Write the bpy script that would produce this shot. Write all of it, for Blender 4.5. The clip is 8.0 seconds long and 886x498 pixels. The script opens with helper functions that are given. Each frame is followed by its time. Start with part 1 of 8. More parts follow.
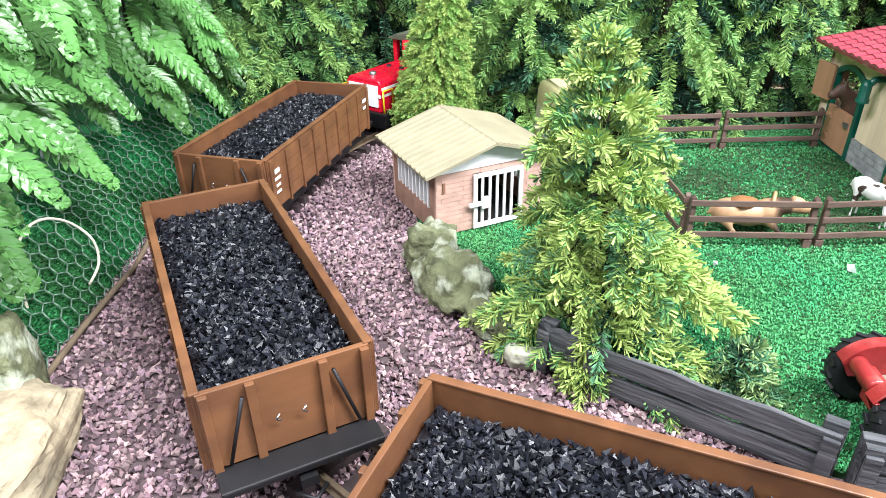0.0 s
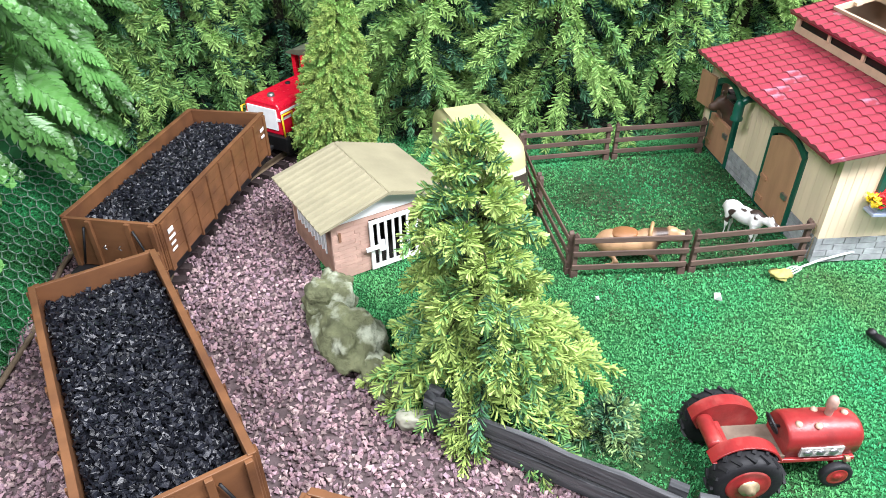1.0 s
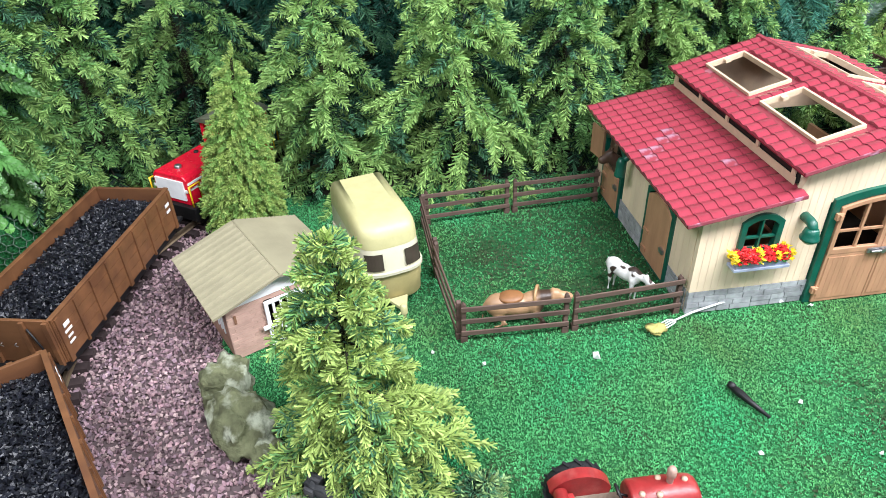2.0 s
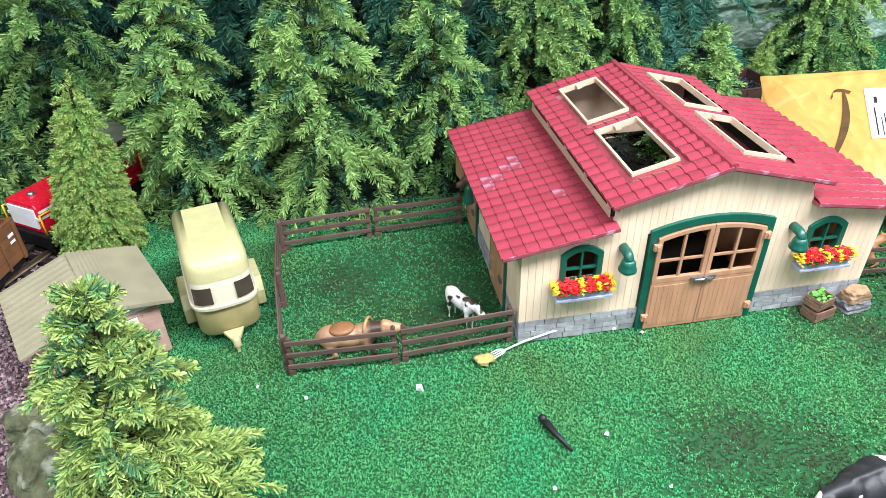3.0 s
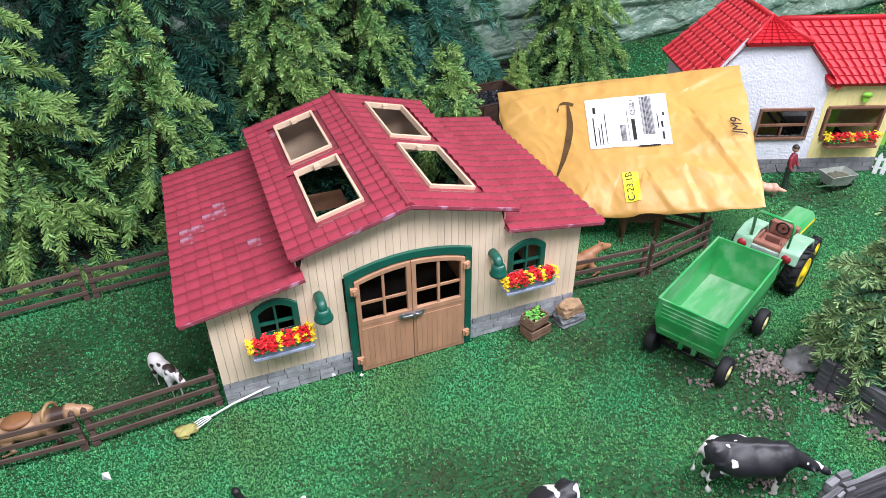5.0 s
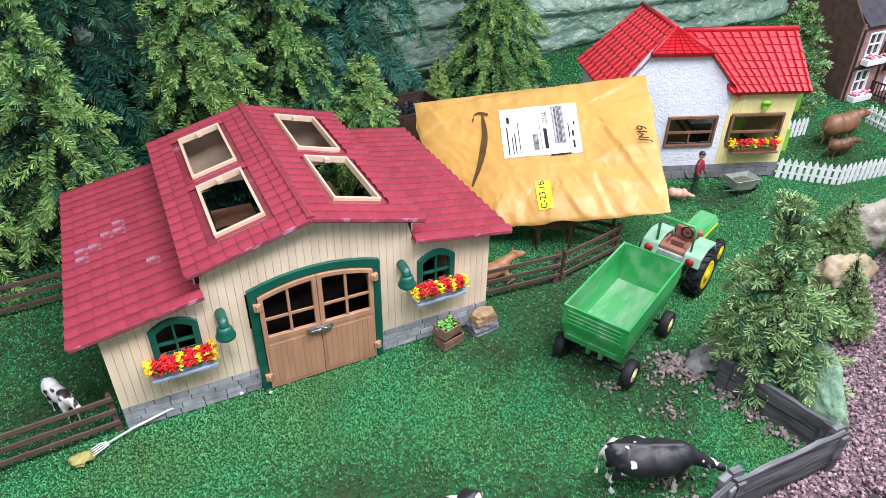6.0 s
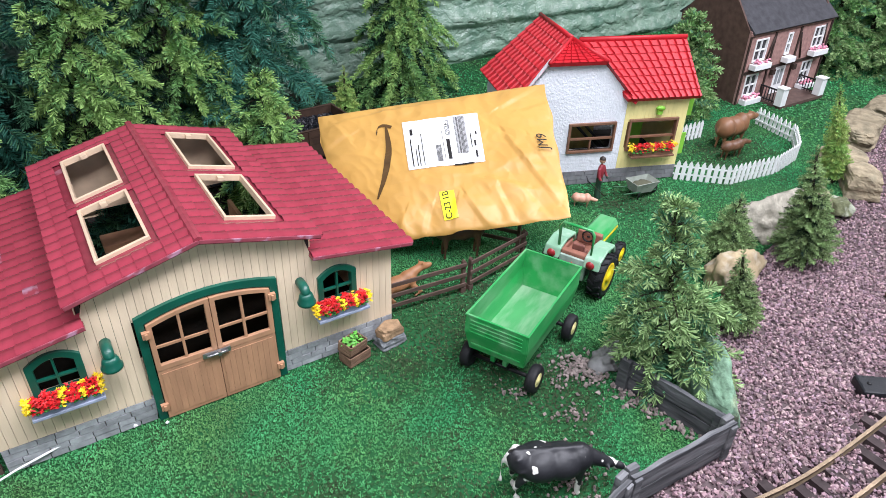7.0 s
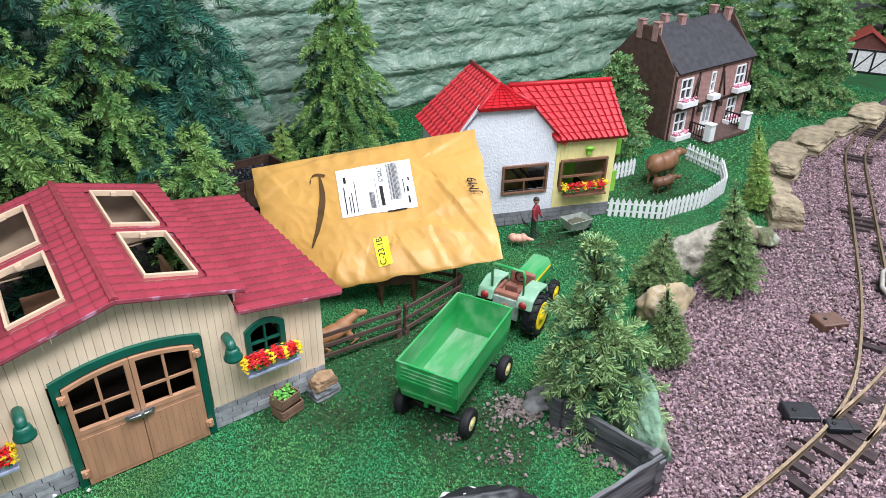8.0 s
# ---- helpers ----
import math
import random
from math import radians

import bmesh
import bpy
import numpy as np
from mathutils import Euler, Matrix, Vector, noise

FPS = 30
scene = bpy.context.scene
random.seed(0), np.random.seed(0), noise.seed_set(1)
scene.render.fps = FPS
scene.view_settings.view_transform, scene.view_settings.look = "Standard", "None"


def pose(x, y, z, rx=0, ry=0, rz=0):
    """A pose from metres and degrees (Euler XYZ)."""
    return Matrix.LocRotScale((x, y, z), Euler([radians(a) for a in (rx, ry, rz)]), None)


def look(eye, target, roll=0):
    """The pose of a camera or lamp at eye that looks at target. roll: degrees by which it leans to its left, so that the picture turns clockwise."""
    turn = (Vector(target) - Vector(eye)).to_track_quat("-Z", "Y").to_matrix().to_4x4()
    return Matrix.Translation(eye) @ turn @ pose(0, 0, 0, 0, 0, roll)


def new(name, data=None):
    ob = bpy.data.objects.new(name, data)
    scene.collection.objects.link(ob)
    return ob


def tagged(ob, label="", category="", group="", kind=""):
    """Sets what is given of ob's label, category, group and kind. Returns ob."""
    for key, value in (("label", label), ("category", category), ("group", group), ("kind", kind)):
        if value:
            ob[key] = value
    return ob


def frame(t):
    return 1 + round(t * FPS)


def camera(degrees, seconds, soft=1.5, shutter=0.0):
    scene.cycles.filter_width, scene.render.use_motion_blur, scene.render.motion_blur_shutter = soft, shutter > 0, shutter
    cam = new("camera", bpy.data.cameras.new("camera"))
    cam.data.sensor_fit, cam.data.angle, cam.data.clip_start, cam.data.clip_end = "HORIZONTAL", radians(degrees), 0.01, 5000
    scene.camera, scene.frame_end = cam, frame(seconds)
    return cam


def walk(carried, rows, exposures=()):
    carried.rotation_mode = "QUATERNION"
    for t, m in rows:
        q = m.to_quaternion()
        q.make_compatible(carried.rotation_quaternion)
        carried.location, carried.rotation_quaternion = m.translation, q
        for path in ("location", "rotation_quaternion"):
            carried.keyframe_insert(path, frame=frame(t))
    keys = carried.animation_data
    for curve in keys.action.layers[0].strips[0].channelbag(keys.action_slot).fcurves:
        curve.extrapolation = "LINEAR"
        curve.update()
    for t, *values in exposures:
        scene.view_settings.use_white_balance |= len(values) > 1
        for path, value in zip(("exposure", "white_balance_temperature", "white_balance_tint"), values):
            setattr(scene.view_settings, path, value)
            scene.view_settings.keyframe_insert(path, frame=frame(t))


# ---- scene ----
cam = camera(67.2, 8.0, soft=0.75)
PATH = [
    (0, (-0.545, -0.682, 0.377), (-0.629, 1.056, -0.608), -1.1),
    (0.5, (-0.523, -0.659, 0.436), (-0.489, 0.995, -0.688), -1.4),
    (1, (-0.492, -0.643, 0.493), (-0.4, 1.001, -0.643), -1.1),
    (1.2, (-0.475, -0.643, 0.519), (-0.372, 1.004, -0.612), -1.6),
    (2.3, (-0.345, -0.638, 0.592), (-0.137, 1.004, -0.531), -2.3),
    (2.5, (-0.304, -0.639, 0.598), (-0.096, 1.002, -0.527), -2.4),
    (3, (-0.198, -0.645, 0.612), (0.056, 0.987, -0.516), -1.5),
    (3.5, (-0.097, -0.643, 0.619), (0.239, 0.967, -0.519), -0.9),
    (4, (-0.028, -0.64, 0.621), (0.381, 0.945, -0.527), -0.6),
    (4.5, (0.007, -0.644, 0.631), (0.515, 0.915, -0.515), -0.1),
    (4.7, (0.022, -0.641, 0.634), (0.571, 0.908, -0.506), -0.4),
    (5.8, (0.084, -0.659, 0.64), (0.791, 0.845, -0.473), 0.5),
    (6, (0.091, -0.661, 0.639), (0.839, 0.826, -0.471), 1.0),
    (6.5, (0.115, -0.669, 0.64), (0.967, 0.77, -0.456), 1.8),
    (7, (0.132, -0.677, 0.641), (1.061, 0.726, -0.439), 2.1),
    (7.5, (0.153, -0.689, 0.651), (1.169, 0.712, -0.351), 2.2),
    (8, (0.17, -0.705, 0.653), (1.223, 0.688, -0.321), 1.5),
]
walk(cam, [(t, look(eye, target, roll)) for t, eye, target, roll in PATH],
     [(0, 0.47, 6270, 12), (0.5, 0.22, 6270, 13), (1, 0.15, 6270, 12.5), (2.5, -0.26, 6170, 12), (3, -0.24, 6150, 12.5), (3.5, -0.41, 6150, 15.5), (4, -0.69, 6160, 18.5), (4.5, -0.81, 6130, 20), (6.5, -0.81, 6120, 17.5), (7.5, -0.95, 6130, 15), (8, -0.95, 6130, 13.5)])

# ---- world and lights ----
world = bpy.data.worlds.new("room_world")
world.use_nodes = True
scene.world = world
sky = world.node_tree.nodes.new("ShaderNodeTexSky")
sky.sky_type, sky.sun_disc, sky.sun_elevation, sky.sun_rotation = "NISHITA", False, radians(40), radians(150)
world.node_tree.links.new(sky.outputs[0], world.node_tree.nodes["Background"].inputs[0])
world.node_tree.nodes["Background"].inputs[1].default_value = 0.1


def lamp(name, eye, target, sx, sy, watts, colour):
    data = bpy.data.lights.new(name, "AREA")
    data.shape, data.size, data.size_y, data.energy, data.color = "RECTANGLE", sx, sy, watts, colour
    ob = new(name, data)
    ob.matrix_world = look(eye, target)
    return ob


lamp("ceiling_light_lamp", (0.55, -0.75, 1.84), (0.45, -0.45, 0), 1.7, 0.40, 124, (0.97, 0.98, 1.0))
lamp("ceiling_light_lamp", (2.5, -0.55, 1.84), (2.4, -0.35, 0), 1.7, 0.40, 124, (0.97, 0.98, 1.0))
lamp("ceiling_light_lamp", (-1.62, -0.75, 1.84), (-1.2, -0.35, 0), 1.5, 0.40, 56, (0.97, 0.98, 1.0))
lamp("window_lamp", (0.15, -2.42, 1.2), (0.3, 0, 0.1), 2.2, 1.1, 20, (0.90, 0.96, 1.0))
scene.view_settings.exposure = 0.0


# ---- mesh helpers ----
class G:
    """Collects faces of one mesh, each with a material slot."""

    def __init__(self):
        self.v, self.f, self.m, self.s = [], [], [], []

    def add(self, verts, faces, mat=0, mx=None, smooth=False):
        n = len(self.v)
        for p in verts:
            q = mx @ Vector(p) if mx else Vector(p)
            self.v.append(q[:])
        for f in faces:
            self.f.append([n + i for i in f])
            self.m.append(mat)
            self.s.append(smooth)
        return self

    def box(self, x0, x1, y0, y1, z0, z1, mat=0, mx=None):
        v = [(x, y, z) for z in (z0, z1) for y in (y0, y1) for x in (x0, x1)]
        return self.add(v, [(0, 2, 3, 1), (4, 5, 7, 6), (0, 1, 5, 4), (2, 6, 7, 3), (0, 4, 6, 2), (1, 3, 7, 5)], mat, mx)

    def prism(self, poly, a, b, axis="y", mat=0, mx=None, smooth=False):
        """A polygon in the two other axes, drawn out from a to b along axis."""
        def put(p, d):
            return {"y": (p[0], d, p[1]), "x": (d, p[0], p[1]), "z": (p[0], p[1], d)}[axis]
        n = len(poly)
        v = [put(p, a) for p in poly] + [put(p, b) for p in poly]
        self.add(v, [tuple(range(n))[::-1], tuple(range(n, 2 * n))], mat, mx)
        k = len(self.v) - 2 * n
        for i in range(n):
            j = (i + 1) % n
            self.f.append([k + i, k + j, k + n + j, k + n + i])
            self.m.append(mat)
            self.s.append(smooth)
        return self

    def ring(self, outer, inner, a, b, axis="y", mat=0, mx=None):
        """The band between two outlines of equal count, with depth."""
        def put(p, d):
            return {"y": (p[0], d, p[1]), "x": (d, p[0], p[1]), "z": (p[0], p[1], d)}[axis]
        n = len(outer)
        v = [put(p, d) for d in (a, b) for q in (outer, inner) for p in q]
        fs = []
        for i in range(n):
            j = (i + 1) % n
            fs += [(i, j, n + j, n + i), (2 * n + i, 3 * n + i, 3 * n + j, 2 * n + j),
                   (i, 2 * n + i, 2 * n + j, j), (n + i, n + j, 3 * n + j, 3 * n + i)]
        return self.add(v, fs, mat, mx)

    def lathe(self, prof, n=16, mat=0, mx=None, smooth=True):
        """A profile of (radius, height) turned round z."""
        v = [(r * math.cos(2 * math.pi * i / n), r * math.sin(2 * math.pi * i / n), z) for r, z in prof for i in range(n)]
        fs = []
        for k in range(len(prof) - 1):
            for i in range(n):
                j = (i + 1) % n
                fs.append((k * n + i, k * n + j, (k + 1) * n + j, (k + 1) * n + i))
        self.add(v, fs, mat, mx, smooth)
        self.add(v[:n], [tuple(range(n))[::-1]], mat, mx)
        return self.add(v[-n:], [tuple(range(n))], mat, mx)

    def tube(self, pts, r, n=6, mat=0, mx=None, closed=False):
        pts = [Vector(p) for p in pts]
        rs = r if isinstance(r, (list, tuple)) else [r] * len(pts)
        v, fs, k = [], [], len(pts)
        for i, p in enumerate(pts):
            d = (pts[(i + 1) % k] - pts[i - 1]) if closed else (pts[min(i + 1, k - 1)] - pts[max(i - 1, 0)])
            q = d.to_track_quat("Z", "Y")
            for a in range(n):
                w = 2 * math.pi * a / n
                v.append(p + q @ Vector((rs[i] * math.cos(w), rs[i] * math.sin(w), 0)))
        for i in range(k if closed else k - 1):
            for a in range(n):
                b, i2 = (a + 1) % n, (i + 1) % k
                fs.append((i * n + a, i * n + b, i2 * n + b, i2 * n + a))
        if not closed:
            fs += [tuple(range(n))[::-1], tuple(range((k - 1) * n, k * n))]
        return self.add(v, fs, mat, mx, True)

    def blob(self, c, r, seed=0, rough=0.0, freq=1.0, sub=2, mat=0, mx=None, smooth=True):
        bm = bmesh.new()
        bmesh.ops.create_icosphere(bm, subdivisions=sub, radius=1)
        for v in bm.verts:
            k = 1 + rough * noise.noise(v.co * freq + Vector((seed * 7.3, seed * 3.1, seed)))
            v.co = Vector((v.co.x * r[0] * k, v.co.y * r[1] * k, v.co.z * r[2] * k)) + Vector(c)
        bm.verts.index_update()
        self.add([v.co.copy() for v in bm.verts], [[v.index for v in f.verts] for f in bm.faces], mat, mx, smooth)
        bm.free()
        return self

    def weld(self):
        """Joins corners that lie together, so that touching pieces are one mesh."""
        seen, to, out = {}, [], []
        for p in self.v:
            k = tuple(round(c * 20000) for c in p)
            if k not in seen:
                seen[k] = len(out)
                out.append(p)
            to.append(seen[k])
        self.v, self.f = out, [[to[i] for i in f] for f in self.f]
        return self

    def mesh(self, name, mats):
        me = bpy.data.meshes.new(name)
        me.from_pydata(self.v, [], self.f)
        for m in mats:
            me.materials.append(m)
        me.polygons.foreach_set("material_index", self.m)
        me.polygons.foreach_set("use_smooth", self.s)
        me.update()
        return me


def part(name, g, mats, parent=None, label="", bevel=0.0, m=None, kind=""):
    """Links a collected mesh as one object, under a thing or a part if one is given."""
    mats = mats if isinstance(mats, (list, tuple)) else [mats]
    ob = new(name, g.mesh(name, mats) if isinstance(g, G) else g)
    ob.parent = parent
    if m is not None:
        ob.matrix_basis = m
    if bevel:
        b = ob.modifiers.new("bevel", "BEVEL")
        b.width, b.segments, b.limit_method, b.angle_limit = bevel, 2, "ANGLE", radians(40)
    return tagged(ob, label, kind=kind)


def thing(name, label, category, m=None, group="", kind=""):
    ob = new(name)
    ob.empty_display_size = 0.02
    if m is not None:
        ob.matrix_basis = m
    return tagged(ob, label, category, group, kind)


def fast_mesh(name, co, faces, mats, idx=None, smooth=False):
    """A mesh from arrays: places, faces of one size, material slots."""
    me = bpy.data.meshes.new(name)
    k = faces.shape[1]
    me.vertices.add(len(co))
    me.vertices.foreach_set("co", np.ascontiguousarray(co, dtype=np.float32).ravel())
    me.loops.add(faces.size)
    me.polygons.add(len(faces))
    me.polygons.foreach_set("loop_start", np.arange(0, faces.size, k, dtype=np.int32))
    me.loops.foreach_set("vertex_index", faces.ravel().astype(np.int32))
    for m in mats:
        me.materials.append(m)
    if idx is not None:
        me.polygons.foreach_set("material_index", idx.astype(np.int32))
    me.polygons.foreach_set("use_smooth", np.full(len(faces), smooth))
    me.update(calc_edges=True)
    return me


def arch(x0, x1, z0, z1, rise, n=9):
    """An outline with an arched head: up the right side, over, down the left."""
    out = [(x0, z0), (x1, z0)]
    for i in range(n):
        a = i / (n - 1)
        out.append((x1 + (x0 - x1) * a, z1 - rise + rise * (1 - (2 * a - 1) ** 2)))
    return out


# ---- materials ----
def links(mat):
    return mat.node_tree.nodes, mat.node_tree.links


def mat(name, colour, rough=0.5, vary=0.25, scale=60.0, bump=0.2, bscale=300.0, metal=0.0, colour2=None, island=0.0, obj=0.0,
        spec=0.5, dirt=0.0, dirt_col=(0.05, 0.04, 0.03), dirt_scale=18.0, dist=0.001, edge=(0.52, 0.72)):
    """A procedural surface: two scales of colour change, stains and fine relief, in metres of the object."""
    if rough >= 0.6 and spec == 0.5:
        spec = 0.25
    m = bpy.data.materials.new(name)
    m.use_nodes = True
    ns, ln = links(m)
    b = ns["Principled BSDF"]
    co = ns.new("ShaderNodeTexCoord")
    n1 = ns.new("ShaderNodeTexNoise")
    n1.inputs["Scale"].default_value, n1.inputs["Detail"].default_value = scale, 5
    ln.new(co.outputs["Object"], n1.inputs["Vector"])
    ramp = ns.new("ShaderNodeMapRange")
    ramp.inputs[1].default_value, ramp.inputs[2].default_value = 0.3, 0.7
    ln.new(n1.outputs["Fac"], ramp.inputs[0])
    mix = ns.new("ShaderNodeMix")
    mix.data_type = "RGBA"
    c2 = colour2 or tuple(c * (1 - vary) for c in colour)
    c1 = colour if colour2 else tuple(min(1, c * (1 + vary * 0.5)) for c in colour)
    mix.inputs[6].default_value, mix.inputs[7].default_value = (*c1, 1), (*c2, 1)
    ln.new(ramp.outputs[0], mix.inputs[0])
    last = mix.outputs[2]
    if island or obj:
        info = ns.new("ShaderNodeNewGeometry") if island else ns.new("ShaderNodeObjectInfo")
        hsv = ns.new("ShaderNodeHueSaturation")
        rg = ns.new("ShaderNodeMapRange")
        k = island or obj
        rg.inputs[3].default_value, rg.inputs[4].default_value = 1 - k, 1 + k
        ln.new(info.outputs["Random Per Island" if island else "Random"], rg.inputs[0])
        ln.new(rg.outputs[0], hsv.inputs["Value"])
        ln.new(last, hsv.inputs["Color"])
        last = hsv.outputs[0]
    if dirt:
        n3 = ns.new("ShaderNodeTexNoise")
        n3.inputs["Scale"].default_value, n3.inputs["Detail"].default_value = dirt_scale, 8
        ln.new(co.outputs["Object"], n3.inputs["Vector"])
        r3 = ns.new("ShaderNodeMapRange")
        r3.inputs[1].default_value, r3.inputs[2].default_value, r3.inputs[4].default_value = edge[0], edge[1], dirt
        ln.new(n3.outputs["Fac"], r3.inputs[0])
        mx = ns.new("ShaderNodeMix")
        mx.data_type = "RGBA"
        mx.inputs[7].default_value = (*dirt_col, 1)
        ln.new(r3.outputs[0], mx.inputs[0])
        ln.new(last, mx.inputs[6])
        last = mx.outputs[2]
    ln.new(last, b.inputs["Base Color"])
    rr = ns.new("ShaderNodeMapRange")
    rr.inputs[3].default_value, rr.inputs[4].default_value = max(0.03, rough - 0.1), min(1, rough + 0.12)
    ln.new(n1.outputs["Fac"], rr.inputs[0])
    ln.new(rr.outputs[0], b.inputs["Roughness"])
    b.inputs["Metallic"].default_value = metal
    b.inputs["Specular IOR Level"].default_value = spec
    if bump:
        n2 = ns.new("ShaderNodeTexNoise")
        n2.inputs["Scale"].default_value, n2.inputs["Detail"].default_value = bscale, 4
        ln.new(co.outputs["Object"], n2.inputs["Vector"])
        bp = ns.new("ShaderNodeBump")
        bp.inputs["Strength"].default_value, bp.inputs["Distance"].default_value = bump, dist
        ln.new(n2.outputs["Fac"], bp.inputs["Height"])
        ln.new(bp.outputs[0], b.inputs["Normal"])
    return m


def stretch(m, v):
    """Stretches the grain of a material along an axis."""
    ns, ln = links(m)
    co = ns["Texture Coordinate"]
    mp = ns.new("ShaderNodeMapping")
    mp.inputs["Scale"].default_value = v
    for l in list(ln):
        if l.from_node == co:
            ln.new(mp.outputs[0], l.to_socket)
    ln.new(co.outputs["Object"], mp.inputs[0])
    return m


TURF = mat("turf_backing", (0.012, 0.100, 0.031), 0.9, colour2=(0.017, 0.070, 0.021), scale=9, dirt=0.5, dirt_col=(0.03, 0.03, 0.015))
BLADE = mat("turf_blades", (0.038, 0.300, 0.120), 0.5, colour2=(0.105, 0.285, 0.090), scale=7, island=0.38, bump=0, spec=0.15, dirt=0.6, dirt_col=(0.085, 0.17, 0.055), dirt_scale=6)
BLADE2 = mat("turf_blades_dark", (0.034, 0.105, 0.034), 0.7, colour2=(0.058, 0.062, 0.036), scale=12, island=0.4, bump=0, spec=0.2)
# turf blades darkened to carry the shade under the trees
BLADE3 = mat("forest_blades_shaded", (0.016, 0.055, 0.022), 0.7, colour2=(0.020, 0.024, 0.014), scale=12, island=0.4, bump=0, spec=0.2)
BANKG = mat("bank_blades", (0.022, 0.21, 0.068), 0.5, colour2=(0.034, 0.13, 0.036), scale=9, island=0.4, bump=0, spec=0.2)
GRAVEL = mat("gravel_bed", (0.11, 0.08, 0.083), 0.9, scale=120, bump=0.6, bscale=150)
STONES = mat("granite_chips", (0.325, 0.22, 0.245), 0.8, colour2=(0.19, 0.125, 0.138), scale=40, island=0.5, bump=0.3, bscale=700)


def mixed_stone(m, colours):
    """Gives each loose piece one of several stone colours."""
    ns, ln = links(m)
    hsv = [q for q in ns if q.type == "HUE_SAT"][0]
    geo, rmp, mul, mx = ns.new("ShaderNodeNewGeometry"), ns.new("ShaderNodeValToRGB"), ns.new("ShaderNodeMath"), ns.new("ShaderNodeMix")
    mx.data_type, mx.blend_type, mul.operation = "RGBA", "MIX", "FRACT"
    scale = ns.new("ShaderNodeMath")
    scale.operation = "MULTIPLY"
    scale.inputs[1].default_value = 37.0
    rmp.color_ramp.interpolation = "CONSTANT"
    el = rmp.color_ramp.elements
    while len(el) < len(colours):
        el.new(0.5)
    for i, c in enumerate(colours):
        el[i].position, el[i].color = i / len(colours), (*c, 1)
    ln.new(geo.outputs["Random Per Island"], scale.inputs[0])
    ln.new(scale.outputs[0], mul.inputs[0])
    ln.new(mul.outputs[0], rmp.inputs[0])
    src = hsv.inputs["Color"].links[0].from_socket
    mx.inputs[0].default_value = 0.65
    ln.new(src, mx.inputs[6])
    ln.new(rmp.outputs[0], mx.inputs[7])
    ln.new(mx.outputs[2], hsv.inputs["Color"])
    return m


mixed_stone(STONES, [(0.30, 0.19, 0.215), (0.37, 0.27, 0.27), (0.20, 0.13, 0.15), (0.42, 0.32, 0.30), (0.27, 0.19, 0.23), (0.15, 0.105, 0.115), (0.34, 0.22, 0.23)])
LOOSE = mat("loose_chips", (0.30, 0.245, 0.225), 0.8, colour2=(0.15, 0.125, 0.115), scale=40, island=0.45, bump=0.3, bscale=700)
# near black, for ground that only lies in shade
SHADE_GROUND = mat("shade_dark_ground", (0.020, 0.017, 0.013), 0.95, scale=40, bump=0.6, bscale=200)
COAL = mat("coal_black", (0.010, 0.011, 0.016), 0.38, island=0.6, bump=0.3, bscale=500, spec=0.45)
CREAM = stretch(mat("cream_boards", (0.80, 0.635, 0.455), 0.5, vary=0.10, scale=50, bump=0.25, bscale=260, obj=0.04, dirt=0.10, dirt_col=(0.3, 0.2, 0.12)), (1, 1, 0.2))
ROOF = mat("wine_red_tiles", (0.285, 0.040, 0.060), 0.19, vary=0.25, scale=45, bump=0.1, obj=0.10, dirt=0.42, dirt_col=(0.50, 0.24, 0.30), dirt_scale=30, edge=(0.60, 0.66))
TRIM = mat("pale_trim", (0.66, 0.49, 0.34), 0.45, vary=0.12)
PLINTH = mat("grey_moulded_stone", (0.35, 0.36, 0.37), 0.6, vary=0.3, scale=80, obj=0.18, bump=0.5, bscale=260)
GREEN = mat("dark_green_plastic", (0.005, 0.092, 0.060), 0.35, vary=0.2)
DOOR = stretch(mat("tan_brown_plastic", (0.455, 0.245, 0.14), 0.42, vary=0.18, obj=0.05), (1, 1, 0.25))
METAL = mat("steel_grey", (0.45, 0.45, 0.46), 0.3, metal=0.9)
RED = mat("red_petals", (0.62, 0.012, 0.014), 0.5, island=0.2)
YEL = mat("yellow_petals", (0.85, 0.62, 0.01), 0.5, island=0.2)
LEAF = mat("leaf_green", (0.05, 0.25, 0.03), 0.5, island=0.3)
LILAC = mat("pale_blue_grey_plastic", (0.36, 0.40, 0.52), 0.4)
FENCE = stretch(mat("weathered_brown_fence", (0.115, 0.075, 0.06), 0.6, vary=0.35, obj=0.1, bump=0.4), (0.3, 1, 1))
BLACK = mat("black_plastic", (0.009, 0.009, 0.010), 0.5, vary=0.3, spec=0.35)
RUST = stretch(mat("wagon_brown", (0.165, 0.072, 0.031), 0.42, vary=0.30, scale=40, dirt=0.55, dirt_col=(0.075, 0.030, 0.016), dirt_scale=28, edge=(0.48, 0.66), obj=0.10), (1, 0.4, 1))
WHITE = mat("white_paint", (0.8, 0.8, 0.8), 0.45, vary=0.08)
LOCO = mat("loco_red", (0.62, 0.008, 0.03), 0.25, vary=0.12)
YELLOW = mat("handrail_yellow", (0.85, 0.55, 0.01), 0.4)
RAILM = mat("brass_rail", (0.26, 0.195, 0.13), 0.5, vary=0.25, metal=0.85)
SLEEP = mat("brown_sleeper", (0.050, 0.036, 0.036), 0.7, spec=0.2, vary=0.4, bump=0.4, obj=0.2)
OLIVE = mat("ivory_plastic", (0.46, 0.43, 0.215), 0.45, vary=0.1, dirt=0.2, dirt_col=(0.5, 0.42, 0.16), dirt_scale=22)
BEIGE = mat("olive_beige_plastic", (0.40, 0.335, 0.15), 0.45, vary=0.12)
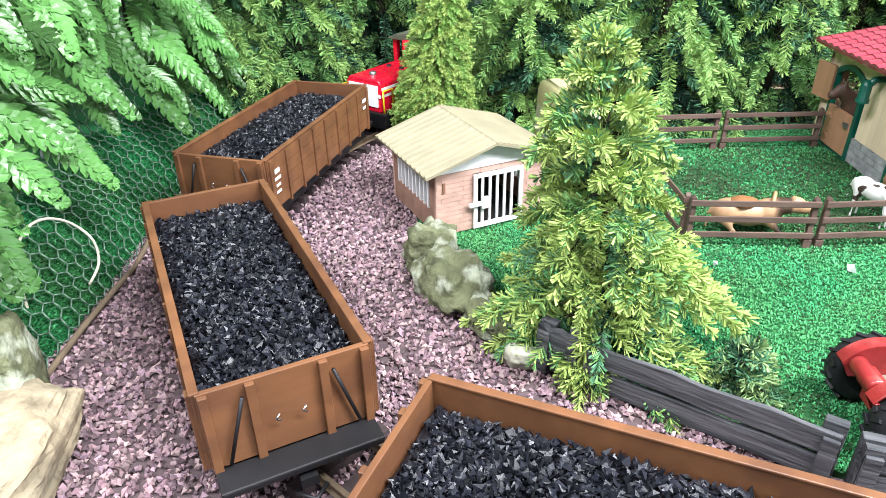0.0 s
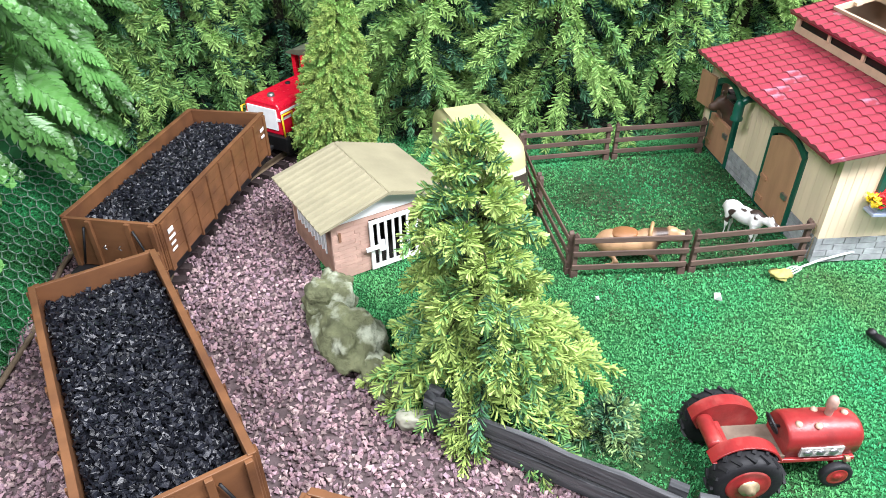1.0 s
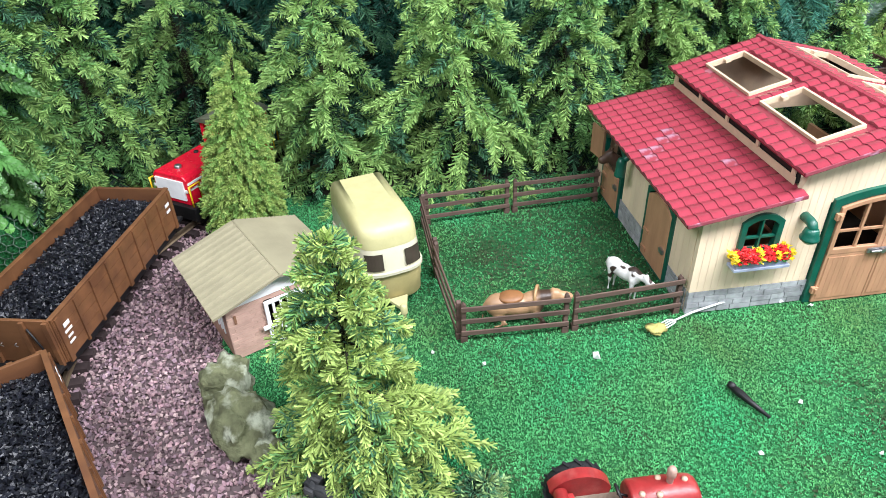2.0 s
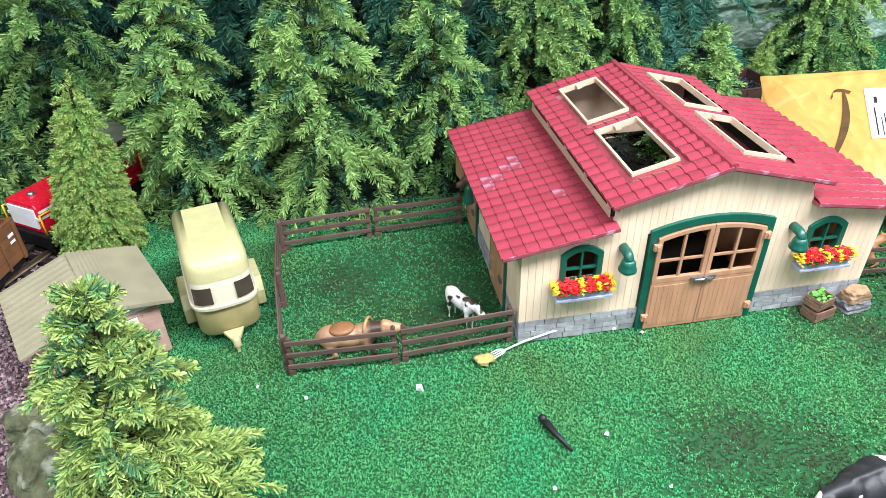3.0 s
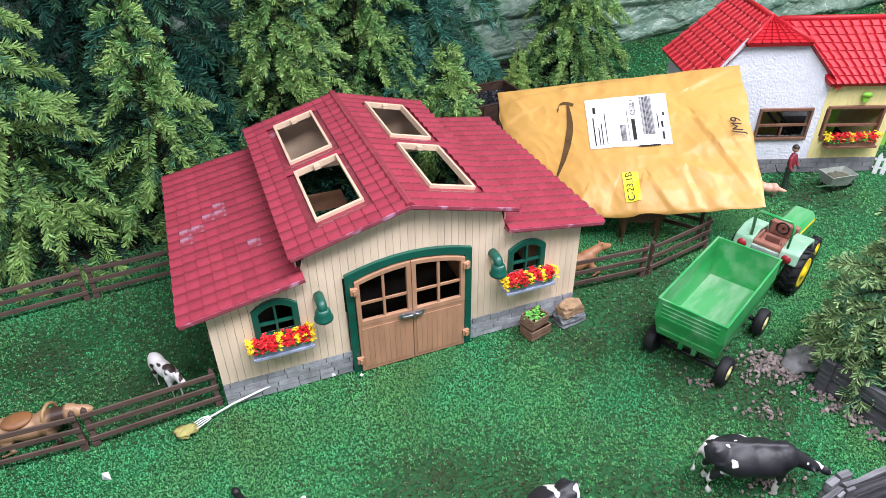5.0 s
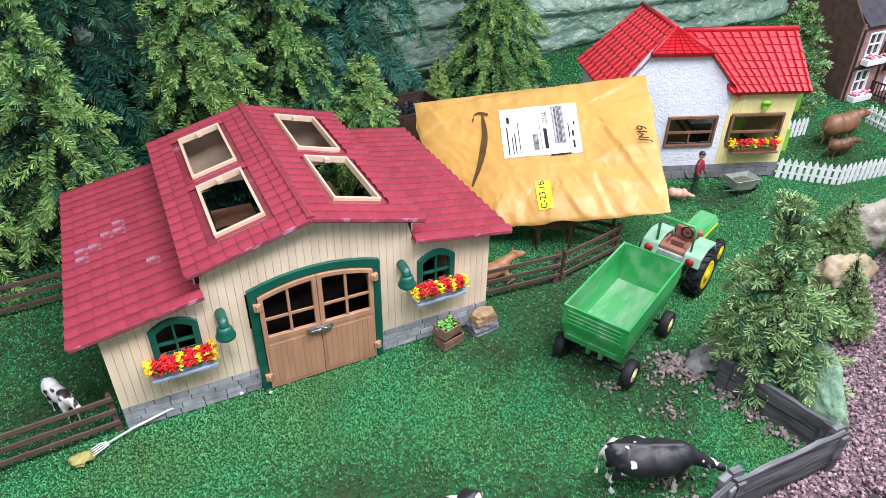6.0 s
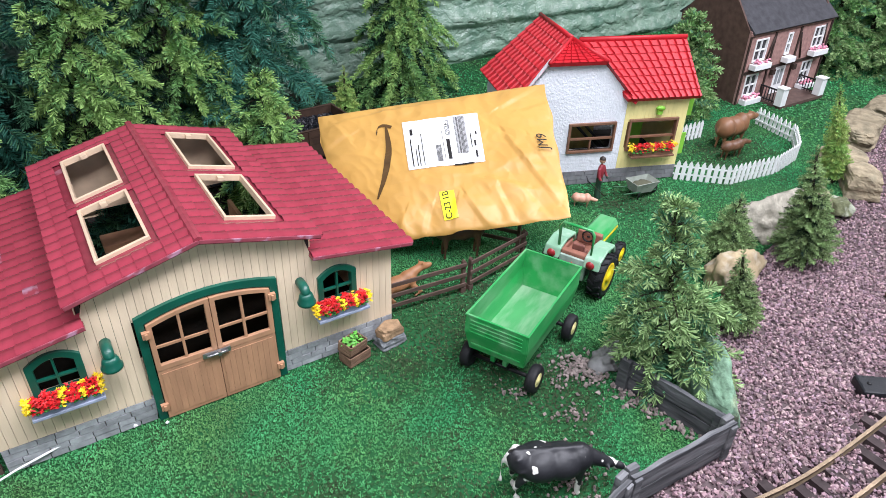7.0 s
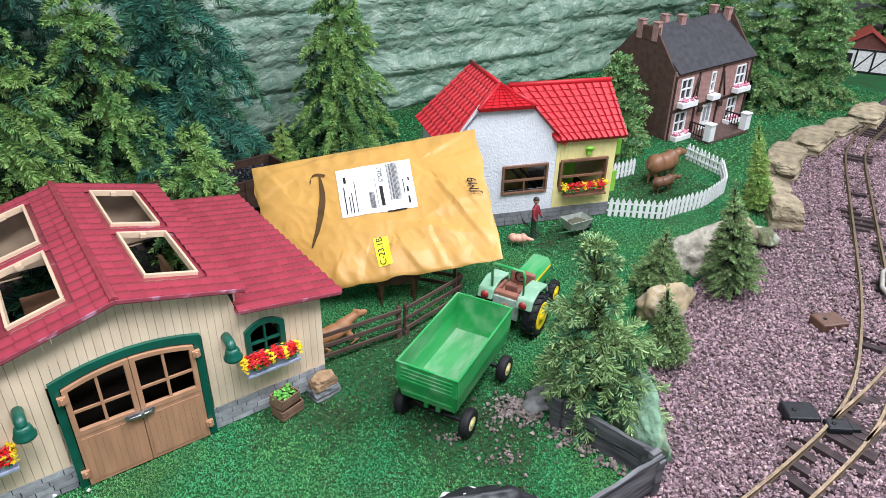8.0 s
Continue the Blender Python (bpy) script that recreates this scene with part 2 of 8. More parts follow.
IVORY = mat("off_white_plastic", (0.54, 0.51, 0.37), 0.42, vary=0.06)
PINKB = mat("pale_pink_brick", (0.48, 0.31, 0.25), 0.6, vary=0.15, scale=60, dirt=0.2, dirt_col=(0.35, 0.25, 0.2), obj=0.06)
SHEDR = mat("beige_shed_roof", (0.275, 0.25, 0.165), 0.6, vary=0.15, scale=25, dirt=0.2, dirt_col=(0.3, 0.27, 0.16))
DARKIN = mat("dark_interior", (0.018, 0.016, 0.014), 0.8)
MAILER = mat("kraft_yellow_mailer", (0.56, 0.315, 0.080), 0.46, vary=0.12, scale=9, bump=0.35, bscale=16, dist=0.006)
LABEL = mat("label_white", (0.82, 0.82, 0.82), 0.5, vary=0.03)
INK = mat("ink_black", (0.02, 0.018, 0.018), 0.6)
SMILE = mat("ink_brown", (0.10, 0.055, 0.02), 0.6)
NEON = mat("sticker_yellow", (0.88, 0.80, 0.02), 0.5, vary=0.05)
HRED = mat("bright_red_tiles", (0.47, 0.010, 0.018), 0.5, vary=0.15, obj=0.06)
STUCCO = mat("white_stucco", (0.74, 0.76, 0.80), 0.8, vary=0.06, bump=1.0, bscale=230, dist=0.0020)
LEMON = mat("lemon_boards", (0.80, 0.70, 0.30), 0.5, vary=0.08, obj=0.03)
BROWNW = mat("brown_window_frame", (0.20, 0.10, 0.06), 0.5)
LIME = mat("lime_green_plastic", (0.22, 0.52, 0.05), 0.4)
BRICK = mat("dark_red_brick", (0.37, 0.215, 0.19), 0.75, vary=0.3, scale=90, bump=0.5, bscale=250, obj=0.12)
SLATE = mat("dark_slate", (0.05, 0.05, 0.056), 0.75, vary=0.25)
JD = mat("farm_green", (0.026, 0.305, 0.075), 0.32, vary=0.2, scale=22, dirt=0.5, dirt_col=(0.22, 0.42, 0.24), dirt_scale=34, edge=(0.47, 0.66))
stretch(JD, (0.3, 1, 1))
JDF = mat("scuffed_green_bed", (0.06, 0.29, 0.095), 0.55, vary=0.25, scale=18, dirt=0.5, dirt_col=(0.38, 0.50, 0.36), dirt_scale=34, edge=(0.42, 0.60))
stretch(JDF, (0.25, 1, 1))
JDY = mat("wheel_yellow", (0.85, 0.62, 0.01), 0.4)
TRED = mat("tractor_red", (0.27, 0.022, 0.022), 0.36, vary=0.30, dirt=0.45, dirt_col=(0.42, 0.12, 0.10), dirt_scale=45)
RUBBER = mat("tyre_rubber", (0.014, 0.014, 0.016), 0.6, vary=0.3, bump=0.3, spec=0.3)
WOODG = stretch(mat("charred_grey_timber", (0.125, 0.125, 0.132), 0.7, colour2=(0.016, 0.019, 0.022), scale=110, bump=1.0, bscale=220, dist=0.002, obj=0.2), (0.10, 1, 1))
WOODL = stretch(mat("weathered_grey_timber", (0.22, 0.22, 0.225), 0.7, colour2=(0.036, 0.038, 0.042), scale=110, bump=1.0, bscale=220, dist=0.002, obj=0.2), (0.10, 1, 1))
ROCK = mat("tan_rock", (0.32, 0.265, 0.175), 0.9, vary=0.5, scale=40, bump=1.0, bscale=90, dist=0.004, dirt=0.6, dirt_col=(0.13, 0.13, 0.09), dirt_scale=26, obj=0.2)
ROCKG = mat("mossy_grey_rock", (0.13, 0.14, 0.075), 0.95, vary=0.6, scale=45, bump=1.0, bscale=140, dist=0.004, dirt=0.8, dirt_col=(0.40, 0.43, 0.33), dirt_scale=30, edge=(0.50, 0.60))
ROCKP = mat("green_painted_rock", (0.20, 0.33, 0.22), 0.9, vary=0.5, scale=60, bump=1.0, bscale=110, dist=0.004, dirt=0.7, dirt_col=(0.40, 0.40, 0.24), dirt_scale=26)
BARK = mat("bark_brown", (0.028, 0.026, 0.016), 0.9, bump=0.6, bscale=90)
# gap shade in the colours: PINE_D near black, PINE_B darkened with it
PINE_D = mat("needles_gap_shade", (0.006, 0.024, 0.014), 0.5, island=0.3, bump=0, spec=0.2)
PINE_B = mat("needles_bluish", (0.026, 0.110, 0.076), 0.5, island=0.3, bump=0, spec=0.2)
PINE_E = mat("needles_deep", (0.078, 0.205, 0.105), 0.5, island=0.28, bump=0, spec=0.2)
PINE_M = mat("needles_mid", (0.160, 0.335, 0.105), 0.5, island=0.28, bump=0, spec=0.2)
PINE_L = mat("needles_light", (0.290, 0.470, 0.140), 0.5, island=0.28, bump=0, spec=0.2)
BRUSH = mat("brush_tree_green", (0.25, 0.44, 0.115), 0.55, island=0.3, bump=0, spec=0.2)
PINE_T = mat("needles_teal", (0.060, 0.210, 0.150), 0.5, island=0.3, bump=0, spec=0.2)
PINE_Y = mat("needles_yellowish", (0.34, 0.46, 0.125), 0.5, island=0.28, bump=0, spec=0.2)
PINE_G = mat("needles_grey_green", (0.245, 0.375, 0.150), 0.5, island=0.4, bump=0, spec=0.2)
BRUSHD = mat("brush_tree_dark", (0.19, 0.27, 0.11), 0.6, island=0.45, bump=0, spec=0.2)
FERN = mat("fern_green", (0.092, 0.235, 0.060), 0.30, vary=0.35, scale=16, obj=0.42, spec=0.4, bump=0.3, bscale=120)
def crumpled(m, scales):
    """Sharp creases: ridges of folded noise, at several sizes."""
    ns, ln = links(m)
    b, co = ns["Principled BSDF"], [q for q in ns if q.type == "TEX_COORD"][0]
    last = None
    for sx, sy, sz, dist, detail in scales:
        mp, n, a, s, bp = (ns.new("ShaderNode" + k) for k in ("Mapping", "TexNoise", "Math", "Math", "Bump"))
        mp.inputs["Scale"].default_value = (sx, sy, sz)
        n.inputs["Scale"].default_value, n.inputs["Detail"].default_value = 1.0, detail
        a.operation, s.operation = "SUBTRACT", "ABSOLUTE"
        a.inputs[1].default_value = 0.5
        bp.inputs["Strength"].default_value, bp.inputs["Distance"].default_value = 1.0, dist
        ln.new(co.outputs["Object"], mp.inputs[0])
        ln.new(mp.outputs[0], n.inputs["Vector"])
        ln.new(n.outputs["Fac"], a.inputs[0])
        ln.new(a.outputs[0], s.inputs[0])
        ln.new(s.outputs[0], bp.inputs["Height"])
        if last:
            ln.new(last, bp.inputs["Normal"])
        last = bp.outputs[0]
    ln.new(last, b.inputs["Normal"])
    return m


TARP = mat("green_tarpaulin", (0.27, 0.38, 0.29), 0.32, colour2=(0.115, 0.215, 0.155), scale=15, bump=0, dirt=0.55, dirt_col=(0.42, 0.50, 0.43), dirt_scale=28)
crumpled(TARP, [(3, 4, 8, 0.026, 1), (14, 12, 26, 0.026, 1), (44, 36, 60, 0.011, 2)])
crumpled(MAILER, [(8, 8, 10, 0.008, 1), (30, 30, 36, 0.0018, 1)])
WALLM = mat("room_wall", (0.14, 0.14, 0.14), 0.8, bump=0.2)
CEIL = mat("ceiling_white", (0.25, 0.25, 0.25), 0.9)
WIRE = mat("galvanised_wire", (0.13, 0.21, 0.15), 0.5, metal=0.3)
STRING = mat("cotton_string", (0.68, 0.64, 0.5), 0.9)


# ---- setting: table, lawn, gravel, room ----
LAWN = [(-0.60, 0.33), (-0.62, 0.10), (-0.585, -0.05), (-0.53, -0.16), (-0.48, -0.215), (-0.28, -0.335), (0.0, -0.41), (0.30, -0.44), (0.56, -0.402),
        (0.735, -0.394), (0.80, -0.345), (0.90, -0.26), (1.02, -0.18), (1.25, -0.125), (1.5, -0.10), (1.62, -0.05), (1.87, 0.08), (2.3, 0.13),
        (2.9, 0.25), (3.6, 0.3), (3.6, 1.07), (-0.25, 1.07), (-0.62, 0.62)]


def inside(x, y, poly):
    """Which of the places lie in the outline."""
    hit = np.zeros(len(x), bool)
    for i in range(len(poly)):
        (ax, ay), (bx, by) = poly[i - 1], poly[i]
        cross = (ay > y) != (by > y)
        hit ^= cross & (x < (bx - ax) * (y - ay) / (by - ay + 1e-12) + ax)
    return hit


def spline(pts, n):
    """A smooth line through places, in n even steps."""
    p = np.array(pts, float)
    out = []
    for i in range(len(p) - 1):
        a, b, c, d = p[max(i - 1, 0)], p[i], p[i + 1], p[min(i + 2, len(p) - 1)]
        for t in np.linspace(0, 1, 40, endpoint=False):
            out.append(0.5 * (2 * b + (c - a) * t + (2 * a - 5 * b + 4 * c - d) * t * t + (3 * b - a - 3 * c + d) * t ** 3))
    out.append(p[-1])
    out = np.array(out)
    s = np.r_[0, np.cumsum(np.linalg.norm(np.diff(out, axis=0), axis=1))]
    u = np.linspace(0, s[-1], n)
    return np.stack([np.interp(u, s, out[:, k]) for k in range(out.shape[1])], 1), s[-1]


TRACK = [(0.62, -0.482), (0.3, -0.50), (-0.1, -0.53), (-0.36, -0.50), (-0.56, -0.395), (-0.70, -0.27), (-0.785, -0.12), (-0.815, 0.04), (-0.79, 0.20),
         (-0.735, 0.33), (-0.645, 0.455), (-0.47, 0.555), (-0.2, 0.59), (0.1, 0.59), (0.4, 0.605), (0.70, 0.632), (0.95, 0.68)]
FRONT = [(0.62, -0.482), (0.76, -0.503), (0.90, -0.506), (1.03, -0.500), (1.14, -0.478), (1.265, -0.431), (1.42, -0.360), (1.615, -0.258), (1.82, -0.150), (2.02, -0.045), (2.16, 0.020), (2.33, 0.068), (2.6, 0.105), (3.3, 0.13)]

g = G().box(-2.4, 4.4, -0.80, 1.12, -0.06, -0.008)
part("ground", g, GRAVEL, label="purple grey gravel bed of a model railway", kind="structure")
part("trim", G().box(-2.4, 4.4, -0.825, -0.801, -0.9, -0.004), FENCE, label="dark boards closing the front of the layout table", kind="structure")
g = G()
g.prism(LAWN, -0.008, -0.002, "z")
part("lawn", g, TURF, label="bright green artificial turf over a board", kind="structure")
g = G().box(-2.4, 4.4, 1.12, 1.22, -0.9, 2.0)
part("wall_north", g, WALLM, label="plain painted room wall", kind="structure")
g = G().box(-2.5, -2.4, -2.5, 1.22, -0.9, 2.0)
part("wall_west", g, WALLM, label="plain painted room wall", kind="structure")
g = G().box(4.4, 4.5, -2.5, 1.22, -0.9, 2.0)
part("wall_east", g, WALLM, label="plain painted room wall", kind="structure")
g = G().box(-2.5, 4.5, -2.6, -2.5, -0.9, 0.6).box(-2.5, 4.5, -2.6, -2.5, 1.8, 2.0).box(-2.5, -1.0, -2.6, -2.5, 0.6, 1.8).box(1.3, 4.5, -2.6, -2.5, 0.6, 1.8)
part("wall_south", g, WALLM, label="plain painted room wall with a window", kind="structure")
part("floor", G().box(-2.5, 4.5, -2.6, 1.22, -1.0, -0.9), WALLM, label="plain room floor", kind="structure")
part("ceiling", G().box(-2.5, 4.5, -2.6, 1.22, 1.9, 2.0), CEIL, label="white ceiling", kind="structure")

# creased tarpaulin hung as the backdrop
n1, n2 = 300, 150
xs, zs = np.meshgrid(np.linspace(-1.6, 4.3, n1), np.linspace(-0.02, 1.1, n2))
ys = np.empty_like(xs)
for i in range(n2):
    for j in range(n1):
        p = Vector((xs[i, j] * 2.2, zs[i, j] * 6.5, 0.3))
        ys[i, j] = 1.05 + 0.03 * noise.noise(p) + 0.02 * noise.noise(Vector((p.x * 2.2, p.y * 3.2, 1))) + 0.009 * abs(noise.noise(Vector((p.x * 5, p.y * 7, 2)))) - 0.02 * abs(math.sin(xs[i, j] * 2.1)) ** 18
        # packing folds: level pleats, each lapping the one below
        fz = (zs[i, j] + 0.008 * noise.noise(Vector((xs[i, j] * 1.7, 3.3, 0)))) / 0.105
        ys[i, j] += 0.014 * (abs(fz % 1.0 - 0.12) if fz % 1.0 > 0.12 else 0.88 * (1 - (fz % 1.0) / 0.12))
k = np.arange((n2 - 1) * n1).reshape(n2 - 1, n1)[:, :-1].ravel()
me = fast_mesh("backdrop", np.stack([xs.ravel(), ys.ravel(), zs.ravel()], 1), np.stack([k, k + 1, k + n1 + 1, k + n1], 1), [TARP], smooth=True)
part("backdrop", me, [TARP], label="creased green tarpaulin hung behind the layout", kind="structure")


def rand_rot(rng, n):
    q = rng.normal(size=(n, 4))
    q /= np.linalg.norm(q, axis=1, keepdims=True)
    w, x, y, z = q.T
    return np.stack([1 - 2 * (y * y + z * z), 2 * (x * y - z * w), 2 * (x * z + y * w), 2 * (x * y + z * w), 1 - 2 * (x * x + z * z), 2 * (y * z - x * w),
                     2 * (x * z - y * w), 2 * (y * z + x * w), 1 - 2 * (x * x + y * y)], 1).reshape(n, 3, 3)


OCT_F = np.array([(0, 2, 4), (2, 1, 4), (1, 3, 4), (3, 0, 4), (2, 0, 5), (1, 2, 5), (3, 1, 5), (0, 3, 5)])
OCT_V = np.array([(1, 0, 0), (-1, 0, 0), (0, 1, 0), (0, -1, 0), (0, 0, 1), (0, 0, -1)], float)


def chips(name, places, size, rng, m, flat=0.7, label="", parent=None, jag=0.13, soft=False):
    """Loose broken stones, each an uneven eight-sided lump."""
    n = len(places)
    v = OCT_V[None] * (1.15 + 0.22 * rng.normal(size=(n, 6, 1)).clip(-1.2, 1.2)) + jag * rng.normal(size=(n, 6, 3))
    v *= size[:, None, None] * np.array([1, 0.8, flat])[None, None]
    v = np.einsum("nij,nkj->nki", rand_rot(rng, n), v) + places[:, None]
    f = (OCT_F[None] + 6 * np.arange(n)[:, None, None]).reshape(-1, 3)
    v = v.reshape(-1, 3)
    a = v[f]
    up = np.cross(a[:, 1] - a[:, 0], a[:, 2] - a[:, 0])
    f = f[up[:, 2] > -0.35 * np.linalg.norm(up, axis=1)]
    ob = part(name, fast_mesh(name, v, f, [m], smooth=soft), [m], parent, label, kind="stuff")
    return ob


rng = np.random.default_rng(4)

def gravel_field(x0, x1, y0, y1, per, size, z=-0.006):
    n = int((x1 - x0) * (y1 - y0) * per)
    x, y = rng.uniform(x0, x1, n), rng.uniform(y0, y1, n)
    ok = ~inside(x, y, LAWN)
    return np.stack([x[ok], y[ok], z + rng.uniform(-0.002, 0.003, ok.sum())], 1)


p = np.vstack([gravel_field(-1.0, -0.28, -0.50, 0.50, 68000, 1), gravel_field(0.62, 1.35, -0.60, -0.1, 82000, 1), gravel_field(1.35, 2.6, -0.40, 0.2, 42000, 1),
               gravel_field(-0.9, -0.4, 0.50, 0.62, 22000, 1), gravel_field(-0.28, 0.62, -0.56, -0.38, 40000, 1)])
chips("gravel", p, rng.uniform(0.0018, 0.0036, len(p)), rng, STONES, jag=0.17, soft=False, label="loose purple and pink granite chippings")


def blades(name, gap, x0, x1, y0, y1, m, test, h0, h1, w, label, k=5):
    """Turf as small curled tufts, each a star of blades from one root."""
    gx, gy = np.meshgrid(np.arange(x0, x1, gap), np.arange(y0, y1, gap))
    x, y = gx.ravel() + rng.normal(size=gx.size) * gap * 0.33, gy.ravel() + rng.normal(size=gx.size) * gap * 0.33
    ok = inside(x, y, LAWN) & test(x, y)
    x, y = x[ok], y[ok]
    n = len(x)
    a = rng.uniform(0, 2 * np.pi, (n, 1)) + np.arange(k)[None] * (2 * np.pi / k) + rng.normal(size=(n, k)) * 0.4
    h = rng.uniform(h0, h1, (n, k)) * rng.uniform(0.7, 1.25, (n, 1))
    out = rng.uniform(0.35, 1.25, (n, k)) * h
    root = np.stack([x, y, np.full(n, -0.0025)], 1)[:, None]
    c = root + np.stack([np.cos(a) * out, np.sin(a) * out, h], 2)
    side = np.stack([-np.sin(a), np.cos(a), rng.normal(size=(n, k)) * 0.35], 2) * w
    v = np.concatenate([root, c + side, c - side], 1)
    f = np.stack([np.zeros(k, int), 1 + np.arange(k), 1 + k + np.arange(k)], 1)[None] + ((2 * k + 1) * np.arange(n))[:, None, None]
    part(name, fast_mesh(name, v.reshape(-1, 3), f.reshape(-1, 3), [m]), [m], label=label, kind="stuff")


WORN = ((0.69, -0.21, 0.05), (-0.04, 0.11, 0.075), (-0.03, 0.24, 0.04), (0.46, -0.03, 0.08), (0.55, -0.01, 0.08), (0.62, -0.20, 0.085), (0.57, -0.185, 0.05), (-0.10, 0.05, 0.05), (-0.22, 0.19, 0.06), (0.62, -0.265, 0.035), (0.55, -0.345, 0.055), (0.175, -0.205, 0.058), (0.235, -0.225, 0.055), (0.295, -0.262, 0.055), (0.40, -0.315, 0.06), (-0.38, -0.25, 0.06), (-0.30, -0.27, 0.04), (0.66, 0.02, 0.07), (1.1, 0.12, 0.06), (1.50, 0.18, 0.10))
THIN = ((-0.22, 0.12, 0.16), (-0.12, 0.27, 0.10), (0.36, -0.32, 0.15), (0.57, -0.02, 0.13), (-0.10, 0.17, 0.13), (0.05, -0.38, 0.13))


def worn(x, y):
    """Where the turf is trodden and dark, fading outward."""
    d = np.zeros(len(x), bool)
    for cx, cy, r in WORN:
        q = ((x - cx) ** 2 + (y - cy) ** 2) / (1.15 * r) ** 2
        d |= WEAR.uniform(0, 1, len(x)) < 0.88 * np.exp(-1.2 * q ** 1.2)
    for cx, cy, r in THIN:
        q = ((x - cx) ** 2 + (y - cy) ** 2) / r ** 2
        d |= WEAR.uniform(0, 1, len(x)) < 0.36 * np.exp(-1.2 * q ** 1.2)
    return d


WEAR = np.random.default_rng(8)
blades("grass", 0.0031, -0.63, 1.0, -0.45, 0.42, BLADE, lambda x, y: ~worn(x, y), 0.0013, 0.0030, 0.0008, "short bright green artificial grass", 5)
blades("far_grass", 0.0055, 1.0, 1.75, -0.2, 0.55, BLADE, lambda x, y: ~worn(x, y), 0.0015, 0.0033, 0.0010, "short green artificial grass round the houses")
blades("far_grass", 0.0105, 0.9, 2.9, -0.2, 1.04, BLADE, lambda x, y: ((x > 1.75) | (y > 0.55)) & ((x > 1.0) | (y > 0.42)), 0.002, 0.0045, 0.0022, "short green artificial grass behind the houses")
# sheet added under the wood; its dark colour is the trees' shade
part("forest_floor", G().prism([(-0.55, 0.44), (-0.30, 0.36), (0.0, 0.375), (0.5, 0.40), (0.95, 0.50), (0.98, 1.04), (-0.25, 1.04), (-0.60, 0.62)], -0.0025, -0.0015, "z"), SHADE_GROUND, label="dark sheet standing in for the shade under the trees behind the stable", kind="structure")
blades("back_grass", 0.012, -0.65, 1.0, 0.44, 1.04, BLADE3, lambda x, y: x > -9, 0.003, 0.006, 0.0018, "grass under the trees, darkened for their shade")
blades("worn_grass", 0.0045, -0.63, 1.75, -0.45, 0.42, BLADE2, worn, 0.0015, 0.0034, 0.0009, "trodden dark patches of the turf")


def track(name, pts, label, lo=0.0, hi=1.0):
    """Rails on sleepers along a line: 45 mm between the rails."""
    line, length = spline(pts, 400)
    n = int(length / 0.0295)
    root = thing(name, label, "track", kind="structure")
    tan = np.gradient(line, axis=0)
    tan /= np.linalg.norm(tan, axis=1, keepdims=True)
    nor = np.stack([-tan[:, 1], tan[:, 0]], 1)
    sl = G().box(-0.0065, 0.0065, -0.043, 0.043, -0.006, 0.003).mesh("sleeper", [SLEEP])
    for i in np.linspace(0, 399, n).astype(int):
        part("sleeper", sl, [SLEEP], root, m=pose(line[i][0], line[i][1], 0, 0, 0, math.degrees(math.atan2(tan[i][1], tan[i][0]))))
    for s in (-1, 1):
        g = G()
        c = line + nor * s * 0.0235
        prof = [(-0.0035, 0.003), (0.0035, 0.003), (0.0013, 0.005), (0.0021, 0.0108), (-0.0021, 0.0108), (-0.0013, 0.005)]
        v = [(c[i][0] + nor[i][0] * a, c[i][1] + nor[i][1] * a, z) for i in range(400) for a, z in prof]
        g.add(v, [(i * 6 + a, i * 6 + (a + 1) % 6, (i + 1) * 6 + (a + 1) % 6, (i + 1) * 6 + a) for i in range(399) for a in range(6)])
        part("rail", g, RAILM, root)
    return line, tan


LINE, TAN = track("railway_track", TRACK, "model railway track curving round the farm")
FLINE, FTAN = track("railway_track", FRONT, "brass railed model track on dark sleepers in gravel")
# ballast heaped over parts of the sleepers
n = 26000
k = rng.integers(0, 260, n)
off = rng.uniform(-0.062, 0.062, n)
px = FLINE[k, 0] - FTAN[k, 1] * off + rng.normal(0, 0.003, n)
py = FLINE[k, 1] + FTAN[k, 0] * off + rng.normal(0, 0.003, n)
heap = np.array([noise.noise(Vector((a * 16, b * 16, 5.5))) for a, b in zip(px, py)])
far = np.abs(np.abs(off) - 0.0235) > 0.0045
keep = far & (heap > np.where(np.abs(off) > 0.030, -0.30, -0.06))
p = np.stack([px[keep], py[keep], rng.uniform(-0.003, 0.0050, keep.sum())], 1)
chips("ballast", p, rng.uniform(0.0020, 0.0036, len(p)), rng, STONES, jag=0.17, label="loose purple granite chippings spread over the sleepers")


# ---- trees ----
def unit(a):
    return a / (np.linalg.norm(a, axis=-1, keepdims=True) + 1e-9)


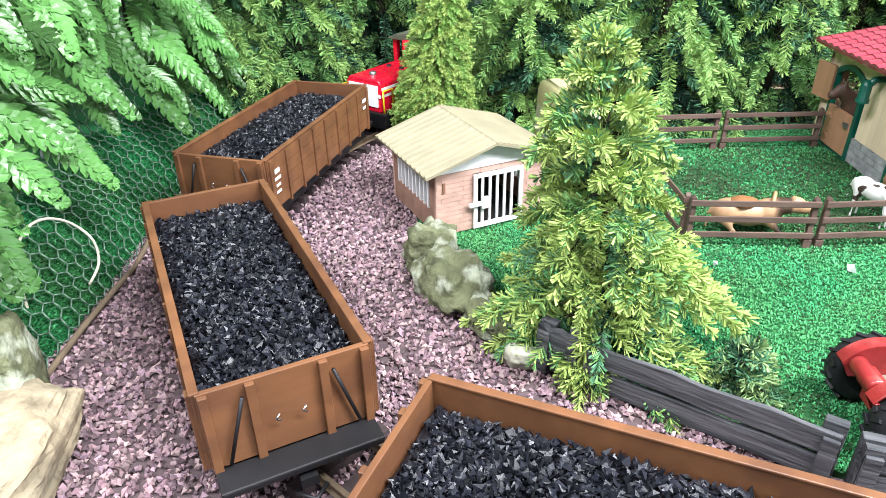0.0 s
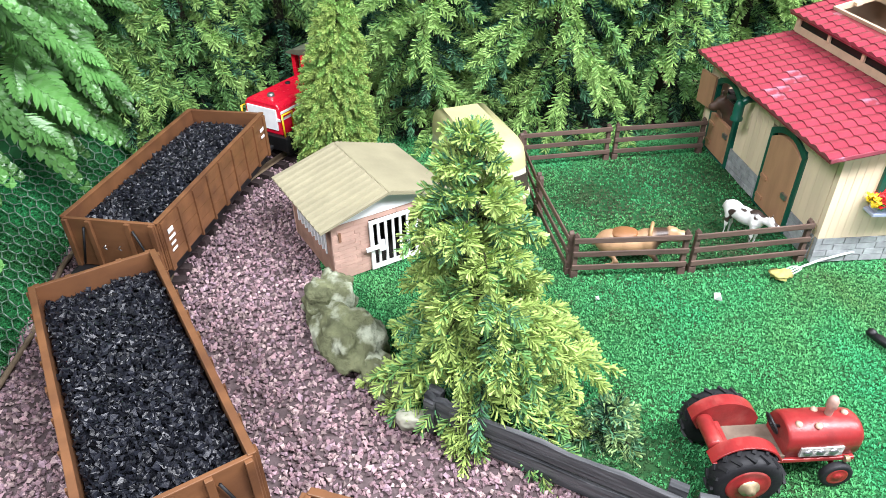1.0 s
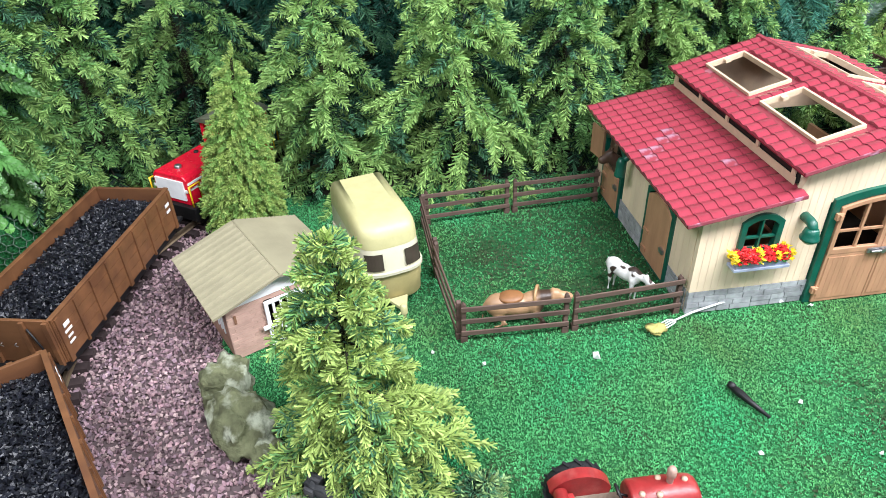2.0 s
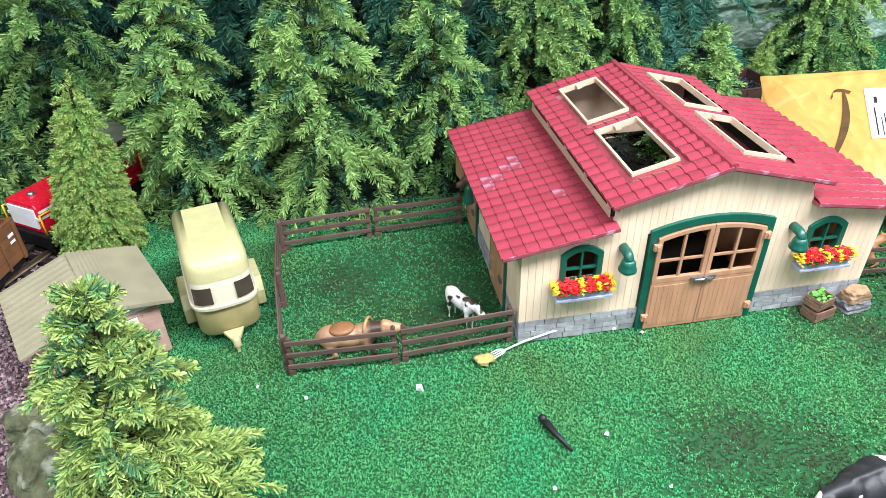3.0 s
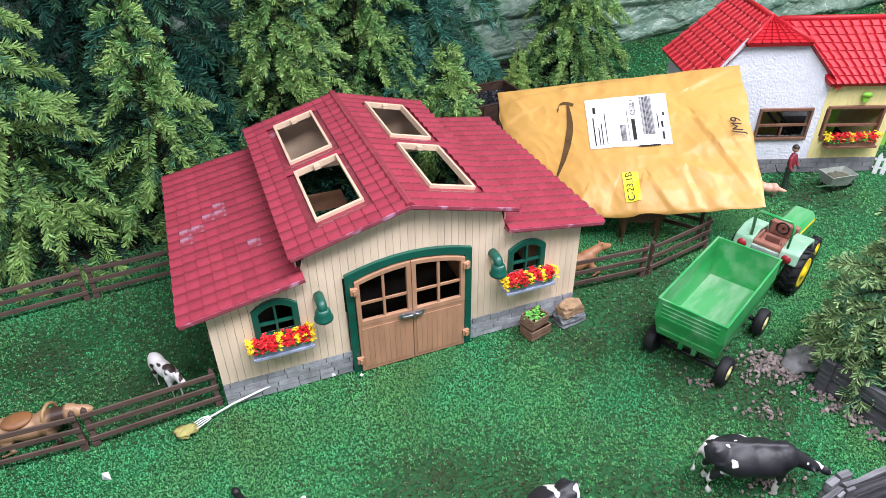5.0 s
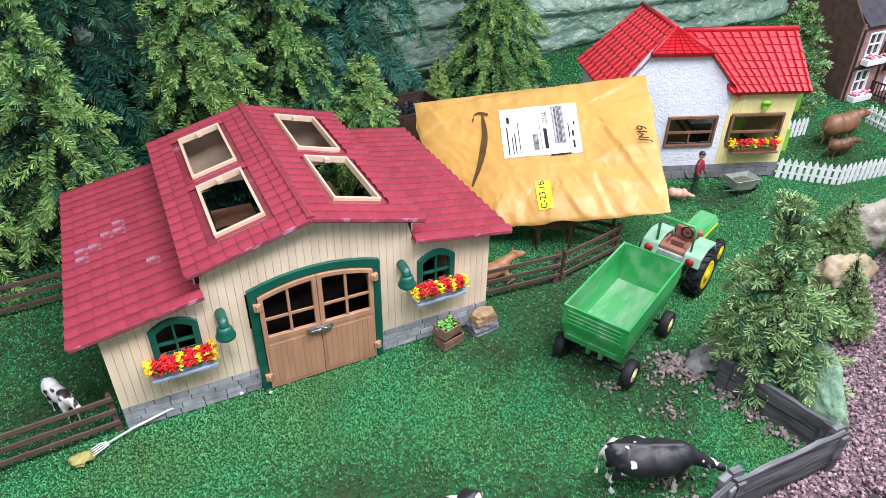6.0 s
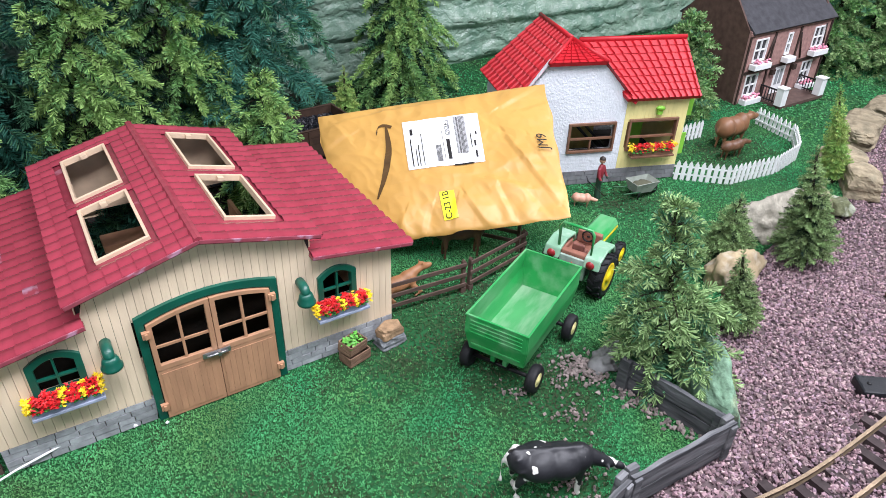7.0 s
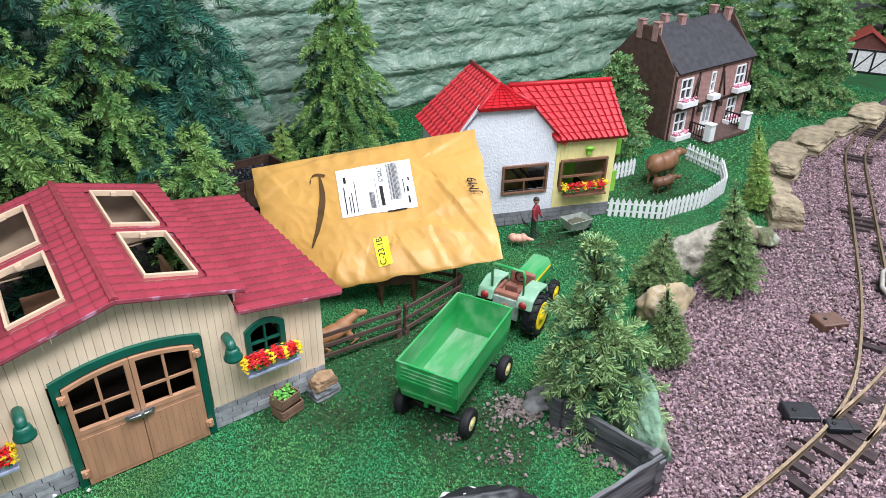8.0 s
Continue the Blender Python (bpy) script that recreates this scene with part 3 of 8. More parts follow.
def needle_mesh(name, stems, rng, length, width, per, mats, tip_light, spread=0.9):
    """Flat blunt needles set all round a bundle of stems (each a row of places); every stem keeps a shade of its own."""
    P, D, T, S = [], [], [], []
    for st in stems:
        seg = np.linalg.norm(np.diff(st, axis=0), axis=1)
        s = np.r_[0, np.cumsum(seg)]
        n = max(6, int(s[-1] * per))
        u = np.sort(rng.uniform(0.06, 1, n)) * s[-1]
        P.append(np.stack([np.interp(u, s, st[:, k]) for k in range(3)], 1))
        D.append(np.stack([np.interp(u, s, np.gradient(st[:, k], s + np.arange(len(s)) * 1e-9)) for k in range(3)], 1))
        T.append(u / s[-1])
        S.append(np.full(n, rng.uniform()))
    P, D, T, S = np.vstack(P), unit(np.vstack(D)), np.concatenate(T), np.concatenate(S)
    n = len(P)
    r = rng.normal(size=(n, 3)) * np.array([1, 1, 0.75])
    r = unit(r - (r * D).sum(1, keepdims=True) * D)
    w = unit(D * (0.62 + 0.7 * T[:, None] ** 4) + r * spread + 0.10 * rng.normal(size=(n, 3)))
    L = (length * rng.uniform(0.8, 1.1, n) * (1 - 0.25 * T ** 4))[:, None]
    side = unit(np.cross(w, r) + 0.5 * rng.normal(size=(n, 3))) * width / 2
    v = np.stack([P + side * 0.35, P - side * 0.35, P + w * L - side, P + w * L + side], 1)
    f = np.array([0, 1, 2, 3])[None] + 4 * np.arange(n)[:, None]
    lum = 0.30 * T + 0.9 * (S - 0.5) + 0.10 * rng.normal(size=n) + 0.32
    # low lum, mostly at stem roots, takes slot 0: shade-dark in most trees
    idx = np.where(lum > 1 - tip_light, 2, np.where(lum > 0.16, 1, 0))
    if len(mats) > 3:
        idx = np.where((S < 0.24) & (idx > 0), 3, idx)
    return fast_mesh(name, v.reshape(-1, 3), f, mats, idx)


def conifer(x, y, h, rad, seed, mats, tip=0.4, tiers=11, droop=0.8, per=700, length=0.013, width=0.0021, z=0.0, lean=(0, 0), bare=0.08, label="", tw=2, up0=0.42, full=8.0, keep=1.0):
    """A toy fir: tapered trunk, whorls of limbs that spread and bow, flat fans of side twigs, strap needles on all of them."""
    rng = np.random.default_rng(seed)
    root = thing("fir_tree", label or "artificial fir tree with thick spreading needle branches", "tree", pose(x, y, z))
    g = G().tube([(0, 0, -0.01), (lean[0] * 0.5, lean[1] * 0.5, h * 0.5), (lean[0], lean[1], h * 0.97)], [0.008 * h / 0.4, 0.006 * h / 0.4, 0.002], 7)
    stems = [np.array([(lean[0] * k, lean[1] * k, h * k) for k in np.linspace(bare + 0.12, 1.0, 9)])] * 2
    for k in range(tiers):
        f = bare + (0.97 - bare) * (k / (tiers - 1)) ** 0.95
        n = max(4, int(round(full - (full * 0.35) * f)))
        a0 = rng.uniform(0, 6.28)
        for i in range(n):
            a = a0 + 6.283 * i / n + rng.normal() * 0.25
            ln = rad * ((1 - f) ** 0.85 * 0.95 + 0.13) * rng.uniform(0.62, 1.2)
            d = np.array([math.cos(a), math.sin(a), 0])
            up = up0 * (0.5 + 1.2 * f) + rng.uniform(-0.15, 0.15)
            dr = droop * (1.1 - 0.5 * f) * rng.uniform(0.6, 1.3)
            bend = rng.normal() * 0.22
            t = np.linspace(0, 1, 7)[:, None]
            base = np.array([lean[0] * f, lean[1] * f, f * h])
            st = base + d * ln * t + np.array([-d[1], d[0], 0]) * ln * bend * t * t + np.array([0, 0, 1]) * ln * (up * t - dr * t * t)
            stems.append(st)
            g.tube(st[:-1:2], [0.0022, 0.0017, 0.001], 3, 0)
            for q in range(tw):
                for sgn in (-1, 1):
                    if rng.uniform() > keep:
                        continue
                    m_ = (2, 4, 3, 1)[q % 4]
                    b, tan = st[m_], st[m_ + 1] - st[m_ - 1]
                    tan = tan / np.linalg.norm(tan)
                    across = np.array([-tan[1], tan[0], 0.0])
                    across /= np.linalg.norm(across) + 1e-9
                    w_ = rng.uniform(0.45, 0.9)
                    way = tan * math.cos(w_) + sgn * across * math.sin(w_) + np.array([0, 0, rng.normal() * 0.12])
                    l2 = ln * rng.uniform(0.75, 1.0) * (0.58, 0.34, 0.44, 0.62)[q % 4]
                    t2 = np.linspace(0, 1, 4)[:, None]
                    stems.append(b + way * l2 * t2 - np.array([0, 0, 1]) * l2 * dr * 0.22 * t2 * t2)
    part("trunk", g, BARK, root)
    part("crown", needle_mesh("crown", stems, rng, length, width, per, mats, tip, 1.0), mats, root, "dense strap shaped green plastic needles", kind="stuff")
    return root


def brush_tree(x, y, h, rad, seed, mats, n=300, z=0.0, label="", power=0.8, tilt=(0, 0), rise=0.35, length=0.0065, width=0.0012, per=2600, tip=0.5, even=(0.72, 1.10)):
    """A bottle-brush fir: short bristly twigs round a twisted wire, cut to a cone."""
    rng = np.random.default_rng(seed)
    root = thing("brush_fir", label or "slim conical bottle brush fir tree", "tree", pose(x, y, z, tilt[0], tilt[1]))
    g = G().lathe([(0.006, -0.008), (0.005, h * 0.12), (0.002, h * 0.93)], 7)
    stems = [np.array([(0, 0, h * k) for k in np.linspace(0.75, 1.0, 5)])]
    for i in range(n):
        t = 1 - math.sqrt(1 - (i + rng.uniform()) / n)
        a = 2.39996 * i + rng.normal() * 0.3
        r = rad * ((1 - t) ** power + 0.07) * min(1.0, (t + 0.10) * 7) * rng.uniform(*even)
        up = rise + rng.uniform(-0.25, 0.25)
        q = np.linspace(0.12, 1, 4)[:, None]
        stems.append(np.array([0, 0, h * (0.05 + 0.90 * t)]) + np.array([math.cos(a), math.sin(a), 0]) * r * q + np.array([0, 0, 1]) * r * (up * q - 0.25 * q * q))
    part("trunk", g, BARK, root)
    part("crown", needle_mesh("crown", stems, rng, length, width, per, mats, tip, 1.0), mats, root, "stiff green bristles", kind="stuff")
    return root


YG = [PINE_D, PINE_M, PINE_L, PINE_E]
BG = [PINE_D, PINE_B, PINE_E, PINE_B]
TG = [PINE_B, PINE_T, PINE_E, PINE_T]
conifer(-0.428, -0.205, 0.268, 0.122, 11, [PINE_E, PINE_M, PINE_Y], 0.66, 10, 0.72, 2300, 0.0112, 0.0021, label="yellow green artificial fir tree at the edge of the farm", tw=3, bare=0.15, full=8.0, keep=0.85, up0=0.25, lean=(-0.010, 0.066))
conifer(-0.316, -0.242, 0.038, 0.034, 12, [PINE_D, PINE_E, PINE_G], 0.5, 4, 0.5, 1900, 0.0095, 0.0018, label="small blue green artificial fir sprig on the lawn", tw=2, bare=0.15, full=6.0)
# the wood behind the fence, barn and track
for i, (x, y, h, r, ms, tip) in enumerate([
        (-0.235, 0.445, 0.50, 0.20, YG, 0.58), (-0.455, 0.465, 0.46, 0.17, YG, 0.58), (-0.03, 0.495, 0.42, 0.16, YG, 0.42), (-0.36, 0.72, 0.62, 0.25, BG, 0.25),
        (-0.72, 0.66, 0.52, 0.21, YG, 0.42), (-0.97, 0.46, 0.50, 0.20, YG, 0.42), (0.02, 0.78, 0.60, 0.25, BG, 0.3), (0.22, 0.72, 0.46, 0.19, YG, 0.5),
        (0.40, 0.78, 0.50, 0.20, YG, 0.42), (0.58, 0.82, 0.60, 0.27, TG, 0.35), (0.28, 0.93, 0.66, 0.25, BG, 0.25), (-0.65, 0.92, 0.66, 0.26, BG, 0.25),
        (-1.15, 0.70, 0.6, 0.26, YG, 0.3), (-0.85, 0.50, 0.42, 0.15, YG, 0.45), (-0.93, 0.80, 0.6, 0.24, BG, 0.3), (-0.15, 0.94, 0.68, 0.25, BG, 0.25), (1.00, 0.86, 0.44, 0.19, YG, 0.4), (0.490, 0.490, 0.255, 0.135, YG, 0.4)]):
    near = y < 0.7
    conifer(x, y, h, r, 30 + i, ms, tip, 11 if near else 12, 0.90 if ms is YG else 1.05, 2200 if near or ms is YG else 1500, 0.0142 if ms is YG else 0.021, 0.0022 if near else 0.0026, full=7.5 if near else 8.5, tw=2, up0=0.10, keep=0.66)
for i, (x, y, h, r) in enumerate([(1.60, 0.43, 0.25, 0.13), (2.34, 0.47, 0.42, 0.15), (2.50, 0.33, 0.33, 0.14), (2.95, 0.64, 0.38, 0.17), (3.25, 0.70, 0.40, 0.18), (2.62, 0.80, 0.42, 0.16), (3.6, 0.6, 0.4, 0.2)]):
    conifer(x, y, h, r, 60 + i, [PINE_E, PINE_M, PINE_G], 0.5, 11, 0.6, 1300, 0.014, 0.0034, label="dark green artificial fir tree beside the houses", bare=0.03)
conifer(0.775, -0.275, 0.258, 0.106, 80, [PINE_E, PINE_E, PINE_G], 0.70, 10, 0.55, 1700, 0.0125, 0.0022, full=7.0, tw=2, up0=0.25, keep=0.8, label="grey green artificial fir tree by the timber wall", bare=0.14, lean=(-0.004, 0.046))
conifer(0.235, 0.440, 0.165, 0.115, 91, BG, 0.3, 7, 0.6, 1300, 0.014, 0.0026, label="dark artificial fir sprig behind the open back of the stable", bare=0.03)
LIGHTB, DARKB = [BRUSH, BRUSH, PINE_Y], [PINE_D, BRUSHD, PINE_G]
brush_tree(-0.612, 0.354, 0.300, 0.066, 1, LIGHTB, 900, per=3000, tilt=(0, 7), label="tall light green bottle brush fir beside the track", rise=0.0, length=0.0065, width=0.0015, power=0.52, even=(0.92, 1.06))
brush_tree(0.755, 0.700, 0.165, 0.044, 2, LIGHTB, 230, label="small light green bottle brush fir behind the mailer")
brush_tree(0.958, -0.257, 0.140, 0.034, 3, DARKB, 230, tilt=(-7, -9), label="small dark green brush fir beside a boulder")
brush_tree(1.220, -0.198, 0.212, 0.055, 4, DARKB, 400, tilt=(-11, -3), label="dark green brush fir at the gravel edge")
brush_tree(1.10, -0.118, 0.13, 0.050, 5, DARKB, 260, label="small dark green brush fir on the lawn")
brush_tree(1.575, -0.037, 0.212, 0.033, 6, LIGHTB, 320, tilt=(-15, 0), label="slim green brush fir by the picket enclosure")


# ---- the stable ----
barn = thing("toy_stable", "cream toy horse stable with wine red roof and brown doors", "stable")
BW, BD = 0.495, 0.362


def barn_top(x):
    """Height of the front wall under the roof."""
    if x < 0.115:
        return 0.148 + 0.024 * x / 0.115
    if x > 0.380:
        return 0.172 - 0.018 * (x - 0.380) / 0.115
    return 0.238 - 0.036 * abs(x - 0.2475) / 0.1325


def boards(parent, mx, width, step, top, z0, holes, m, th=0.008, name="board"):
    """Upright boards with open joints, cut round the openings (x0, x1, z0, z1)."""
    n = round(width / step)
    for i in range(n):
        a, b = i * width / n + 0.0002, (i + 1) * width / n - 0.0002
        spans = [(z0, None)]
        for hx0, hx1, hz0, hz1 in holes:
            if a < hx1 - 0.001 and b > hx0 + 0.001:
                out = []
                hz1 = hz1((a + b) / 2) if callable(hz1) else hz1
                for s0, s1 in spans:
                    if hz0 > s0 + 0.001:
                        out.append((s0, hz0))
                    if s1 is None or hz1 < s1:
                        out.append((hz1, s1))
                spans = out
        for s0, s1 in spans:
            ta, tb = (s1, s1) if s1 is not None else (top(a), top(b))
            if min(ta, tb) - s0 < 0.002:
                continue
            g = G().prism([(a, s0), (b, s0), (b, tb), (a, ta)], 0, th, "y")
            part(name, g, m, parent, m=mx)


def bricks(parent, mx, x0, x1, z0, rows, rh, bl, m, th=0.006, name="brick"):
    """Courses of blocks, joints open, lengths uneven."""
    rnd = random.Random(int(x0 * 1000) + rows)
    for r in range(rows):
        x = x0 - (bl * 0.5 if r % 2 else 0)
        while x < x1 - 0.001:
            w = bl * rnd.uniform(0.75, 1.25)
            a, b = max(x, x0), min(x + w, x1)
            if b - a > 0.003:
                g = G().box(a + 0.0005, b - 0.0005, -rnd.uniform(0.0002, 0.0010), th, z0 + r * rh + 0.0004, z0 + (r + 1) * rh - 0.0004)
                part(name, g, m, parent, m=mx)
            x += w


front = part("front_wall", G().box(0.001, 0.165, 0.0078, 0.0092, 0, 0.094), CREAM, barn)
part("front_wall", G().box(0.330, BW - 0.001, 0.0078, 0.0092, 0, 0.094), CREAM, barn)
HOLES = [(0.168, 0.327, -1, lambda x: 0.154 + 0.013 * (1 - ((x - 0.2475) / 0.0795) ** 2)), (0.057, 0.098, 0.095, 0.138), (0.392, 0.433, 0.095, 0.138)]
boards(front, None, BW, 0.0095, barn_top, 0.0355, HOLES, CREAM)
bricks(front, None, 0.0, 0.166, 0.0, 4, 0.0088, 0.024, PLINTH)
bricks(front, None, 0.329, BW, 0.0, 4, 0.0088, 0.024, PLINTH)
part("back_board", G().prism([(0, 0.121), (BW, 0.121), (BW, 0.152), (0.381, 0.170), (0.379, 0.20), (0.2475, 0.236), (0.116, 0.20), (0.114, 0.170), (0, 0.148)], BD - 0.006, BD, "y"), TRIM, barn)
for x in (0.0, BW - 0.03):
    part("corner_post", G().box(x, x + 0.03, BD - 0.006, BD, 0, 0.1205), TRIM, barn)
right = part("side_wall", G().box(BW - 0.006, BW, 0.0095, BD - 0.0065, 0, 0.150), CREAM, barn)
# near-black floor: the shade inside the stable is put into its colour
part("stable_floor", G().box(0.007, BW - 0.007, 0.0095, BD - 0.007, -0.002, 0.002), SHADE_GROUND, barn)
# left wall, with its two stable doors
lm = Matrix.Translation((0, BD, 0)) @ Matrix.Rotation(radians(-90), 4, "Z")
left = part("side_wall", G().box(0.0006, 0.0012, 0.01, 0.02, 0.0, 0.1), CREAM, barn)
boards(left, lm, BD - 0.009, 0.0145, lambda x: 0.145, 0.036, [(0.035, 0.105, -1, 0.118), (0.215, 0.290, -1, 0.118)], CREAM)
bricks(left, lm, 0.105, 0.215, 0.0, 4, 0.0088, 0.024, PLINTH)
bricks(left, lm, 0.290, BD - 0.009, 0.0, 4, 0.0088, 0.024, PLINTH)


def stable_door(mx, x0, x1, lower_only):
    d = part("stable_door", G().prism(arch(x0, x1, 0.004, 0.062 if lower_only else 0.116, 0.0 if lower_only else 0.012), -0.004, 0.002, "y"), DOOR, barn, m=mx, bevel=0.0006)
    for zz in (0.015, 0.045):
        part("hinge", G().box(x0 + 0.002, x0 + 0.018, -0.0062, -0.004, zz, zz + 0.005), DOOR, d)
    part("latch", G().box(x1 - 0.014, x1 - 0.003, -0.0075, -0.004, 0.045, 0.052), METAL, d)
    part("door_frame", G().ring(arch(x0 - 0.007, x1 + 0.007, 0, 0.127, 0.014), arch(x0, x1, 0.0005, 0.120, 0.013), -0.003, 0.004, "y"), GREEN, barn, "dark green arched frame", m=mx)


stable_door(lm, 0.035, 0.105, True)
stable_door(lm, 0.215, 0.290, False)
part("upper_door", G().box(-0.002, 0.002, 0, 0.040, 0.066, 0.118, 0, lm @ pose(0.033, -0.006, 0, 0, 0, 99)), DOOR, barn, "open upper door leaf")
# main double door
part("door_frame", G().ring(arch(0.164, 0.331, 0.0, 0.173, 0.014), arch(0.1735, 0.3215, 0.0006, 0.163, 0.0135), -0.005, 0.006, "y"), GREEN, barn, "dark green arched door frame", 0.0007)
for s in (0, 1):
    x0, x1 = (0.1745, 0.2472) if s == 0 else (0.2478, 0.3205)

    def head(x):
        return 0.1475 + 0.0135 * (1 - ((x - 0.2475) / 0.0745) ** 2)
    leaf = part("door_leaf", G().box(x0, x1, -0.007, -0.002, 0.001, 0.078), DOOR, barn, "tan brown door leaf with six light window", 0.0006)
    n = 9
    for i in range(n):
        a, b = x0 + 0.004 + i * (x1 - x0 - 0.008) / n, x0 + 0.004 + (i + 1) * (x1 - x0 - 0.008) / n
        part("panel_board", G().box(a + 0.00015, b - 0.00015, -0.0077, -0.007, 0.007, 0.073), DOOR, leaf)
    outer = [(x0, 0.0782), (x1, 0.0782)] + [(x1 + (x0 - x1) * i / 6, head(x1 + (x0 - x1) * i / 6)) for i in range(7)]
    inner = [(x0 + 0.006, 0.086), (x1 - 0.006, 0.086)] + [(x1 - 0.006 + (x0 - x1 + 0.012) * i / 6, head(x1 - 0.006 + (x0 - x1 + 0.012) * i / 6) - 0.006) for i in range(7)]
    part("window_frame", G().ring(outer, inner, -0.0075, -0.002, "y"), DOOR, leaf, bevel=0.0005)
    part("glazing_bar", G().box((x0 + x1) / 2 - 0.0016, (x0 + x1) / 2 + 0.0016, -0.0066, -0.003, 0.086, head((x0 + x1) / 2) - 0.005), DOOR, leaf)
    part("glazing_bar", G().box(x0 + 0.005, x1 - 0.005, -0.006, -0.0035, 0.111, 0.1142), DOOR, leaf)
    for zz in (0.018, 0.132):
        hx = x0 - 0.006 if s == 0 else x1 - 0.003
        part("hinge", G().box(hx, hx + 0.009, -0.0105, -0.0055, zz, zz + 0.009).box(hx + 0.003, hx + 0.006, -0.013, -0.0105, zz + 0.001, zz + 0.008), DOOR, leaf)
part("bolt", G().box(0.228, 0.262, -0.0105, -0.0085, 0.0765, 0.0835).tube([(0.232, -0.0125, 0.08), (0.258, -0.0125, 0.08)], 0.002, 6).box(0.2455, 0.2495, -0.0145, -0.0105, 0.077, 0.083), METAL, barn, "grey steel door bolt")


def barn_window(x0, x1, z0, z1):
    w = part("window", G().ring(arch(x0, x1, z0, z1, 0.012), arch(x0 + 0.0075, x1 - 0.0075, z0 + 0.006, z1 - 0.008, 0.009), -0.004, 0.006, "y"), GREEN, barn, "dark green arched window", 0.0006)
    xc, zc = (x0 + x1) / 2, z0 + 0.024
    part("glazing_bar", G().box(xc - 0.0012, xc + 0.0012, -0.0025, 0.003, z0 + 0.005, z1 - 0.007), GREEN, w)
    part("glazing_bar", G().box(x0 + 0.007, x1 - 0.007, -0.002, 0.0025, zc - 0.0012, zc + 0.0012), GREEN, w)


def flower_box(parent, mx, length, n, seed, tray=LILAC, dx=0.0):
    """A tray with a heap of small red and yellow blossoms."""
    b = part("flower_box", G().box(0, length, -0.019, 0.0, 0.0, 0.004).box(0.004, length - 0.004, -0.017, -0.002, 0.004, 0.013), [tray], parent, "flower box full of red and yellow blossoms", 0.0006, mx)
    rnd = random.Random(seed)
    for name, m, k in (("red_blossoms", RED, 0), ("yellow_blossoms", YEL, 1)):
        g = G()
        for i in range(n):
            u = (i + rnd.random()) / n
            # clusters: red in the middle lengths, yellow at the ends and in two clumps
            yel = u < 0.10 or u > 0.93 or 0.44 < u < 0.52 or 0.70 < u < 0.77
            if rnd.random() < 0.03:
                yel = not yel
            if yel != bool(k):
                continue
            c = Vector((-0.004 + u * (length + 0.006), -0.010 + rnd.uniform(-0.012, 0.010), 0.0185 + rnd.uniform(-0.006, 0.007)))
            r = rnd.uniform(0.0026, 0.0040)
            rot = Euler((rnd.uniform(-0.9, 0.5), rnd.uniform(-0.5, 0.5), rnd.uniform(0, 6))).to_matrix().to_4x4()
            v = [(0, 0, r * 0.5)]
            for p in range(10):
                q = r if p % 2 == 0 else r * 0.5
                v.append((q * math.cos(p * 0.628), q * math.sin(p * 0.628), 0 if p % 2 else r * 0.25))
            g.add(v, [(0, 1 + p, 1 + (p + 1) % 10) for p in range(10)] + [tuple(range(10, 0, -1))], 0, Matrix.Translation(c) @ rot)
        part(name, g, m, b, kind="stuff")
    g = G()
    for i in range(n // 3):
        c = Vector((rnd.uniform(0.004, length - 0.004), -0.010 + rnd.uniform(-0.009, 0.008), 0.013 + rnd.uniform(-0.003, 0.004)))
        g.blob(c, (0.003, 0.003, 0.0015), i, 0.5, 1, 1)
    part("foliage", g, LEAF, b, kind="stuff")
    return b


for x0 in (0.050, 0.385):
    barn_window(x0, x0 + 0.055, 0.090, 0.149)
    flower_box(barn, pose(x0 - 0.008, -0.0012, 0.076), 0.074, 430, int(x0 * 100))


def wall_lamp(x, z, name="wall_lamp"):
    """A bent pipe out of the wall, a short wide bell and a pale glass below it."""
    l = part(name, G().lathe([(0.0090, 0.0), (0.0118, 0.0008), (0.0118, 0.0035), (0.0102, 0.0055), (0.0096, 0.0105), (0.0082, 0.0145), (0.0058, 0.0165), (0.001, 0.0168)], 18, 0, pose(x, -0.0200, z)), GREEN, barn, "dark green hooded wall lamp")
    part("arm", G().tube([(x, -0.0200, z + 0.013), (x, -0.0196, z + 0.0175), (x, -0.0170, z + 0.0205), (x, -0.0120, z + 0.0220), (x, 0.001, z + 0.0222)], 0.0062, 12), GREEN, l)
    part("lamp_glass", G().lathe([(0.0085, 0.001), (0.0082, -0.0025), (0.006, -0.0045), (0.0008, -0.005)], 14, 0, pose(x, -0.0200, z)), IVORY, l, "pale lamp glass")


wall_lamp(0.131, 0.116)
wall_lamp(0.362, 0.118)
ll = part("wall_lamp", G().lathe([(0.0085, 0), (0.0085, 0.004), (0.0072, 0.006), (0.0072, 0.022), (0.005, 0.028), (0.001, 0.03)], 14, 0, pose(-0.022, 0.215, 0.098)), GREEN, barn, "dark green hooded wall lamp")
part("arm", G().tube([(-0.022, 0.215, 0.12), (-0.012, 0.215, 0.128), (0.001, 0.215, 0.128)], 0.005, 8), GREEN, ll)


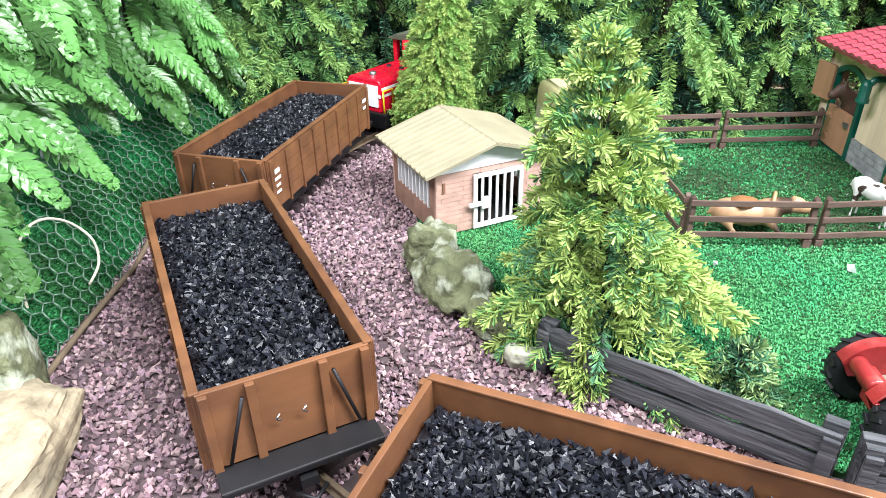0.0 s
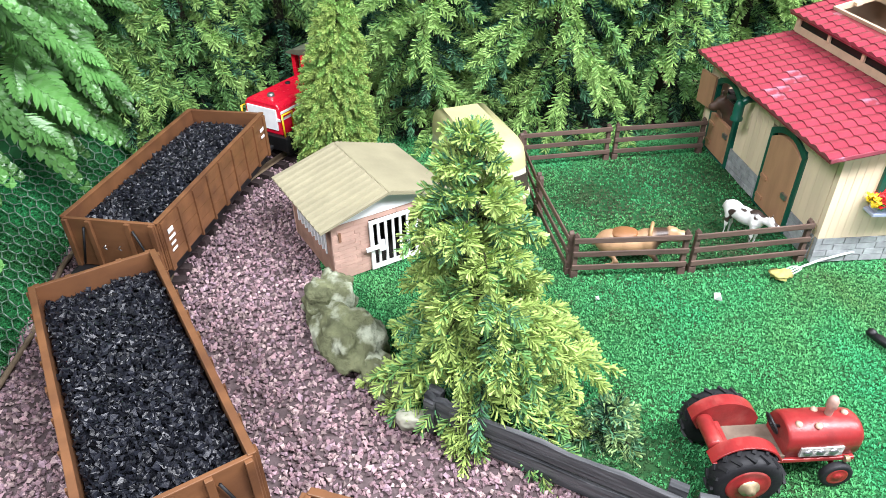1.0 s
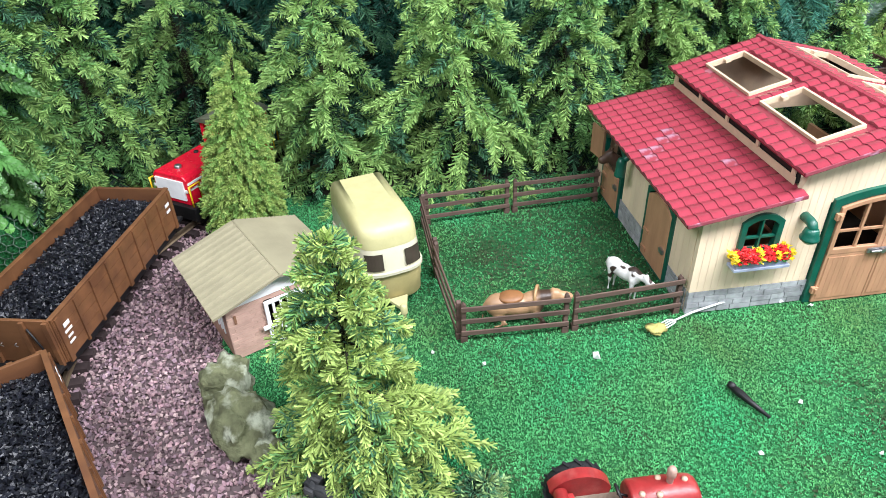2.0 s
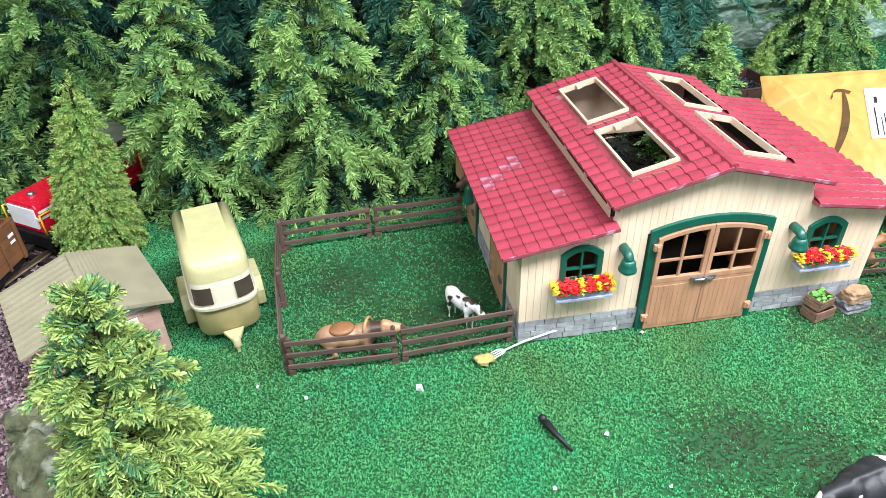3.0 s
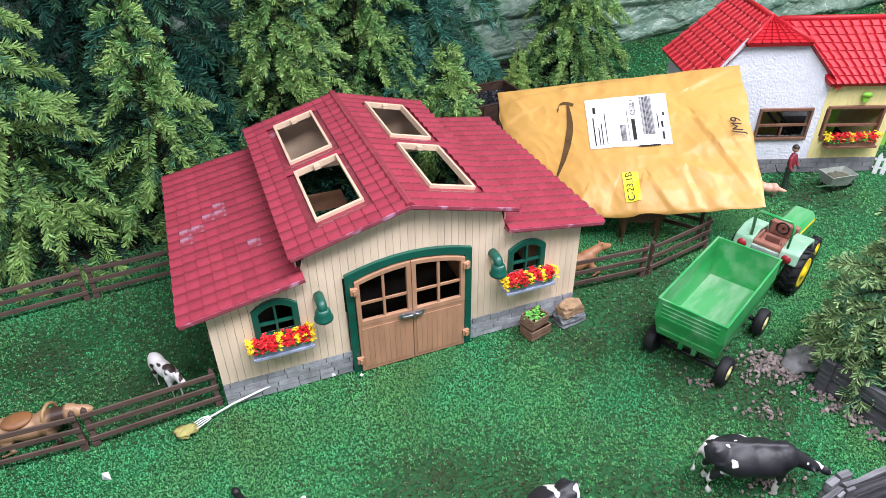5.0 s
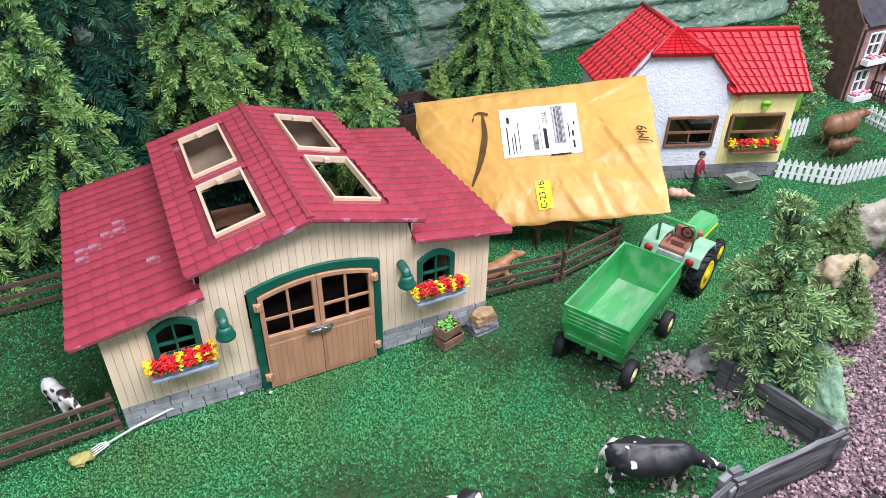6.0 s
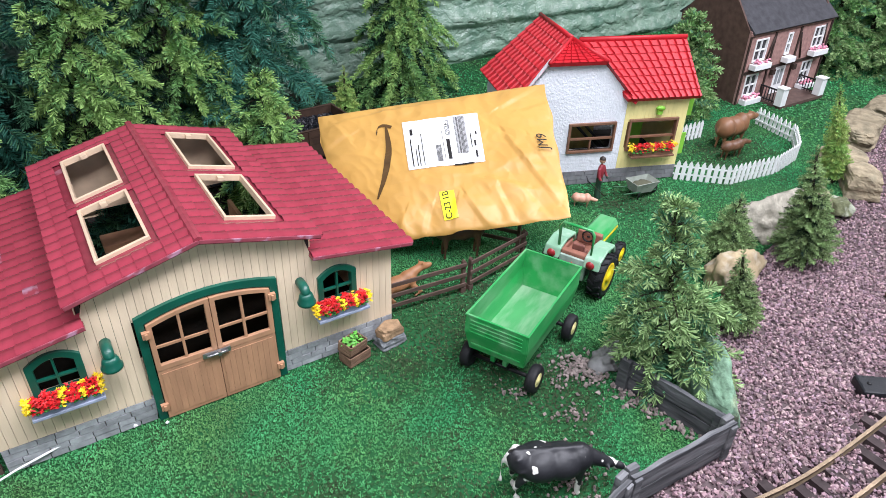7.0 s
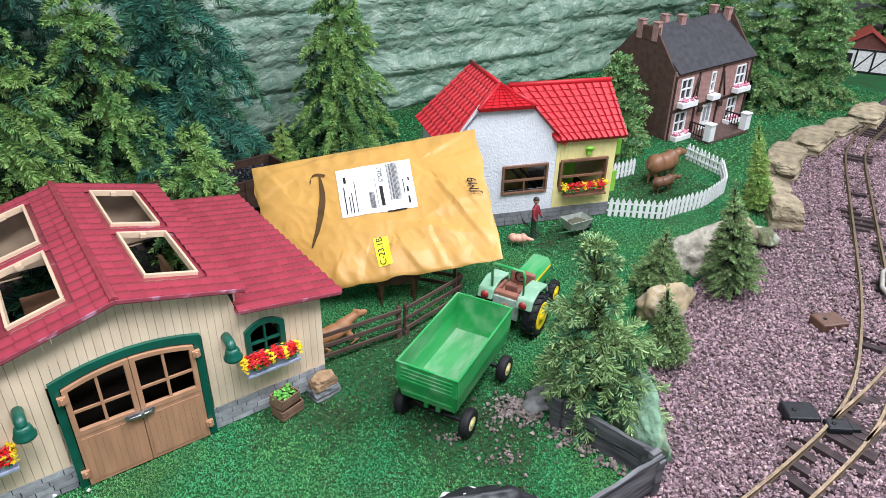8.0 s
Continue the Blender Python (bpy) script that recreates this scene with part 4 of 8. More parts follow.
# the roof: four slopes of moulded tiles
ROOFW = mat("chalky_worn_tiles", (0.24, 0.042, 0.057), 0.22, vary=0.25, scale=45, bump=0.1, dirt=0.65, dirt_col=(0.50, 0.30, 0.40), dirt_scale=70, edge=(0.45, 0.66))
# lips paler than the tiles: their highlight is in the colour, with lavender scuffs
ROOFL = mat("worn_sheen_lip", (0.30, 0.060, 0.085), 0.3, vary=0.3, scale=60, dirt=0.6, dirt_col=(0.55, 0.34, 0.46), dirt_scale=52, edge=(0.55, 0.64))
CHALK = {("roof_lower", 1, 8), ("roof_lower", 1, 9), ("roof_lower", 2, 9), ("roof_lower", 4, 10), ("roof_lower", 4, 11), ("roof_lower", 3, 10), ("roof_lower", 6, 5)}
def slope(name, x0, z0, x1, z1, y0, y1, rows, cols, holes=(), label=""):
    """A tiled slope from the eave (x0, z0) to the top (x1, z1); holes are skylight openings (x0, x1, y0, y1)."""
    ln = math.hypot(x1 - x0, z1 - z0)
    flip = x1 < x0
    ux, uz = (x1 - x0) / ln, (z1 - z0) / ln
    # local axes: u up the slope, y along the building, w out of the roof
    mx = Matrix(((ux, 0, -uz, x0), (0, 1, 0, 0), (uz, 0, ux, z0), (0, 0, 0, 1)))
    if flip:
        mx = Matrix(((ux, 0, uz, x0), (0, 1, 0, 0), (uz, 0, -ux, z0), (0, 0, 0, 1)))
    cells = [(hx0, hx1, hy0, hy1) for hx0, hx1, hy0, hy1 in holes]
    hu = [(min((a - x0) / ux, (b - x0) / ux), max((a - x0) / ux, (b - x0) / ux), c, d) for a, b, c, d in cells]
    g = G()
    us = sorted({0.0, ln, *[v for h in hu for v in h[:2]]})
    ysn = sorted({y0, y1, *[v for h in hu for v in h[2:]]})
    for i in range(len(us) - 1):
        for j in range(len(ysn) - 1):
            cu, cy = (us[i] + us[i + 1]) / 2, (ysn[j] + ysn[j + 1]) / 2
            if any(h[0] < cu < h[1] and h[2] < cy < h[3] for h in hu):
                continue
            g.box(us[i], us[i + 1], ysn[j], ysn[j + 1], -0.004, 0.0, 0, mx)
    s = part(name, g.weld(), ROOF, barn, label)
    du, dy = ln / rows, (y1 - y0) / cols
    # one moulded tile: a low hump with a thicker lower lip
    t = G()
    k = 8
    v = []
    for u, lift in ((-0.0012, 0.0025), (du - 0.0002, 0.0012)):
        for i in range(k + 1):
            v.append((u, dy * i / k, lift + 0.0027 * math.sin(math.pi * i / k) ** 1.2))
    v += [(-0.0016, 0, 0.0003), (-0.0016, dy, 0.0003)]
    fs = [(i, i + 1, k + 2 + i, k + 1 + i) if flip else (i, k + 1 + i, k + 2 + i, i + 1) for i in range(k)]
    t.add(v, fs, 0, None, True)
    t.add(v[:k + 1] + v[-2:], [tuple(range(k + 1)) + (k + 2, k + 1)], 1)
    tm = t.mesh("tile", [ROOF, ROOFL])
    tw = t.mesh("tile", [ROOFW, ROOFL])
    for r in range(rows):
        for c in range(cols):
            cu, cy = (r + 0.5) * du, y0 + (c + 0.5) * dy
            if any(h[0] - du * 0.15 < cu < h[1] + du * 0.15 and h[2] - dy * 0.15 < cy < h[3] + dy * 0.15 for h in hu):
                continue
            part("tile", tw if (name, r, c) in CHALK and not flip else tm, [ROOF], s, m=mx @ pose(r * du, y0 + c * dy, 0))
    part("verge", G().box(0.0, ln, y0 - 0.0012, y0 + 0.0004, -0.0030, 0.0020, 0, mx), ROOFL, s, "scuffed pale red verge strip", 0.0006)
    for a, b, c, d in hu:
        o, i_ = [(a, c), (b, c), (b, d), (a, d)], [(a + 0.0036, c + 0.004), (b - 0.0036, c + 0.004), (b - 0.0036, d - 0.004), (a + 0.0036, d - 0.004)]
        fr = part("skylight_frame", G().ring(o, i_, -0.004, 0.0048, "z"), TRIM, s, "pale open skylight frame", 0.0006, mx)
        part("catch", G().box((a + b) / 2 - 0.004, (a + b) / 2 + 0.004, d - 0.012, d - 0.0045, -0.001, 0.004), TRIM, fr)
    return s


E_Y0, E_Y1 = -0.014, 0.366
slope("roof_lower", -0.028, 0.149, 0.117, 0.175, E_Y0, E_Y1, 9, 19, label="low lean-to slope of worn wine red tiles")
slope("roof_lower", 0.521, 0.156, 0.378, 0.178, E_Y0, E_Y1, 9, 19, label="low lean-to slope of worn wine red tiles")
slope("roof_upper", 0.104, 0.205, 0.2475, 0.243, E_Y0, E_Y1, 9, 19, [(0.146, 0.207, 0.036, 0.168), (0.146, 0.207, 0.196, 0.328)], "upper slope of wine red tiles with two open skylights")
slope("roof_upper", 0.391, 0.207, 0.2485, 0.243, E_Y0, E_Y1, 9, 19, [(0.290, 0.352, 0.036, 0.168), (0.290, 0.352, 0.196, 0.328)], "upper slope of wine red tiles with two open skylights")
rt = G().prism([(-0.006, -0.002), (0.006, -0.002), (0.004, 0.003), (0, 0.0045), (-0.004, 0.003)], 0.0, 0.0188, "y").mesh("ridge_tile", [ROOF])
ridge = part("ridge", G().box(0.245, 0.250, E_Y0, E_Y1, 0.240, 0.2435), ROOF, barn)
for i in range(19):
    part("ridge_tile", rt, [ROOF], ridge, m=pose(0.248, E_Y0 + 0.02 * i, 0.2445, 1.5, 0, 0))
for x in (0.1155, 0.3795):
    # solid black strip stands in for the shade in the open slot
    cl = part("clerestory", G().box(x - 0.002, x + 0.002, 0.009, BD - 0.008, 0.180, 0.199), BLACK, barn, "black strip with cream struts, for the shaded slot between the roof slopes")
    sgn = -1 if x < 0.2 else 1
    part("sill_strip", G().box(x + sgn * 0.0022 - 0.001, x + sgn * 0.0045, 0.010, BD - 0.009, 0.178, 0.1885), TRIM, cl, "cream strip along the slot")
    for i in range(5):
        part("strut", G().box(x + sgn * 0.0022 - 0.0008, x + sgn * 0.006, 0.012 + 0.0825 * i, 0.018 + 0.0825 * i, 0.1887, 0.199), TRIM, cl)
# loose bits kept inside, seen through the openings
for x in (0.12, 0.37):
    part("stall_rail", G().box(x, x + 0.006, 0.02, 0.35, 0.0, 0.09), DOOR, barn)
part("loft_board", G().box(0.165, 0.225, 0.226, 0.262, 0.118, 0.128), DOOR, barn, "brown plank lying across the stalls")
part("loft_beam", G().tube([(0.14, 0.11, 0.13), (0.36, 0.13, 0.12)], 0.018, 8), CREAM, barn)


# ---- train ----
def spoked_wheel(parent, mx, r=0.0155):
    w = part("wheel", G().lathe([(r * 0.3, -0.003), (r * 1.12, -0.003), (r * 1.12, -0.0015), (r, -0.001), (r * 0.97, 0.004), (r * 0.75, 0.004), (r * 0.7, 0.002), (r * 0.25, 0.002), (r * 0.22, 0.0045), (0.0005, 0.0045)], 16), BLACK, parent, m=mx)
    return w


def coal_wagon(m, seed, label, group="coal wagons", paint=RUST):
    """Open plank wagon, 0.31 m long, heaped with coal; x runs along it."""
    w = thing("coal_wagon", label, "wagon", m, group)
    L, W, Z0, Z1 = 0.155, 0.057, 0.036, 0.099
    f = part("underframe", G().box(-L - 0.012, L + 0.012, -0.030, 0.030, 0.022, 0.033).box(-L - 0.013, -L + 0.014, -0.046, 0.046, 0.026, 0.034).box(L - 0.014, L + 0.013, -0.046, 0.046, 0.026, 0.034)
             .box(-L, L, -0.052, -0.044, 0.020, 0.035).box(-L, L, 0.044, 0.052, 0.020, 0.035), BLACK, w, "black underframe", 0.001)
    for sx in (-1, 1):
        part("end_platform", G().box(sx * (L + 0.002) - (0 if sx > 0 else 0.024), sx * (L + 0.002) + (0.024 if sx > 0 else 0), -0.056, 0.056, 0.030, 0.036), BLACK, w, "black end platform", 0.0015)
        part("coupling", G().box(sx * (L + 0.02) - 0.008, sx * (L + 0.02) + 0.012, -0.006, 0.006, 0.018, 0.026).tube([(sx * (L + 0.032), -0.01, 0.02), (sx * (L + 0.042), 0, 0.02), (sx * (L + 0.032), 0.01, 0.02)], 0.0018, 5), BLACK, w)
        for k in (-1, 1):
            bo = part("axle_box", G().box(sx * 0.095 - 0.012, sx * 0.095 + 0.012, k * 0.040 - 0.004, k * 0.040 + 0.004, 0.010, 0.030), BLACK, w, bevel=0.001)
            for d in (-0.024, 0.024):
                spoked_wheel(w, pose(sx * 0.095 + d, k * 0.0205, 0.0105 + 0.0150, 90 if k < 0 else -90, 0, 0))
    part("wagon_floor", G().box(-L + 0.003, L - 0.003, -W + 0.003, W - 0.003, Z0, Z0 + 0.004), paint, w)
    for k in (-1, 1):
        sd = part("side", G().box(-L, L, k * W - 0.0022, k * W + 0.0022, Z0, Z1), paint, w, "brown planked side", 0.0006)
        for q in range(4):
            z = Z0 + 0.001 + q * (Z1 - Z0 - 0.002) / 4
            part("plank", G().box(-L + 0.001, L - 0.001, k * (W + 0.0022) - 0.0009, k * (W + 0.0022) + 0.0009, z + 0.0004, z + (Z1 - Z0 - 0.002) / 4 - 0.0004), paint, sd)
        for i in range(9):
            x = -L + 0.006 + i * (2 * L - 0.012) / 8
            wd = 0.0035 if i in (0, 4, 8) else 0.0016
            part("post", G().box(x - wd, x + wd, k * (W + 0.0035) - 0.0018, k * (W + 0.0035) + 0.0018, Z0 - 0.002, Z1 - 0.001), paint, sd)
        for x0, x1, z0, z1 in ((-0.143, -0.132, 0.0200, 0.0145), (-0.145, -0.131, 0.0280, 0.0245), (-0.143, -0.133, 0.0360, 0.0330), (-0.144, -0.133, 0.0440, 0.0410), (0.131, 0.143, 0.0200, 0.0150), (0.131, 0.142, 0.0300, 0.0260)):
            part("painted_mark", G().box(x0, x1, k * (W + 0.0042), k * (W + 0.0048), Z1 - z0, Z1 - z1), WHITE, sd, "small white painted mark")
        part("top_rail", G().box(-L - 0.001, L + 0.001, k * W - 0.0032, k * W + 0.0032, Z1, Z1 + 0.0022), paint, w, bevel=0.0007)
    for sx in (-1, 1):
        e = part("end", G().box(sx * L - 0.0022, sx * L + 0.0022, -W, W, Z0, Z1 + 0.001), paint, w, "brown planked end with diagonal straps", 0.0006)
        for y in (-W + 0.004, -0.024, 0.024, W - 0.004):
            part("post", G().box(sx * (L + 0.004) - 0.002, sx * (L + 0.004) + 0.002, y - 0.003, y + 0.003, Z0 - 0.003, Z1), paint, e, bevel=0.0005)
        for k in (-1, 1):
            part("strap", G().tube([(sx * (L + 0.0055), k * 0.030, Z1 - 0.008), (sx * (L + 0.0055), k * 0.045, Z0 + 0.004)], 0.0014, 5), BLACK, e)
            part("ring", G().tube([(sx * (L + 0.006), k * 0.009, Z1 - 0.03), (sx * (L + 0.007), k * 0.009 + 0.003, Z1 - 0.033), (sx * (L + 0.006), k * 0.009, Z1 - 0.036)], 0.0008, 4), METAL, e)
    rng = np.random.default_rng(seed)
    n = 5600
    x, y = rng.uniform(-L + 0.006, L - 0.006, n), rng.uniform(-W + 0.005, W - 0.005, n)
    h = Z1 - 0.020 + 0.013 * np.clip((1 - (np.abs(x) / L) ** 3) * (1 - (np.abs(y) / W) ** 2.5), 0, 1) + rng.uniform(-0.004, 0.002, n)
    chips("coal", np.stack([x, y, h], 1), rng.uniform(0.0019, 0.0038, n), rng, COAL, 0.36, "heaped glossy black coal", w, 0.3)
    part("coal_bed", G().box(-L + 0.004, L - 0.004, -W + 0.004, W - 0.004, Z0 + 0.01, Z1 - 0.021), COAL, w)
    return w


def span(a, b, z=0.0):
    """The pose of a vehicle that spans two places."""
    return pose((a[0] + b[0]) / 2, (a[1] + b[1]) / 2, z, 0, 0, math.degrees(math.atan2(b[1] - a[1], b[0] - a[0])))


coal_wagon(span((-0.8285, 0.030), (-0.7645, 0.305)), 1, "brown open plank wagon heaped with black coal behind the engine")
coal_wagon(span((-0.670, -0.340), (-0.809, -0.086)), 2, "brown open plank wagon heaped with black coal on the curve")
coal_wagon(span((-0.305, -0.518), (-0.585, -0.412)), 4, "brown open plank wagon of black coal trailing the train")
# last wagon's paint is darkened to hold the shade under the trees
coal_wagon(span((0.41, 0.606), (0.72, 0.632), -0.012), 3, "brown coal wagon half hidden behind the stable, darkened as if shaded", paint=mat("wagon_brown_shaded", (0.055, 0.032, 0.022), 0.6, vary=0.3))


def locomotive(m):
    l = thing("diesel_locomotive", "small red diesel shunter with white stripes and yellow handrails", "locomotive", m)
    part("frame", G().box(-0.115, 0.115, -0.044, 0.044, 0.026, 0.040).box(-0.118, -0.110, -0.05, 0.05, 0.018, 0.042).box(0.110, 0.118, -0.05, 0.05, 0.018, 0.042), BLACK, l, "black frame and buffer beams", 0.001)
    for x in (-0.06, 0.0, 0.06):
        for k in (-1, 1):
            spoked_wheel(l, pose(x, k * 0.0205, 0.0285, 90 if k < 0 else -90, 0, 0), 0.017)
    hood = part("hood", G().prism([(-0.036, 0.041), (0.036, 0.041), (0.036, 0.086), (0.030, 0.093), (-0.030, 0.093), (-0.036, 0.086)], -0.110, 0.015, "x"), LOCO, l, "glossy red engine hood", 0.002)
    for k in (-1, 1):
        for z in (0.066, 0.077):
            part("stripe", G().box(-0.108, 0.012, k * 0.0363 - 0.0006, k * 0.0363 + 0.0006, z, z + 0.004), WHITE, hood, "white stripe")
        part("handrail", G().tube([(-0.112, k * 0.043, 0.041), (-0.112, k * 0.043, 0.078), (-0.090, k * 0.043, 0.078), (-0.090, k * 0.043, 0.041)], 0.0018, 6), YELLOW, l, "yellow handrail")
        part("handrail", G().tube([(-0.06, k * 0.044, 0.041), (-0.06, k * 0.044, 0.074), (-0.045, k * 0.044, 0.074), (-0.045, k * 0.044, 0.041)], 0.0016, 6), YELLOW, l, "yellow handrail")
        part("handrail", G().tube([(0.098, k * 0.045, 0.045), (0.098, k * 0.045, 0.09), (0.112, k * 0.045, 0.09), (0.112, k * 0.045, 0.045)], 0.0018, 6), YELLOW, l, "yellow handrail")
        part("step", G().box(-0.112, -0.094, k * 0.044 - 0.004, k * 0.044 + 0.004, 0.010, 0.028), BLACK, l)
    part("radiator", G().box(-0.1125, -0.110, -0.030, 0.030, 0.050, 0.084), WHITE, hood, "pale radiator front")
    part("stripe", G().box(-0.1118, -0.1101, -0.0362, 0.0362, 0.0655, 0.0700), WHITE, hood)
    part("headlight", G().lathe([(0.006, 0), (0.006, 0.004), (0.004, 0.0055), (0.0005, 0.0055)], 12, 0, pose(-0.086, 0.0, 0.093)), METAL, l, "round chrome headlight")
    part("filler_cap", G().lathe([(0.004, 0), (0.004, 0.003), (0.0005, 0.0035)], 10, 0, pose(-0.03, 0.014, 0.0925)), BLACK, l)
    part("filler_cap", G().lathe([(0.004, 0), (0.004, 0.003), (0.0005, 0.0035)], 10, 0, pose(-0.03, -0.014, 0.0925)), BLACK, l)
    part("exhaust_stack", G().lathe([(0.011, 0.093), (0.011, 0.130), (0.0005, 0.130)], 14, 0, pose(0.008, 0, 0)), LOCO, l)
    # cab with window openings
    cab = part("cab", G().box(0.016, 0.098, -0.041, 0.041, 0.041, 0.092), LOCO, l, "red cab with open windows", 0.001)
    for x0, x1, y0, y1 in ((0.016, 0.020, 0.033, 0.041), (0.094, 0.098, 0.031, 0.041), (0.0205, 0.030, 0.038, 0.041), (0.052, 0.064, 0.038, 0.041), (0.084, 0.0935, 0.038, 0.041)):
        for k in (-1, 1):
            part("cab_pillar", G().box(x0, x1, min(k * y0, k * y1), max(k * y0, k * y1), 0.0915, 0.1265), LOCO, cab)
    part("cab_pillar", G().box(0.016, 0.020, -0.012, 0.012, 0.0915, 0.1265), LOCO, cab)
    part("cab_pillar", G().box(0.094, 0.098, -0.006, 0.006, 0.0915, 0.1265), LOCO, cab)
    part("cab_top", G().box(0.016, 0.098, -0.041, 0.041, 0.126, 0.1279), LOCO, cab, bevel=0.0008)
    part("cab_inside", G().box(0.022, 0.092, -0.036, 0.036, 0.090, 0.0935).box(0.05, 0.062, -0.02, 0.02, 0.094, 0.120), DARKIN, l)
    pts = [(-0.046, 0.130), (-0.03, 0.137), (0, 0.1405), (0.03, 0.137), (0.046, 0.130), (0.046, 0.128), (-0.046, 0.128)]
    part("cab_roof", G().prism(pts, 0.008, 0.106, "x"), mat("roof_grey_green", (0.10, 0.11, 0.075), 0.5, vary=0.3, dirt=0.3, dirt_col=(0.2, 0.2, 0.15)), l, "dusty grey green curved roof", 0.0008)
    part("horn", G().tube([(0.030, 0.004, 0.143), (0.052, 0.004, 0.145)], [0.0018, 0.0035], 8).tube([(0.030, -0.004, 0.143), (0.046, -0.004, 0.145)], [0.0018, 0.0035], 8).box(0.027, 0.032, -0.007, 0.007, 0.139, 0.145), RAILM, l, "brass twin horn")
    return l


locomotive(span((-0.7185, 0.370), (-0.595, 0.553)))


# ---- fences ----
def rail_fence(a, b, label, group="paddock fence panels", h=0.057, rails=3, posts=(0.0, 1.0)):
    """A panel of rails between two posts, from a to b on the ground."""
    ln = math.hypot(b[0] - a[0], b[1] - a[1])
    f = thing("fence_panel", label, "fence", pose(a[0], a[1], 0, 0, 0, math.degrees(math.atan2(b[1] - a[1], b[0] - a[0]))), group)
    for u in posts:
        x = 0.004 + u * (ln - 0.008)
        g = G().prism([(x - 0.003, -0.003), (x + 0.003, -0.003), (x + 0.003, h), (x, h + 0.0035), (x - 0.003, h)], -0.003, 0.003, "y")
        part("post", g, FENCE, f, bevel=0.0007)
        part("foot", G().box(x - 0.0045, x + 0.0045, -0.0045, 0.0045, -0.003, 0.008), FENCE, f, bevel=0.0006)
    for r in range(rails):
        z = 0.010 + r * (h - 0.0185) / (rails - 1)
        part("rail", G().box(0.0, ln, -0.0054, -0.0031, z, z + 0.0074), FENCE, f, bevel=0.0008)
    return f


PAD = "dark brown toy rail fence panel standing on the turf"
for a, b in [((-0.301, 0.001), (-0.161, -0.003)), ((-0.156, -0.003), (-0.006, 0.008)), ((-0.313, 0.148), (-0.302, 0.004)), ((-0.316, 0.288), (-0.313, 0.152)),
             ((-0.314, 0.292), (-0.171, 0.304)), ((-0.165, 0.304), (-0.016, 0.312))]:
    rail_fence(a, b, PAD)
for a, b in [((0.500, 0.045), (0.648, 0.035)), ((0.654, 0.035), (0.79, 0.062))]:
    rail_fence(a, b, "dark brown toy rail fence panel beside the stable")
rail_fence((0.80, 0.085), (0.735, 0.17), "dark brown toy rail fence panel leaning under the mailer")


def timber_wall(pts, h, label, seed=0, m=WOODG):
    """A low wall of split grey boards between short posts."""
    rnd = random.Random(seed)
    w = thing("timber_wall", label, "wall", pose(pts[0][0], pts[0][1], 0), "timber walls")
    for i in range(len(pts) - 1):
        a, b = pts[i], pts[i + 1]
        ln = math.hypot(b[0] - a[0], b[1] - a[1])
        mx = pose(a[0] - pts[0][0], a[1] - pts[0][1], 0, 0, 0, math.degrees(math.atan2(b[1] - a[1], b[0] - a[0])))
        k = 2
        for r in range(k):
            z = r * h / k
            e = [rnd.uniform(-0.0015, 0.0015) for _ in range(4)]
            g = G()
            n = 8
            v = []
            for j in range(n + 1):
                u = 0.002 + (ln - 0.004) * j / n
                wob = 0.0012 * math.sin(j * 1.9 + i * 2 + r) + rnd.uniform(-0.0006, 0.0006)
                v += [(u, -0.004, z + 0.001 + e[0]), (u, 0.002 + wob, z + 0.001 + e[1]), (u, 0.002 + wob * 0.5, z + h / k - 0.0015 + wob + e[2]), (u, -0.004, z + h / k - 0.001 + wob + e[3])]
            g.add(v, [(j * 4 + q, (j + 1) * 4 + q, (j + 1) * 4 + (q + 1) % 4, j * 4 + (q + 1) % 4) for j in range(n) for q in range(4)] + [(3, 2, 1, 0), (n * 4, n * 4 + 1, n * 4 + 2, n * 4 + 3)])
            part("plank", g, m, w, bevel=0.0006, m=mx)
        for u in (0.008, ln - 0.008):
            part("post", G().box(u - 0.0075, u + 0.0075, 0.002, 0.010, -0.003, h + 0.004 + rnd.uniform(-0.003, 0.003)).box(u - 0.0055, u + 0.0055, -0.0075, -0.004, -0.002, h - 0.004), m, w, bevel=0.0008, m=mx)
    return w


timber_wall([(-0.487, -0.217), (-0.452, -0.243), (-0.292, -0.345)], 0.044, "charred grey split timber retaining wall beside the gravel", seed=1)
timber_wall([(-0.284, -0.349), (-0.09, -0.412), (0.10, -0.44)], 0.040, "charred grey split timber retaining wall beside the gravel", seed=2)
timber_wall([(0.36, -0.442), (0.568, -0.398), (0.737, -0.404)], 0.057, "weathered grey split timber retaining wall around the cow paddock", seed=3, m=WOODL)
timber_wall([(0.740, -0.396), (0.710, -0.250)], 0.047, "charred grey split timber wall beside the fir tree", seed=4)


